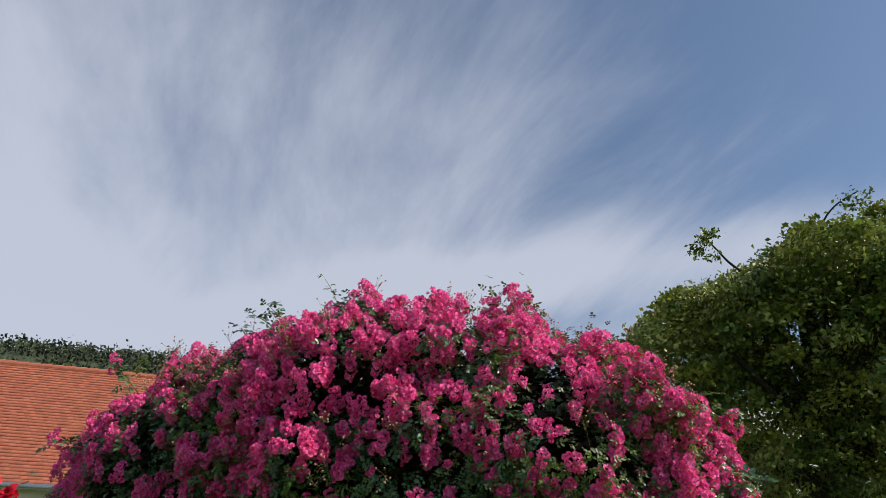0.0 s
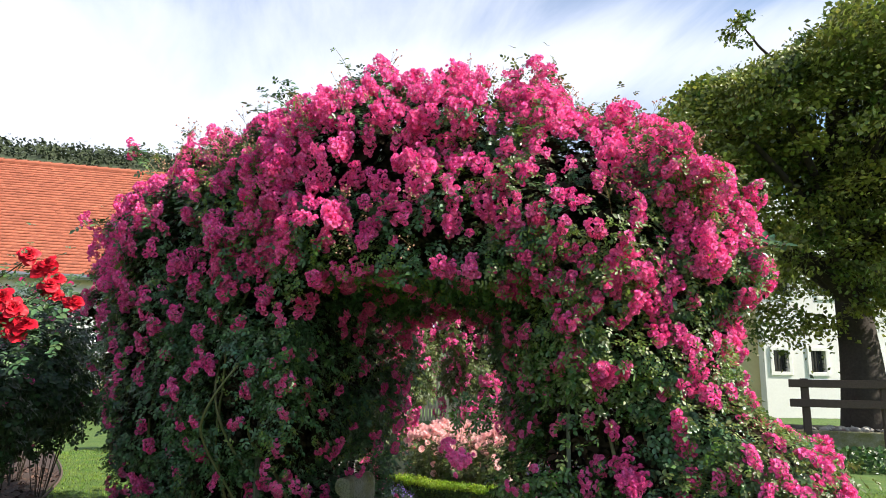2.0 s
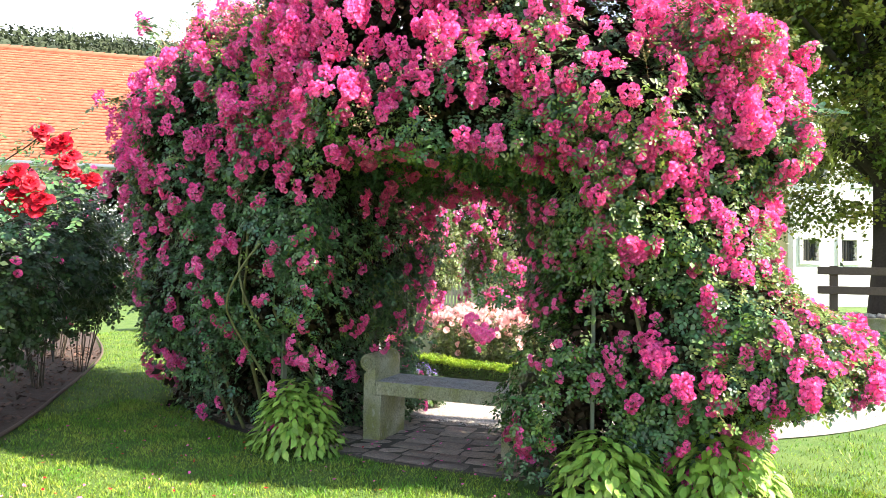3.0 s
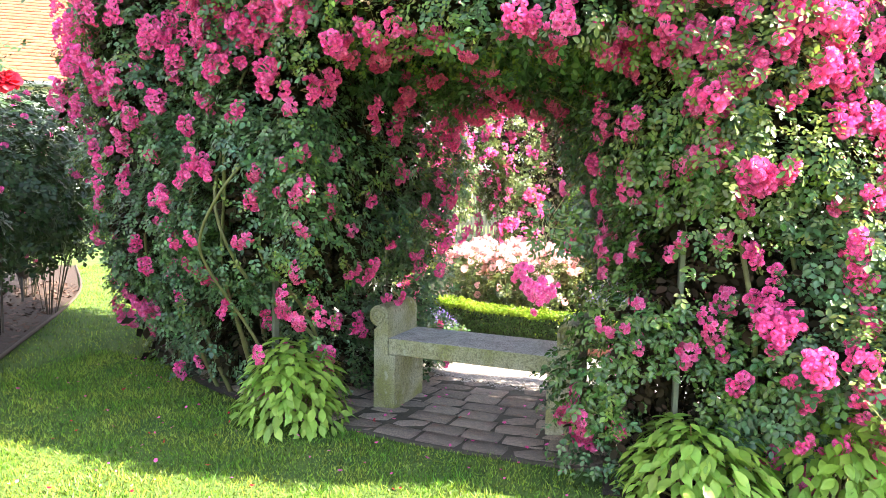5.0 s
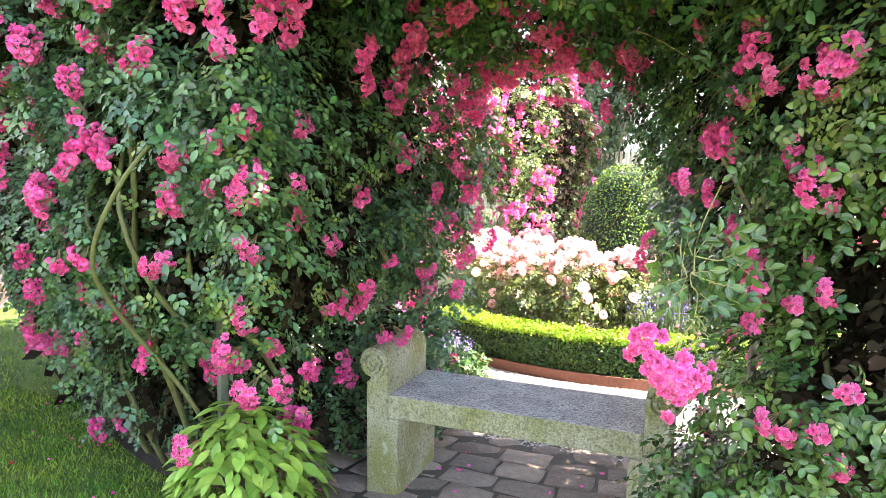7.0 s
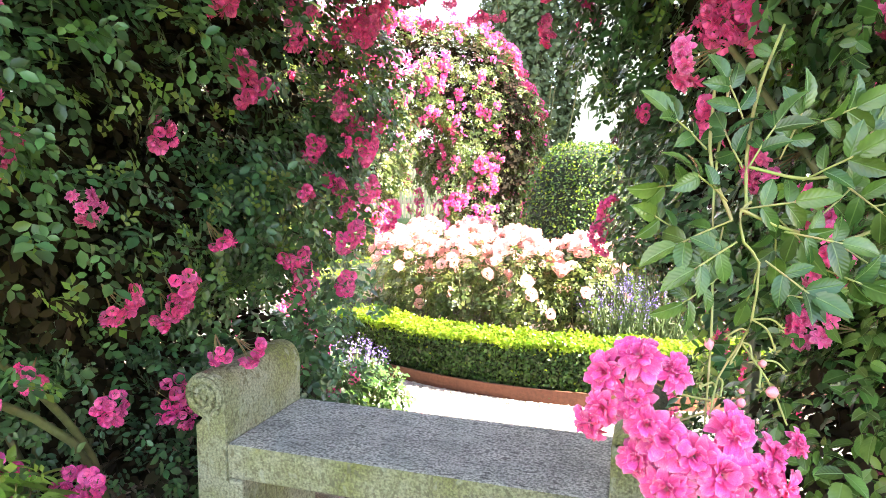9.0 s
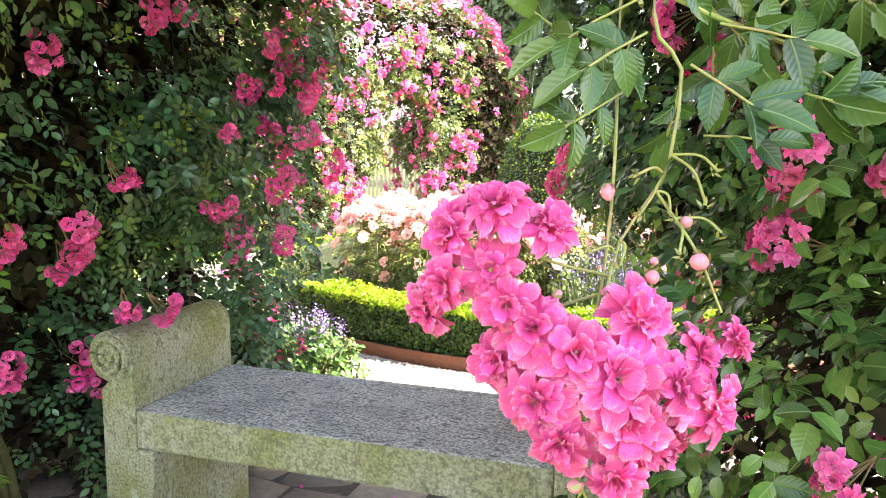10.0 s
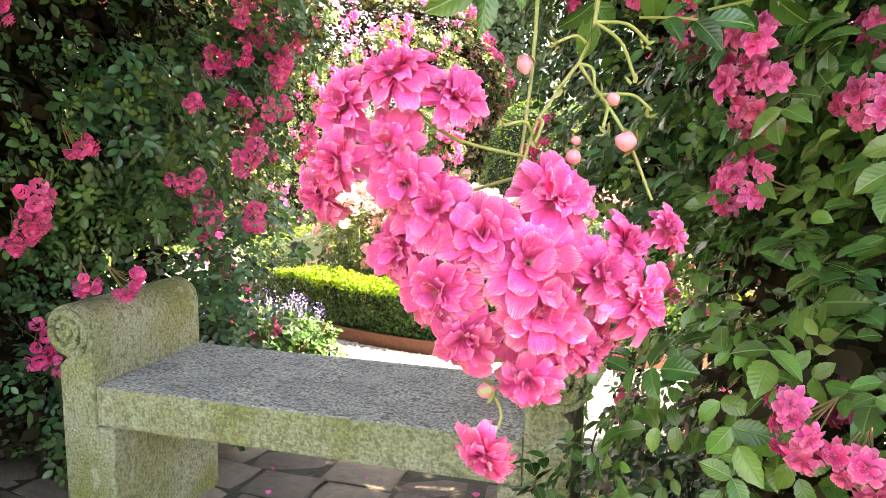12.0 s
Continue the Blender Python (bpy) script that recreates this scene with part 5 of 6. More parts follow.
# low leafy plants behind the bench
for i, (x, y, h, r) in enumerate([(-1.22, 7.35, 0.42, 0.24), (-1.0, 7.55, 0.3, 0.2), (-1.5, 7.5, 0.5, 0.28)]):
    shrub("leafy_plant", "low green leafy plant beside the gravel path", "perennial", "path plants", (x, y), h, r, 420, 0.026, BOX_LEAF, 0, 0.03, PETAL, 150 + i, stems=9, crown=0.5)


# lavender tufts
def lavender(at, height, radius, stalks, seed, label="lavender tuft with violet flower spikes"):
    rng = np.random.default_rng(seed)
    tuft = tagged(new("lavender"), label, "lavender", "lavender tufts")
    tuft.matrix_basis = pose(at[0], at[1], 0)
    a, k = rng.uniform(0, 2 * np.pi, stalks), rng.uniform(0.05, 1, stalks) ** 0.5
    base = np.stack([0.3 * radius * k * np.cos(a), 0.3 * radius * k * np.sin(a), 0 * a], axis=1)
    tip = np.stack([radius * k * np.cos(a), radius * k * np.sin(a), height * rng.uniform(0.7, 1.05, stalks) * (1 - 0.25 * k ** 2)], axis=1)
    side = unit(np.cross(tip - base, np.array([0, 0, 1.0]) + rng.normal(0, 0.3, (stalks, 3)))) * 0.003
    v = np.stack([base - side, base + side, tip + side * 0.5, tip - side * 0.5], axis=1).reshape(-1, 3)
    f = np.arange(stalks * 4).reshape(-1, 4)
    rest(tagged(new("stalk_growth", raw_mesh("stalk_growth", v, [f], [LAV_LEAF])), kind="stuff"), tuft)
    spots = np.repeat(tip, 5, axis=0) + np.repeat(unit(tip - base), 5, axis=0) * np.tile(np.linspace(-0.04, 0.03, 5), stalks)[:, None]
    v, f = stamp(COARSE_V, COARSE_F, spots, random_axes(rng.normal(0, 1, (len(spots), 3)), rng), 0.014 * rng.uniform(0.7, 1.2, len(spots)))
    rest(tagged(new("spike_bloom", raw_mesh("spike_bloom", v, f, [LAV_FLOWER])), kind="stuff"), tuft)
    m = stalks * 4
    a, k = rng.uniform(0, 2 * np.pi, m), rng.uniform(0, 1, m) ** 0.5
    spots = np.stack([0.8 * radius * k * np.cos(a), 0.8 * radius * k * np.sin(a), height * 0.5 * rng.random(m)], axis=1)
    v, f = stamp(COARSE_V * np.array([0.35, 1, 1]), COARSE_F, spots, axes_of(rng.normal(0, 1, (m, 3)), np.array([[0, 0, 1.0]]) + rng.normal(0, 0.35, (m, 3))), 0.07 * rng.uniform(0.6, 1.2, m))
    rest(tagged(new("leaves", raw_mesh("leaves", v, f, [LAV_LEAF])), kind="stuff"), tuft)


for i, (at, h, r) in enumerate([((0.3, 9.05), 0.62, 0.3), ((0.05, 9.0), 0.55, 0.25), ((0.75, 9.4), 0.6, 0.3), ((-1.2, 7.78), 0.34, 0.2), ((-1.5, 7.72), 0.38, 0.22), ((-2.6, 12.9), 0.5, 0.3)]):
    lavender(at, h, r, 150, 70 + i)


# ---- broad-leaved light green plants at the arbour's foot ----
def broad_plant(at, height, radius, count, seed):
    rng = np.random.default_rng(seed)
    plant = tagged(new("leafy_plant"), "light green broad-leaved perennial at the arbour's foot", "perennial", "leafy perennials")
    plant.matrix_basis = pose(at[0], at[1], 0)
    # a leaf 1 long: three folded strips, bowed
    ys = np.linspace(0, 1, 6)
    ws = np.array([0.03, 0.16, 0.235, 0.22, 0.11, 0.004])
    bow = -0.3 * ys ** 2 + 0.12 * ys
    tv = np.concatenate([np.stack([-ws, ys, bow + 0.05], 1), np.stack([0 * ws, ys, bow], 1), np.stack([ws, ys, bow + 0.05], 1)])
    tf = np.array([(i, i + 6, i + 7, i + 1) for i in range(5)] + [(i + 6, i + 12, i + 13, i + 7) for i in range(5)])
    d = unit(rng.normal(0, 1, (count, 3)) + np.array([0, 0, 0.6]))
    d[:, 2] = np.abs(d[:, 2])
    spots = d * np.array([radius * 0.82, radius * 0.82, height * 0.86]) * rng.uniform(0.45, 1.0, (count, 1)) ** 0.6 + np.array([0, 0, 0.02])
    out = unit(d * 0.8 + rng.normal(0, 0.25, (count, 3)) + np.array([0, 0, 0.8]))
    along = unit(d * np.array([1, 1, 0.2]) + rng.normal(0, 0.3, (count, 3)) + np.array([0, 0, -0.2]))
    v, f = stamp(tv, [tf], spots, axes_of(out, along), 0.088 * rng.uniform(0.55, 1.15, count))
    rest(tagged(new("leaves", raw_mesh("leaves", v, f, [SAGE_LEAF], smooth=True)), kind="stuff"), plant)
    stalks = [tube([(0.2 * p[0], 0.2 * p[1], 0), (0.6 * p[0], 0.6 * p[1], 0.6 * p[2]), tuple(p)], 0.003, 4) for p in spots[:60]]
    v, f = merge(stalks)
    rest(tagged(new("stalk_growth", raw_mesh("stalk_growth", v, f, [STEM])), kind="stuff"), plant)


broad_plant((-1.24, 5.88), 0.54, 0.37, 800, 91)
broad_plant((0.9, 5.76), 0.42, 0.38, 800, 92)
broad_plant((1.47, 6.05), 0.47, 0.43, 900, 93)

# ---- arbour frame ----
arbour = tagged(new("arbour"), "grey-green flat steel garden arbour under the climbing rose", "arbour")
for deg in (-131, -118, -104, -77, -69):
    for r in (3.75, 4.87 if deg == -77 else 4.75):
        x, y, _ = polar(r, deg)
        bm = bmesh.new()
        box(bm, -0.02, 0.02, -0.012, 0.012, 0, 2.35, 0.003)
        ob = part("post", bm, POST, arbour)
        ob.matrix_basis = pose(x, y, 0, 0, 0, deg)
    v, f = tube([polar(3.75, deg, 2.35), polar(4.0, deg, 2.5), polar(4.25, deg, 2.55), polar(4.5, deg, 2.5), polar(4.75, deg, 2.35)], 0.014, 6)
    rest(new("arch_bar", raw_mesh("arch_bar", v, f, [POST])), arbour)
for r, z in ((3.75, 2.35), (4.75, 2.35), (4.25, 2.55), (4.75, 2.0), (3.75, 2.0)):
    v, f = tube([polar(r, d, z) for d in np.linspace(-131, -69, 30)], 0.01, 6)
    rest(new("rail", raw_mesh("rail", v, f, [POST])), arbour)

# ---- red roses and the bushes of the mulch bed ----
red_bush = shrub("rose_bush", "tall bush rose with large deep red blooms", "rose bush", "bed roses", (-3.25, 4.25), 1.7, 0.5, 900, 0.042, LEAF_DARK, 0, 0.055, PETAL_RED, 61, stems=12, crown=0.32, facing=0.7)
RED_SPOTS = [(-2.22, 4.83, 1.93), (-2.39, 4.76, 2.08), (-2.27, 4.81, 2.02), (-2.25, 4.84, 1.84), (-2.1, 4.88, 1.78), (-2.31, 4.79, 1.98), (-2.2, 4.78, 1.88), (-1.86, 4.39, 1.6), (-1.99, 4.34, 1.75), (-1.93, 4.36, 1.69), (-2.0, 4.33, 1.62), (-1.95, 4.4, 1.64), (-1.9, 4.37, 1.56), (-2.05, 4.32, 1.69), (-2.12, 4.4, 1.58)]
red_v, red_f, _ = fine_bloom(9, 5, 5, 1.7)
red_mesh = raw_mesh("bloom", red_v, red_f, [PETAL_RED], smooth=True)
for i, (x, y, z) in enumerate(RED_SPOTS):
    ob = rest(new("bloom", red_mesh), red_bush)
    fr = axes_of(np.array([[0.5 + 0.4 * math.sin(i * 2.3), -0.6, 0.6 + 0.3 * math.cos(i * 1.9)]]), np.array([[math.cos(i), 0.2, math.sin(i)]]))[0] * (0.06 + 0.01 * math.sin(i * 3.1))
    m = np.eye(4)
    m[:3, :3], m[:3, 3] = fr, (x + 3.25, y - 4.25, z)
    ob.matrix_basis = Matrix(m.tolist())
rngr = np.random.default_rng(66)
sp = np.array(RED_SPOTS)[rngr.integers(0, len(RED_SPOTS), 210)] + rngr.normal(0, 0.09, (210, 3)) + np.array([-0.06, 0.03, -0.08]) - np.array([-3.25, 4.25, 0])
o, a, sz = compound(5, 0.034, np.tile(np.array([[0.3, -0.6, 0.6]]), (210, 1)), sp, rng=rngr)
v, f = stamp(LEAFLET_V, LEAFLET_F, o, a, sz)
rest(tagged(new("shoot_growth", raw_mesh("shoot_growth", v, f, [LEAF])), kind="stuff"), red_bush)
for tip in (RED_SPOTS[0], RED_SPOTS[1], RED_SPOTS[7], RED_SPOTS[4], RED_SPOTS[8]):
    v, f = tube(smooth_path([(-0.05, 0, 0), ((tip[0] + 3.25) * 0.4, (tip[1] - 4.25) * 0.4, tip[2] * 0.7), (tip[0] + 3.25, tip[1] - 4.25, tip[2] - 0.03)], 14), 0.0042, 6)
    rest(new("stem", raw_mesh("stem", v, f, [CANE_BROWN], smooth=True)), red_bush)
for i, (at, h, r, nb) in enumerate([((-4.75, 6.55), 2.2, 0.75, 26), ((-5.25, 7.4), 2.35, 0.8, 24), ((-3.8, 5.3), 1.75, 0.55, 16), ((-6.4, 8.0), 2.3, 0.75, 16), ((-7.2, 8.6), 2.3, 0.75, 18), ((-4.6, 4.6), 2.0, 0.8, 14), ((-6.2, 5.6), 2.3, 0.8, 14)]):
    shrub("rose_bush", "tall bush rose with scattered magenta blooms and bare canes", "rose bush", "bed roses", at, h, r, 1900, 0.044, LEAF_DARK, nb, 0.034, PETAL, 110 + i, stems=12, crown=0.4, template=(FINE_POM_V, FINE_POM_F))


# ---- small spotlight in the mulch bed ----
spot = tagged(new("garden_spotlight"), "small dark garden spotlight on a spike in the mulch", "garden light")
v, f = tube([(0, 0, 0), (0, 0, 0.16)], 0.008, 6)
rest(new("spike", raw_mesh("spike", v, f, [IRON])), spot)
v, f = tube([(-0.05, 0.05, 0.17), (-0.045, 0.045, 0.17), (0.03, -0.03, 0.23), (0.045, -0.045, 0.24)], [0.004, 0.034, 0.04, 0.044], 12)
rest(new("housing", raw_mesh("housing", v, f, [IRON], smooth=True)), spot)
v, f = tube([(0.041, -0.041, 0.2375), (0.043, -0.043, 0.239)], [0.04, 0.001], 12)
rest(new("lens", raw_mesh("lens", v, f, [PANE])), spot)
spot.matrix_basis = pose(-6.15, 7.75, 0.01) @ Matrix.Scale(1.7, 4)

# ---- trees ----
def tree(name, label, at, trunk_r, fork, height, radius, clumps, per, leaf, mat, seed, base=2.2, outline=None, sprigs=()):
    rng = np.random.default_rng(seed)
    t = tagged(new(name), label, "tree", "trees")
    t.matrix_basis = pose(at[0], at[1], 0)
    v, f = tube(smooth_path([(0, 0, 0), (0.05, 0, fork * 0.5), (0, 0.1, fork), (-0.1, 0.1, fork + 0.35 * (height - fork)), (0.1, 0, height * 0.85)], 20), np.concatenate([np.linspace(trunk_r * 1.25, trunk_r * 0.9, 10), np.linspace(trunk_r * 0.85, 0.06, 11)]), 12)
    rest(new("trunk", raw_mesh("trunk", v, f, [BARK], smooth=True)), t)
    mid = np.array([0, 0, (base + height) / 2])
    d = unit(rng.normal(0, 1, (clumps, 3)))
    d = np.sign(d) * np.abs(d) ** 0.75
    cen = d * (rng.uniform(0.1, 1.0, (clumps, 1)) ** 0.55) * np.array([radius, radius, (height - base) / 2]) + mid
    cen += 0.35 * np.stack([vnoise(cen + k, 0.7) for k in (0, 5, 11)], axis=1)
    if outline:
        over = cen[:, 2] - (1.5 + (np.interp(cen[:, 0], *outline) - 1.9) * (1 + 0.054 * (cen[:, 1] - 0.7)))
        cen[:, 2] -= np.where(over > 0, over + rng.uniform(0, 1.1, clumps) ** 2 - 0.12, 0)
    for i in range(44):
        tip = cen[i * (clumps // 44)]
        z0 = fork * 0.85 + 0.5 * max(0, tip[2] - fork) * rng.uniform(0.4, 1)
        v, f = tube(smooth_path([(0, 0, z0), tuple(tip * np.array([0.4, 0.4, 0]) + np.array([0, 0, z0 + 0.55 * (tip[2] - z0)])), tuple(tip)], 12), np.linspace(trunk_r * 0.38, 0.035, 13), 6)
        rest(new("limb", raw_mesh("limb", v, f, [BARK], smooth=True)), t)
    spots = np.repeat(cen, per, axis=0) + rng.normal(0, 1, (clumps * per, 3)) * np.array([0.3, 0.3, 0.11]) * (radius / 5.0) * np.repeat(rng.uniform(0.6, 1.5, (clumps, 1)), per, axis=0)
    off = spots - np.repeat(cen, per, axis=0)
    spots[:, 2] -= 0.7 * (off[:, 0] ** 2 + off[:, 1] ** 2)
    for path, tufts in sprigs:
        line = smooth_path(path, 16)
        v, f = tube(line, np.linspace(0.045, 0.018, len(line)), 6)
        rest(new("limb", raw_mesh("limb", v, f, [BARK], smooth=True)), t)
        for q, spread, count in tufts:
            m = rng.integers(0, len(spots), count)
            spots[m] = np.array(q) + rng.normal(0, spread, (count, 3)) * np.array([1, 1, 0.7])
    tilt = np.repeat(rng.normal(0, 0.8, (clumps, 3)), per, axis=0)
    nor = unit(tilt + rng.normal(0, 0.35, (clumps * per, 3)) + np.array([0, 0, 0.7]))
    leaf_cloud("crown", spots, nor, leaf, mat, jitter=0.3, rng=rng, parent=t, label="uneven crown of many green leaves")
    return t


tree("linden_tree", "large old linden tree with a dark trunk and pale flowering tips", (5.0, 19.4), 0.42, 3.2, 11.8, 4.9, 720, 205, 0.12, TREE_LEAF, 15, base=2.4,
     outline=((-4.2, -3.55, -2.9, -2.35, -1.25, -0.15, 0.85, 0.98, 1.35, 1.77, 2.2, 3.05, 7), (8.2, 8.9, 9.6, 9.4, 9.9, 10.9, 10.8, 9.9, 9.9, 10.9, 11.7, 12.2, 12.2)),
     sprigs=([[(0.89, 1.7, 8.6), (0.94, 1.5, 9.85), (0.96, 1.2, 10.43), (1.26, 1.0, 11.08), (1.68, 0.95, 11.52), (2.26, 1.0, 11.85)], [((2.15, 1.0, 11.5), 0.22, 160)]],
             [[(-0.45, 1.1, 9.2), (-1.33, 0.64, 9.9), (-1.67, 0.34, 10.27), (-1.99, 0.06, 10.62)], [((-2.22, 0.15, 10.27), 0.13, 90), ((-1.8, 0.1, 10.68), 0.12, 80), ((-1.82, 0.37, 10.1), 0.1, 50), ((-2, 0.1, 10.5), 0.12, 60)]],
             [[(-0.05, 1.0, 10.2), (0.48, 0.93, 10.66), (1, 0.87, 11.19)], [((0.97, 0.87, 11.15), 0.07, 22)]]))

# ---- buildings ----
def facade(name, label, x0, x1, y, height, mat, windows):
    """A house front facing -y, with real window openings, and a plain body behind it."""
    house = tagged(new(name), label, "house", "houses")
    xs = sorted({x0, x1, *[w[0] for w in windows], *[w[1] for w in windows]})
    zs = sorted({0.0, height, *[w[2] for w in windows], *[w[3] for w in windows]})
    bm = bmesh.new()
    for i in range(len(xs) - 1):
        for j in range(len(zs) - 1):
            mx, mz = (xs[i] + xs[i + 1]) / 2, (zs[j] + zs[j + 1]) / 2
            if any(w[0] < mx < w[1] and w[2] < mz < w[3] for w in windows):
                continue
            box(bm, xs[i], xs[i + 1], y, y + 0.4, zs[j], zs[j + 1])
    bmesh.ops.remove_doubles(bm, verts=bm.verts[:], dist=0.001)
    part("wall", bm, mat, house)
    bm = bmesh.new()
    box(bm, x0, x1, y + 0.6, y + 9, 0, height)
    part("body", bm, mat, house)
    for w in windows:
        bm = bmesh.new()
        box(bm, w[0], w[1], y + 0.22, y + 0.24, w[2], w[3])
        win = part("window", bm, PANE, house, "dark window behind an iron grille")
        bm = bmesh.new()
        for k in range(1, 5):
            xx = w[0] + (w[1] - w[0]) * k / 5
            box(bm, xx - 0.015, xx + 0.015, y + 0.1, y + 0.13, w[2], w[3])
            zz = w[2] + (w[3] - w[2]) * k / 5
            box(bm, w[0], w[1], y + 0.095, y + 0.125, zz - 0.015, zz + 0.015)
        part("grille", bm, IRON, win)
        bm = bmesh.new()
        for bx in ((w[0] - 0.14, w[1] + 0.14, w[3], w[3] + 0.14), (w[0] - 0.14, w[1] + 0.14, w[2] - 0.14, w[2]), (w[0] - 0.14, w[0], w[2], w[3]), (w[1], w[1] + 0.14, w[2], w[3])):
            box(bm, bx[0], bx[1], y - 0.05, y + 0.03, bx[2], bx[3], 0.01)
        part("window_frame", bm, WHITE, win)
    return house


wins = [(x, x + 0.58, 1.7, 2.5) for x in (4.35, 5.81, 8.0, 10.2, 12.4)] + [(x, x + 1.0, 4.6, 6.2) for x in (4.25, 6.4, 8.6, 10.8, 13.0)]
white_house = facade("white_house", "white rendered house with small grilled windows", 4.0, 22.0, 30.0, 8.5, WHITE, wins)
hall = facade("white_house", "tall white rendered hall beyond the garden", -2.6, 3.0, 30.2, 9.5, WHITE, [(x, x + 0.9, 6.6, 8.0) for x in (-1.2, 1.3)])
white_house.matrix_basis = Matrix.Translation((4.0, 30.0, 0)) @ pose(0, 0, 0, 0, 0, 24) @ Matrix.Translation((-4.0, -30.0, 0))
cream_house = facade("cream_house", "narrow cream rendered house front", 3.02, 3.98, 30.4, 8.0, CREAM, [(3.2, 3.8, 4.8, 6.2)])


def barn():
    """The long barn with the orange tiled roof; its length along its own x, eaves at y = 0."""
    b = tagged(new("barn"), "white barn with a large orange tiled roof", "barn", "houses")
    b.matrix_basis = pose(-18.8, 16.6, 0, 0, 0, 36)
    x0, x1, eave, ridge, run = -12.0, 8.5, 4.4, 9.45, 5.2
    bm = bmesh.new()
    box(bm, x0 + 0.4, x1 - 0.3, 0.5, 2 * run - 0.5, 0, eave)
    part("wall", bm, WHITE, b)
    bm = bmesh.new()
    vs = [bm.verts.new(p) for p in [(x0, 0.0, eave - 0.1), (x1, 0.0, eave - 0.1), (x1, run, ridge - 0.08), (x0, run, ridge - 0.08), (x1, 2 * run, eave - 0.1), (x0, 2 * run, eave - 0.1)]]
    for k in ((0, 1, 2, 3), (3, 2, 4, 5), (1, 4, 2), (0, 3, 5), (0, 5, 4, 1)):
        bm.faces.new([vs[i] for i in k])
    roof = part("roof", bm, TILE, b, "orange clay tile roof")
    # courses of flat tiles, each lapping over the one below
    rng = np.random.default_rng(31)
    rows, wide = 40, 0.2
    cols = int((x1 - x0) / wide)
    up = unit(np.array([0, run, ridge - eave]))
    slope = math.hypot(run, ridge - eave)
    nrm = np.array([0, -up[2], up[1]])
    ii, jj = np.meshgrid(np.arange(rows), np.arange(cols), indexing="ij")
    ii, jj = ii.ravel(), jj.ravel()
    start = np.stack([x0 + (jj + 0.5 * (ii % 2)) * wide, 0 * ii, eave + 0 * ii], axis=1) + up * (ii * slope / rows)[:, None] + nrm * (0.035 + rng.normal(0, 0.004, len(ii)))[:, None]
    across = np.array([wide - 0.012, 0, 0])
    lap = up * (slope / rows * 1.12) - nrm * 0.03
    v = np.stack([start, start + across, start + across + lap, start + lap, start - nrm * 0.03, start + across - nrm * 0.03], axis=1)
    base = (np.arange(len(ii)) * 6)[:, None, None]
    f = (np.array([(0, 1, 2, 3), (4, 5, 1, 0)])[None] + base).reshape(-1, 4)
    rest(tagged(new("tiling", raw_mesh("tiling", v.reshape(-1, 3), [f], [TILE])), "courses of orange clay tiles", kind="stuff"), roof)
    # ridge tiles
    for k in range(int((x1 - x0) / 0.42)):
        v, f = tube([(x0 + k * 0.42, run, ridge - 0.03), (x0 + k * 0.42 + 0.44, run, ridge - 0.01)], [0.13, 0.15], 8)
        rest(new("ridge_tile", raw_mesh("ridge_tile", v, f, [TILE], smooth=True)), roof)
    v, f = tube([(x0, -0.08, eave - 0.08), (x1, -0.08, eave - 0.08)], 0.09, 8)
    rest(new("gutter", raw_mesh("gutter", v, f, [ZINC])), b)
    return b


barn()

# wooded hill behind the barn: slope and crowns
hill = tagged(new("hill"), "distant wooded hill behind the barn", "hill", kind="structure")
bear = np.radians(np.linspace(10, 100, 60))
crest = np.interp(np.degrees(bear), [10, 24, 34, 42, 50, 58, 100], [0, 12, 49, 51.5, 50, 48, 50])
hv, hf = [], []
for a_, c_ in zip(bear, crest):
    for k, (d_, z_) in enumerate(((110, -0.5), (130, 0.35), (150, 0.85), (170, 1.0), (200, 0.9))):
        hv.append((-d_ * math.sin(a_), d_ * math.cos(a_), z_ * c_ if k else -0.5))
for i in range(59):
    for k in range(4):
        hf.append((i * 5 + k, i * 5 + k + 1, i * 5 + k + 6, i * 5 + k + 5))
rest(new("slope", raw_mesh("slope", np.array(hv), [np.array(hf)], [FOREST])), hill)
rngh = np.random.default_rng(12)
n = 1800
ab, dd = rngh.uniform(22, 75, n), rngh.uniform(128, 178, n)
zz = np.interp(dd, [110, 130, 150, 170, 200], [0, 0.35, 0.85, 1.0, 0.9]) * np.interp(ab, np.degrees(bear), crest)
cen = np.stack([-dd * np.sin(np.radians(ab)), dd * np.cos(np.radians(ab)), zz + 1.0], axis=1)
spots = np.repeat(cen, 20, axis=0) + rngh.normal(0, 1.0, (n * 20, 3)) * np.array([1.3, 1.3, 0.8])
leaf_cloud("woodland", spots, unit(rngh.normal(0, 1, spots.shape) + np.array([0, 0, 0.8])), 0.8, FOREST, rng=rngh, parent=hill, label="crowns of a mixed forest")

# slatted fence far behind
fence = tagged(new("picket_fence"), "pale wooden slatted fence beyond the garden", "fence")
bm = bmesh.new()
box(bm, -0.035, 0.035, -0.012, 0.012, 0.05, 1.9, 0.004)
slat_me = bpy.data.meshes.new("slat")
bm.to_mesh(slat_me)
bm.free()
slat_me.materials.append(PALEWOOD)
for i in range(90):
    ob = rest(new("slat", slat_me), fence)
    ob.matrix_basis = pose(-11 + i * 0.11, 20.5, 0)
for z in (0.4, 1.5):
    bm = bmesh.new()
    box(bm, -11.1, -0.9, 20.515, 20.555, z, z + 0.09)
    part("rail", bm, PALEWOOD, fence)


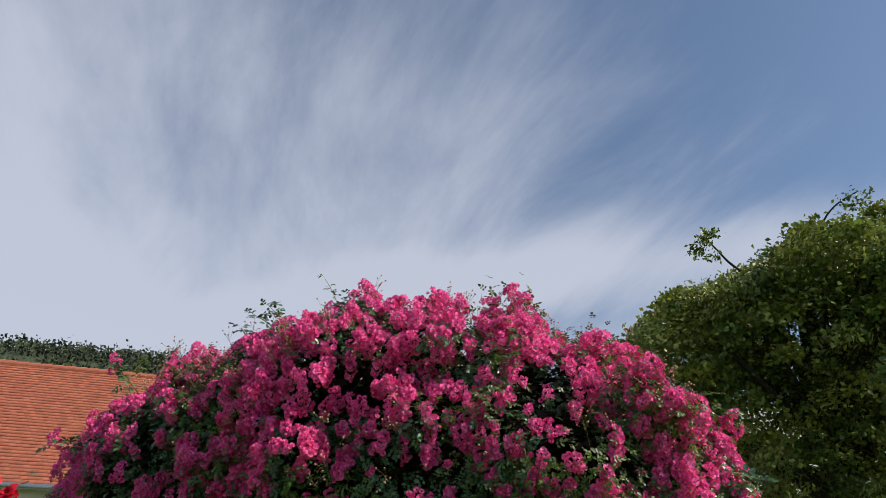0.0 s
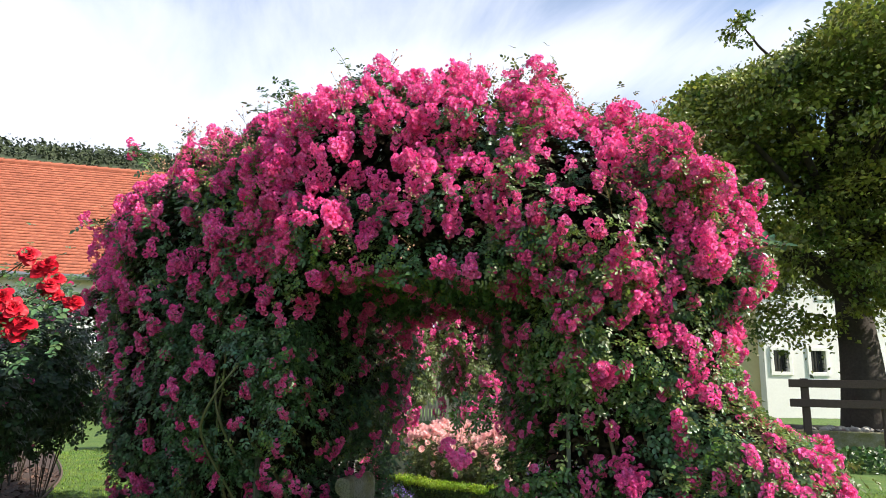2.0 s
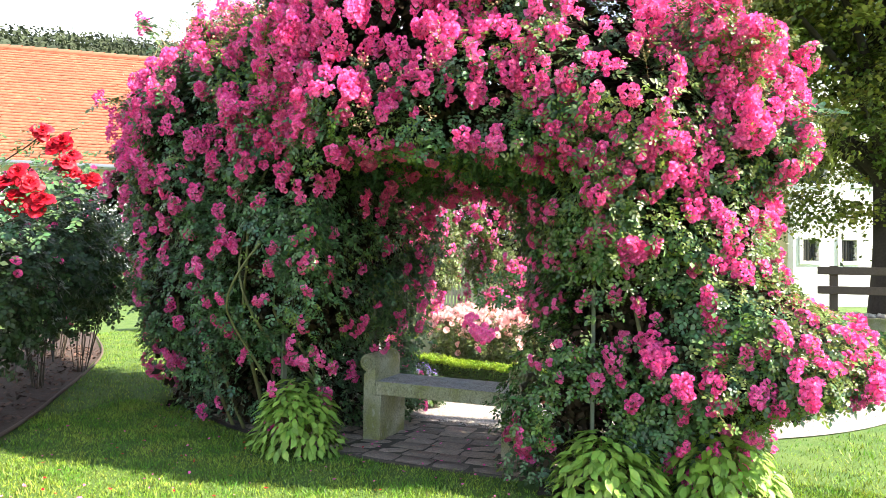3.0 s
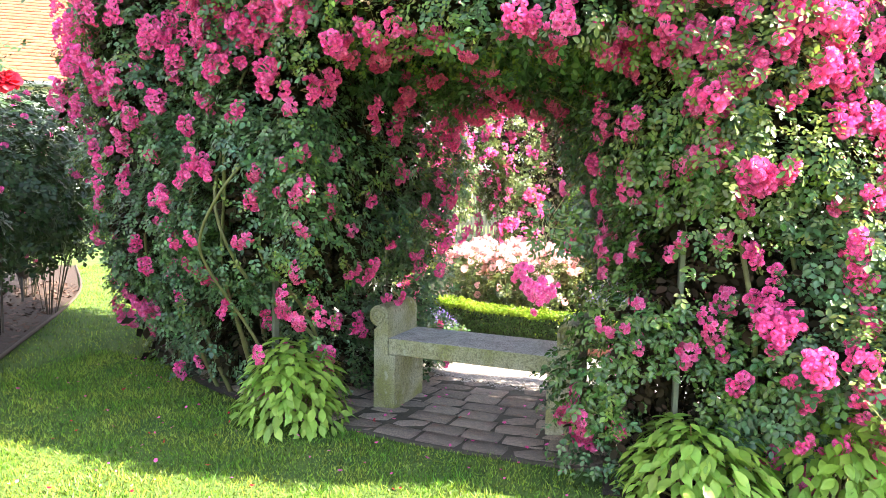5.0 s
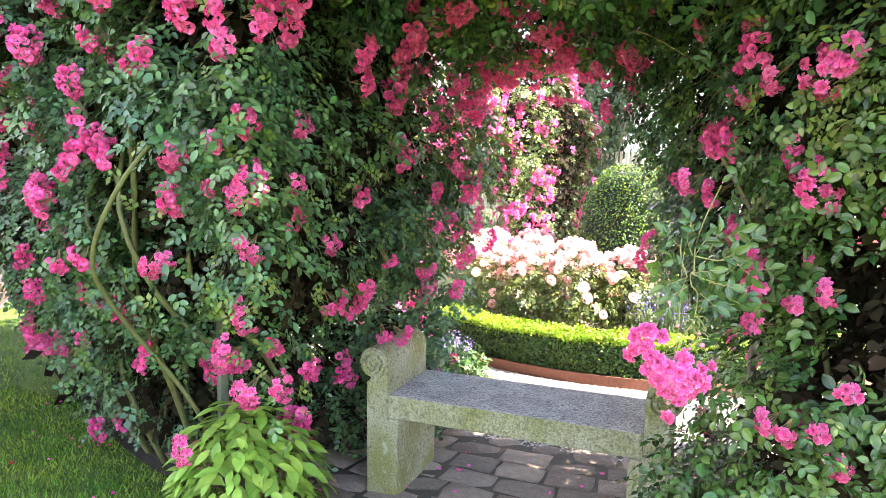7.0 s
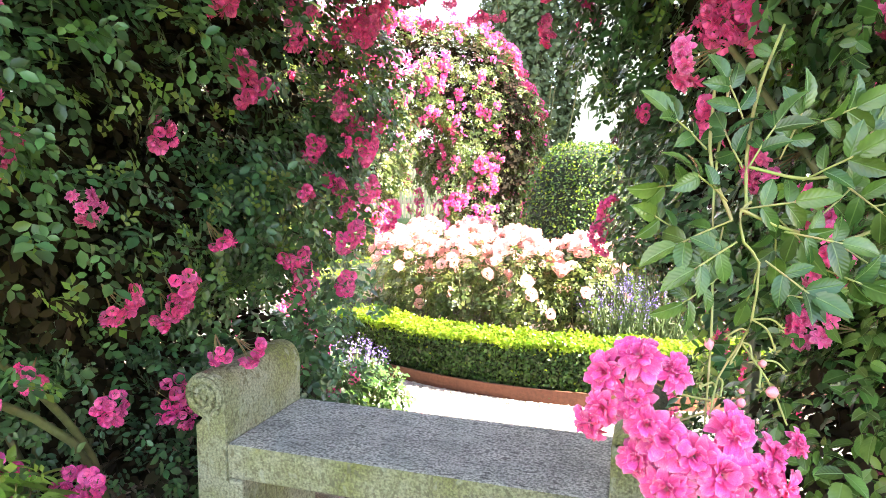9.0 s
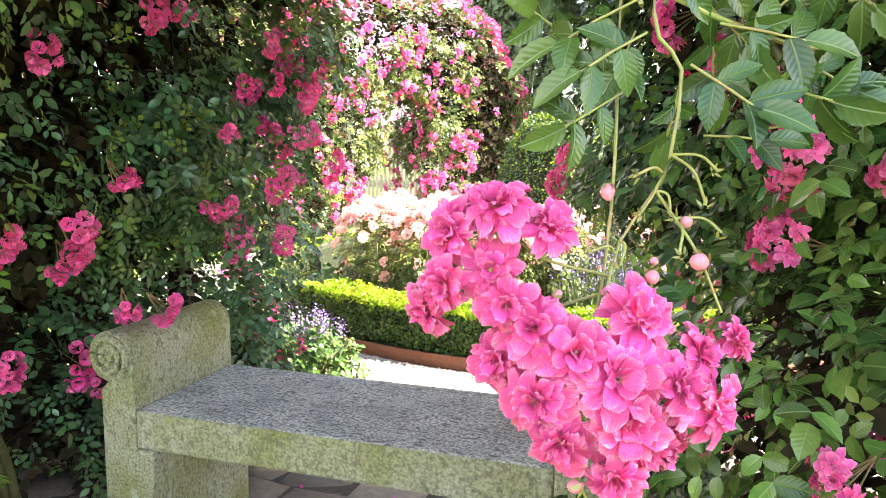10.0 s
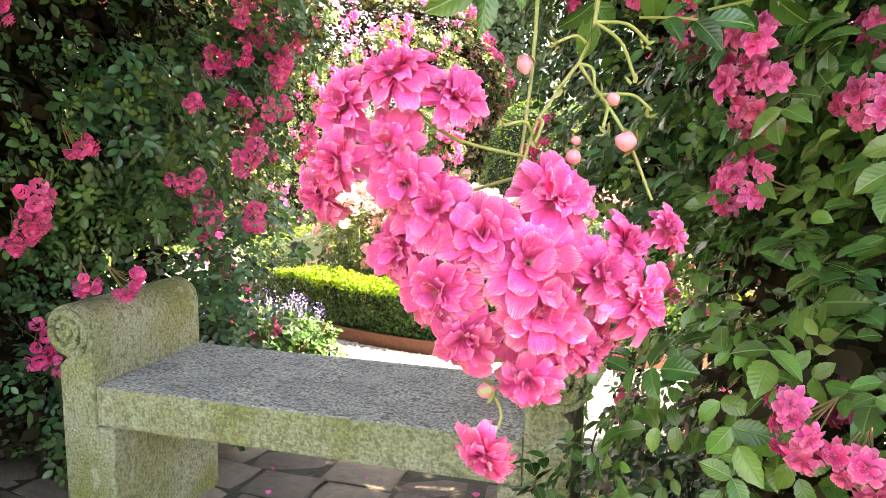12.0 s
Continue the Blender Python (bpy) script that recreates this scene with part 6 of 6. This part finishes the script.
# ---- evergreen column, purple shrub, far border ----
def column(name, label, category, at, height, radius, count, size, mat, seed, power=0.6):
    rng = np.random.default_rng(seed)
    ob = tagged(new(name), label, category)
    ob.matrix_basis = pose(at[0], at[1], 0)
    h = rng.random(count)
    a = rng.uniform(0, 2 * np.pi, count)
    r = radius * np.sin(np.pi * np.clip(0.12 + 0.88 * h, 0, 1)) ** power * rng.uniform(0.7, 1.05, count)
    pts = np.stack([r * np.cos(a), r * np.sin(a), 0.1 + h * height], axis=1)
    pts += 0.1 * radius * np.stack([vnoise(pts + k, 2.0) for k in (0, 5, 9)], axis=1)
    leaf_cloud("foliage", pts, np.stack([np.cos(a), np.sin(a), 0.4 + 0 * a], axis=1), size, mat, rng=rng, parent=ob)
    v, f = tube([(0, 0, 0), (0, 0, height * 0.5), (0, 0, height * 0.9)], [0.09, 0.06, 0.02], 7)
    rest(new("trunk", raw_mesh("trunk", v, f, [BARK])), ob)
    return ob


column("thuja", "tall grey-green columnar thuja in front of the hall", "conifer", (-2.5, 21.0), 8.5, 0.95, 14000, 0.16, THUJA, 51)
column("thuja", "tall grey-green columnar thuja in front of the hall", "conifer", (-3.5, 22.5), 8.0, 0.9, 10000, 0.16, THUJA, 52)
column("purple_shrub", "dark purple-leaved shrub beyond the flower bed", "shrub", (0.1, 15.8), 2.2, 0.8, 4000, 0.07, PURPLE_LEAF, 53, 0.8)
column("purple_shrub", "dark purple-leaved shrub beyond the flower bed", "shrub", (1.6, 16.4), 2.0, 0.9, 4000, 0.07, PURPLE_LEAF, 54, 0.8)


def border(at, along, length, deep, height, count, size, mat, seed, label, flowers=0):
    """A loose low planting along a line."""
    rng = np.random.default_rng(seed)
    ob = tagged(new("low_planting"), label, "planting")
    ob.matrix_basis = pose(at[0], at[1], 0, 0, 0, along)
    p = np.stack([rng.uniform(0, length, count), rng.uniform(0, deep, count), rng.random(count) ** 0.6 * height], axis=1)
    p[:, 2] *= 0.75 + 0.3 * vnoise(p, 0.9)
    leaf_cloud("foliage", p, np.tile(np.array([[0, -0.5, 0.7]]), (count, 1)), size, mat, rng=rng, parent=ob)
    if flowers:
        p = np.stack([rng.uniform(0, length, flowers), rng.uniform(0, deep, flowers), height * rng.uniform(0.75, 1.1, flowers)], axis=1)
        leaf_cloud("blossom", p, np.tile(np.array([[0, 0, 1.0]]), (flowers, 1)), size * 0.8, YELLOW, rng=rng, parent=ob)


border((-19.0, 11.5), 42, 9.0, 1.2, 0.9, 9000, 0.14, LEAF, 61, "green border with yellow flower heads along the barn", 3500)
border((-2.9, 15.4), 0, 6.0, 0.8, 0.45, 4000, 0.08, BOX_LEAF, 62, "low green planting behind the flower bed")
border((1.6, 13.5), 10, 5.0, 0.8, 0.4, 3500, 0.08, BOX_LEAF, 63, "low green planting beside the lawn")

# ---- wooden rail and stones round the linden ----
rail = tagged(new("wooden_railing"), "dark weathered wooden railing in front of the linden", "railing")
for x in (3.6, 5.0, 6.4, 7.8):
    bm = bmesh.new()
    box(bm, x - 0.07, x + 0.07, 17.4, 17.54, 0, 1.42, 0.01)
    part("post", bm, WOOD, rail)
for z in (0.85, 1.24):
    bm = bmesh.new()
    box(bm, 3.3, 8.4, 17.34, 17.398, z, z + 0.16, 0.01)
    part("beam", bm, WOOD, rail)

bed = tagged(new("raised_bed"), "low stone-edged raised bed round the linden", "raised bed")
bm = bmesh.new()
box(bm, 3.5, 8.6, 18.2, 18.42, 0, 0.34, 0.02, 2)
part("kerb", bm, STONE, bed)
bm = bmesh.new()
box(bm, 3.52, 8.58, 18.43, 20.6, 0, 0.32)
part("soil", bm, SOIL, bed)
rngk = np.random.default_rng(77)
p = np.stack([rngk.uniform(3.7, 8.4, 90), rngk.uniform(18.5, 19.0, 90), np.full(90, 0.34)], axis=1)
rock_v = np.array([(1, 0.1, 0), (0.5, 0.8, 0.1), (-0.5, 0.7, 0), (-1, -0.1, 0.1), (-0.4, -0.8, 0), (0.6, -0.7, 0), (0.3, 0.2, 0.75), (-0.35, -0.1, 0.65), (0, 0, -0.3)])
rock_f = np.array([(0, 1, 6), (1, 2, 6), (2, 7, 6), (2, 3, 7), (3, 4, 7), (4, 6, 7), (4, 5, 6), (5, 0, 6), (1, 0, 8), (2, 1, 8), (3, 2, 8), (4, 3, 8), (5, 4, 8), (0, 5, 8)])
v, f = stamp(rock_v, [rock_f], p, random_axes(np.array([[0, 0, 1.0]]) + rngk.normal(0, 0.15, (90, 3)), rngk), rngk.uniform(0.06, 0.13, 90))
tagged(new("rocks", raw_mesh("rocks", v, f, [ROCK])), "pale rubble stones on the raised bed", "stones", kind="stuff")

# ---- the near truss that hangs beside the bay, bloom by bloom ----
FINE = [raw_mesh("bloom", pts_, fcs_, [PETAL_NEAR], smooth=True, uv=uv_) for pts_, fcs_, uv_ in (fine_bloom(s_) for s_ in (1, 2, 3, 4, 5))]
truss_at = Vector((0.281, 5.361, 0.937))
R_, U_, T_ = Vector((0.9645, 0.2645, 0)), Vector((-0.036, 0.132, 0.9906)), Vector((0.262, -0.9555, 0.1366))
truss = tagged(new("flower_truss"), "large hanging truss of bright pink double roses")
truss.parent = rose_near
# centimetres: across, up, towards the lawn, radius, and which way it faces (across, up)
BLOOMS = [
    (-5.6, 8.8, 0.3, 2.0, -0.3, 0.7), (-2.8, 7.6, 0.6, 1.7, 0.4, 0.6), (-8.1, 7.3, -0.3, 1.8, -0.7, 0.3), (-8.4, 4.5, 0.3, 1.5, -0.5, -0.2),
    (-9.4, 2.9, -0.6, 1.4, -0.8, -0.5), (-5.9, 5.3, 0.7, 1.6, -0.1, 0.0), (-5.0, 3.4, 0.9, 1.7, -0.2, -0.1), (-3.5, 2.2, 1.0, 2.0, -0.3, 0.2),
    (-1.4, 1.0, 1.6, 1.9, -0.1, 0.1), (2.1, 2.8, 0.7, 2.0, 0.2, 0.5), (-3.4, -1.7, 1.2, 1.9, -0.4, -0.1), (-2.0, -3.9, 0.9, 1.8, -0.3, -0.4),
    (1.0, -5.9, 0.5, 1.6, 0.0, -0.3), (1.3, -2.5, 1.7, 2.1, 0.1, -0.1), (0.7, -0.3, 2.1, 2.1, 0.1, 0.2), (4.2, -0.8, 1.1, 2.0, 0.4, 0.2), (6.2, -2.0, 0.6, 1.9, 0.6, 0.0),
]
for i, (r_, u_, t_, rad, fr_, fu_) in enumerate(BLOOMS + [(5.9, 0.6, -0.6, 1.6, 0.7, 0.5), (8.3, 1.4, -1.5, 1.2, 0.9, 0.3), (4.2, -4.5, -0.8, 1.5, 0.9, -0.2), (-1.0, -9.8, 0.0, 1.6, -0.5, -0.6), (-5.3, 0.2, -0.2, 1.7, -0.6, 0.0), (2.8, -4.2, 0.3, 1.7, 0.3, -0.6)]):
    ob = rest(new("bloom", FINE[i % 5]), truss)
    p = truss_at + (R_ * r_ + U_ * u_ + T_ * t_) * 0.01
    nrm = (R_ * fr_ + U_ * fu_ + T_ * 0.75).normalized()
    fr = axes_of(np.array([nrm]), np.array([[math.cos(i * 1.7), 0.3, math.sin(i * 1.7)]]))[0]
    m = np.eye(4)
    m[:3, :3], m[:3, 3] = fr * rad * 0.0116, np.array(p)
    ob.matrix_basis = Matrix(m.tolist())


def tpath(*pts):
    return [tuple(truss_at + (R_ * a + U_ * b + T_ * c) * 0.01) for a, b, c in pts]


STEMS = [tpath((4.2, 22, -1), (3.1, 21, -0.5), (3.4, 18.5, -0.5), (4.8, 16.8, -0.8), (4.3, 12, -1), (3.6, 10, -1.5), (1.5, 7.0, -1), (0.5, 4.0, 0)), tpath((6, 36, -10), (2.4, 24, -4.5), (1.5, 12, -2.5), (0.8, 6, -1.5), (0, 3, 0)), tpath((3.6, 10, -1.5), (6, 6.5, -1.5), (7.5, 3, -1.5)),
         tpath((1.0, 5, -1), (-3, 6.0, -0.6), (-5.6, 8, 0)), tpath((0.5, 4, -0.5), (2, 0, -0.5), (0.5, -5, -0.5), (-0.6, -6.5, -0.5), (-0.2, -8.0, -0.3), (-0.9, -9.4, 0)), tpath((0.5, 4, -1), (-4, 3, -0.6), (-8, 5, -0.5)), tpath((1.5, 4, -1), (4, 1, -0.6), (6, -1.5, 0))]
for k, pth in enumerate(STEMS):
    v, f = tube(smooth_path(pth, 20), np.linspace(0.0014 if k < 2 else 0.001, 0.0008, len(smooth_path(pth, 20))), 7)
    rest(new("stalk", raw_mesh("stalk", v, f, [SHOOT], smooth=True)), truss)


def pinnate(base, along, face, size, rng):
    """One leaf of five leaflets: base in the truss's centimetres, the way it points and the way it faces."""
    p = np.array(truss_at + (R_ * base[0] + U_ * base[1] + T_ * base[2]) * 0.01)
    y = R_ * along[0] + U_ * along[1] + T_ * along[2]
    z = R_ * face[0] + U_ * face[1] + T_ * face[2]
    fr = axes_of(np.array([z]), np.array([y]))[0]
    vs, spots = [], []
    for side, at, turn, k in ((0, 1.5, 0.0, 1.12), (-1, 1.3, 0.95, 1.0), (1, 1.25, 0.95, 1.0), (-1, 0.62, 1.1, 0.85), (1, 0.58, 1.1, 0.85)):
        ang = side * turn + rng.normal(0, 0.12)
        out = fr[:, 1] * math.cos(ang) + fr[:, 0] * math.sin(ang)
        nrm = fr[:, 2] + rng.normal(0, 0.25, 3)
        spots.append((p + fr[:, 1] * at * size, axes_of(np.array([nrm]), np.array([out]))[0], size * k * rng.uniform(0.9, 1.1)))
    v, f = stamp(TOOTHED_V * np.array([0.84, 1.04, 1.3]), TOOTHED_F, np.array([q[0] for q in spots]), np.array([q[1] for q in spots]), np.array([q[2] for q in spots]))
    tv, tf = tube([tuple(p), tuple(p + fr[:, 1] * size * 0.8 + fr[:, 2] * size * 0.05), tuple(p + fr[:, 1] * size * 1.55)], 0.0009, 5)
    return (v, f), (tv, tf)


SPRAY = [((3.1, 21.3, -0.5), (1, 0.15, 0.1), 0.033), ((7, 19.5, -1.0), (1, -0.2, 0.1), 0.035), ((5.2, 17, -0.5), (0.8, -0.7, 0.1), 0.033), ((2.5, 18.5, 0.3), (-0.8, -0.5, 0.15), 0.032), ((2, 20.3, 0.5), (-1, -0.1, 0.2), 0.035),
         ((2, 22, -0.5), (-0.7, 0.3, 0), 0.03), ((5, 16.3, -1.5), (0.15, -1, 0), 0.026), ((1.5, 15.5, -1), (-0.8, -0.5, 0.1), 0.03), ((4, 25, -1), (0.6, 0.7, 0), 0.033), ((3.7, 25, -1.5), (-0.6, 0.5, 0), 0.033),
         ((9, 24, -2), (0.9, 0.3, 0), 0.034), ((11, 21, -3), (0.7, 0.6, 0), 0.032), ((13, 24, -3), (0.8, -0.5, 0), 0.034), ((10, 17, -3), (0.9, -0.1, 0), 0.032), ((6, 22, -2.5), (0.7, -0.6, 0), 0.032), ((0.5, 24, -3), (-0.8, 0.1, 0), 0.032),
         ((7.5, 26, -3), (0.3, 0.9, 0), 0.034), ((13, 19, -5), (0.7, -0.5, 0), 0.032), ((16, 22, -4), (0.9, 0.1, 0), 0.034), ((5, 29, -4), (-0.4, 0.8, 0), 0.034), ((10, 29, -4), (0.8, 0.4, 0), 0.034), ((15, 27, -5), (0.6, 0.6, 0), 0.034),
         ((3, 20, -4), (-0.5, -0.8, 0), 0.03), ((8, 14, -6), (0.9, -0.2, 0), 0.028), ((8, 21.5, -5), (0.2, -0.9, 0), 0.033), ((0, 19, -5), (-0.9, 0.3, 0), 0.03), ((12, 14.5, -6), (0.8, 0.3, 0), 0.03), ((1.5, 27, -4), (-0.8, 0.5, 0), 0.033)]
rngs = np.random.default_rng(99)
for base, along, size in SPRAY:
    blade, stalk = pinnate(base, along, (rngs.normal(-0.1, 0.5), rngs.uniform(-0.5, 0.5), rngs.uniform(0.5, 1.0)), size * 0.9, rngs)
    leaf_part = rest(new("leaf", raw_mesh("leaf", *blade, [LEAF_NEAR], smooth=True, uv=np.tile(TOOTHED_UV, (5, 1)))), truss)
    rest(new("leaf_stalk", raw_mesh("leaf_stalk", *stalk, [SHOOT], smooth=True)), leaf_part)
for base, along, size in (((14.6, 4.4, -50), (0.7, 0.6, 0.2), 0.019), ((16, 2.4, -50), (0.6, -0.5, 0.2), 0.017)):
    blade, stalk = pinnate(base, along, (0.1, 0.5, 0.8), size, rngs)
    leaf_part = rest(new("leaf", raw_mesh("leaf", *blade, [LEAF_YOUNG], smooth=True)), truss)
    rest(new("leaf_stalk", raw_mesh("leaf_stalk", *stalk, [SHOOT], smooth=True)), leaf_part)
for q in (tpath((3.1, 21.3, -0.5), (7, 19.8, -1.0), (13, 19, -3.5), (17, 20, -5)), tpath((4, 25, -1), (9, 24.2, -2), (14, 25, -4)), tpath((4.2, 21, -2), (4.5, 27, -2.5), (8, 34, -8), (13, 42, -14)), tpath((2.4, 20.3, -0.5), (1.5, 26, -3), (4, 34, -9))):
    v, f = tube(smooth_path(q, 16), 0.0016, 6)
    rest(new("stalk", raw_mesh("stalk", v, f, [SHOOT], smooth=True)), truss)


def bud_mesh():
    bm = bmesh.new()
    bmesh.ops.create_uvsphere(bm, u_segments=10, v_segments=8, radius=1.0)
    for v in bm.verts:
        v.co.z *= 1.25
        k = 1 - 0.3 * max(0, v.co.z)
        v.co.x, v.co.y = v.co.x * k * (1 + 0.08 * math.sin(3 * math.atan2(v.co.y, v.co.x) + 3 * v.co.z)), v.co.y * k
    me = bpy.data.meshes.new("bud")
    bm.to_mesh(me)
    bm.free()
    me.polygons.foreach_set("use_smooth", [True] * len(me.polygons))
    me.materials.append(BUD_PINK)
    return me


BUD = bud_mesh()
cal_v, cal_f = stamp(np.array([(-0.3, 0, 0), (0.3, 0, 0), (0.34, 0.8, 0.18), (0, 1.6, 0.3), (-0.34, 0.8, 0.18)]), [np.array([(0, 1, 2, 3, 4)])], np.array([(math.cos(a_) * 0.45, math.sin(a_) * 0.45, -1.2) for a_ in np.arange(5) * 1.2566]), np.stack([axes_of(np.array([[math.cos(a_), math.sin(a_), -0.8]]), np.array([[0.65 * math.cos(a_), 0.65 * math.sin(a_), 0.8]]))[0] for a_ in np.arange(5) * 1.2566]), np.ones(5))
CALYX = raw_mesh("calyx", cal_v, cal_f, [SHOOT])
for r_, u_, t_, rad, knot in ((4.4, 8.6, -1.2, 0.42, (3.6, 10, -1.5)), (6.6, 9.4, -1.8, 0.45, (4.3, 12, -1)), (2.4, 8.4, -0.6, 0.4, (3.6, 10, -1.5)), (7.4, 7.6, -1.4, 0.4, (4.8, 8.4, -1.5)), (1.2, 5.6, 0.2, 0.42, (1.5, 7.0, -1)), (4.6, 6.4, -0.2, 0.4, (4.8, 8.2, -1.5)), (7.2, 11.2, -1.6, 0.36, (4.3, 12, -1)), (2.0, 10.6, -0.4, 0.4, (3.9, 11, -1.2)), (-0.4, 6.4, 0.3, 0.36, (1.2, 6.2, -0.8))):
    v, f = tube(smooth_path(tpath(knot, ((knot[0] + r_) / 2 + 0.3, (knot[1] + u_) / 2 + 0.4, (knot[2] + t_) / 2), (r_, u_, t_)), 10), 0.0009, 6)
    rest(new("stalk", raw_mesh("stalk", v, f, [SHOOT], smooth=True)), truss)
    spent = rest(new("calyx", CALYX), truss)
    spent.matrix_basis = Matrix.LocRotScale(truss_at + (R_ * r_ + U_ * u_ + T_ * t_) * 0.01, Euler((0.5 * r_, 0.4 * u_, t_)), (rad * 0.0078,) * 3)
for r_, u_, t_, rad in ((5.9, 5.9, -0.8, 0.72), (3.2, 5.0, -0.4, 0.55), (-1.0, -6.7, -0.2, 0.6), (0.8, 9.8, -1.2, 0.6), (5.4, 8.2, -1.5, 0.5), (-2.2, 4.0, 0.2, 0.4), (3.4, 5.9, -0.8, 0.35)):
    ob = rest(new("bud", BUD), truss)
    p = truss_at + (R_ * r_ + U_ * u_ + T_ * t_) * 0.01
    ob.matrix_basis = Matrix.LocRotScale(p, Euler((0.4 * r_, 0.3 * u_, 0)), (rad * 0.0072,) * 3)
    calyx = rest(new("calyx", CALYX), truss)
    calyx.matrix_basis = ob.matrix_basis.copy()

# ---- lawn blades, fallen petals, bark chips, pebbles ----
def free_lawn(p):
    r = np.hypot(p[:, 0] - CX, p[:, 1] - CY)
    bed = np.interp(p[:, 1], [1.0, 3.4, 4.4, 5.18, 6.41, 8.5, 10.41], [-2.6, -2.75, -3.0, -3.29, -4.29, -6.2, -8.65])
    deg = np.degrees(np.arctan2(p[:, 1] - CY, p[:, 0] - CX))
    paved = (r < 4.725) & (deg > -136.5) & (deg < -66.5)
    soil = (r < np.where(deg < -95, 4.79, 4.9)) & (deg > -134) & (deg < -66) & ~((deg > -99) & (deg < -82))
    return (p[:, 0] > bed + 0.03) & (r > 3.66) & ~paved & ~soil


def blades(name, count, x0, x1, y0, y1, size, seed):
    rng = np.random.default_rng(seed)
    p = np.stack([rng.uniform(x0, x1, count), rng.uniform(y0, y1, count), np.full(count, -0.012)], axis=1)
    edge = np.minimum(np.minimum(p[:, 0] - x0, x1 - p[:, 0]), np.minimum(p[:, 1] - y0, y1 - p[:, 1]))
    p = p[free_lawn(p) & (rng.random(count) < np.clip(edge / 1.0 + 0.05 + 0.9 * ((p[:, 1] > 5.4) & (p[:, 1] < 7)), 0, 1))]
    n = len(p)
    h = size * rng.uniform(0.4, 1.5, n) * (0.85 + 0.5 * vnoise(p, 4.0))
    a = rng.uniform(0, 2 * np.pi, n)
    side = np.stack([np.cos(a), np.sin(a), 0 * a], axis=1) * np.maximum(0.0034, 0.004 * (size / 0.03))
    tip = p + np.stack([rng.normal(0, 0.45, n) * h, rng.normal(0, 0.45, n) * h, h], axis=1)
    v = np.stack([p - side, p + side, tip], axis=1).reshape(-1, 3)
    tagged(new(name, raw_mesh(name, v, [np.arange(n * 3).reshape(-1, 3)], [GRASS])), "short green mown grass of the lawn", "grass", kind="stuff")


blades("lawn_grass", 230000, -3.6, 4.4, 2.6, 6.6, 0.022, 81)
blades("lawn_grass", 80000, -9.5, -1.8, 5.6, 13.0, 0.026, 82)
blades("lawn_grass", 45000, 1.6, 6.0, 6.0, 12.5, 0.03, 83)
rngf = np.random.default_rng(84)
p = np.stack([rngf.uniform(-3.2, 1.6, 420), rngf.uniform(3.6, 6.9, 420), np.full(420, 0.02)], axis=1)
p = p[(p[:, 0] < 0.4) | (p[:, 1] < 5.4)]
tv = np.array([(-0.4, 0, 0), (0, -0.5, 0.12), (0.4, 0, 0), (0.25, 0.5, 0.16), (-0.25, 0.5, 0.1)])
v, f = stamp(tv, [np.array([(0, 1, 2, 3, 4)])], p, random_axes(np.array([[0, 0, 1.0]]) + rngf.normal(0, 0.3, (len(p), 3)), rngf), rngf.uniform(0.012, 0.028, len(p)))
half_n = len(p) // 2
tagged(new("fallen_petal", raw_mesh("fallen_petal", v, f, [PETAL, PETAL_RED], (np.arange(len(p)) < half_n // 2).astype(int))), "fallen pink and red rose petals on the lawn", "petals", kind="stuff")
n = 5000
p = np.stack([rngf.uniform(-7.5, -2.7, n), rngf.uniform(2.5, 9.0, n), rngf.uniform(0.012, 0.03, n)], axis=1)
bedx = np.interp(p[:, 1], [1.0, 3.4, 4.4, 5.18, 6.41, 8.5, 10.41], [-2.6, -2.75, -3.0, -3.29, -4.29, -6.2, -8.65])
p = p[p[:, 0] < bedx - 0.04]
v, f = stamp(np.array([(-0.5, -1, 0), (0.5, -0.9, 0.15), (0.45, 1, 0.1), (-0.4, 0.9, 0), (0, 0, 0.3)]), [np.array([(0, 1, 4), (1, 2, 4), (2, 3, 4), (3, 0, 4)])], p, random_axes(np.array([[0, 0, 1.0]]) + rngf.normal(0, 0.35, (len(p), 3)), rngf), rngf.uniform(0.014, 0.035, len(p)))
tagged(new("bark_chip", raw_mesh("bark_chip", v, f, [CHIP])), "loose reddish brown bark chips on the bed", "mulch", kind="stuff")
n = 16000
r = np.sqrt(rngf.uniform(2.48 ** 2, 3.6 ** 2, n))
a = np.radians(np.where(rngf.random(n) < 0.6, rngf.uniform(-115, -70, n), rngf.uniform(-70, 20, n)))
p = np.stack([CX + r * np.cos(a), CY + r * np.sin(a), np.full(n, 0.002)], axis=1)
v, f = stamp(np.array([(1, 0, 0), (0, 1, 0), (-1, 0, 0), (0, -1, 0), (0.2, 0.1, 0.7)]), [np.array([(0, 1, 4), (1, 2, 4), (2, 3, 4), (3, 0, 4)])], p, random_axes(np.array([[0, 0, 1.0]]) + rngf.normal(0, 0.1, (n, 3)), rngf), rngf.uniform(0.006, 0.014, n))
tagged(new("gravel", raw_mesh("gravel", v, f, [PEBBLE])), "pale rounded gravel of the ring path", "gravel", kind="stuff")
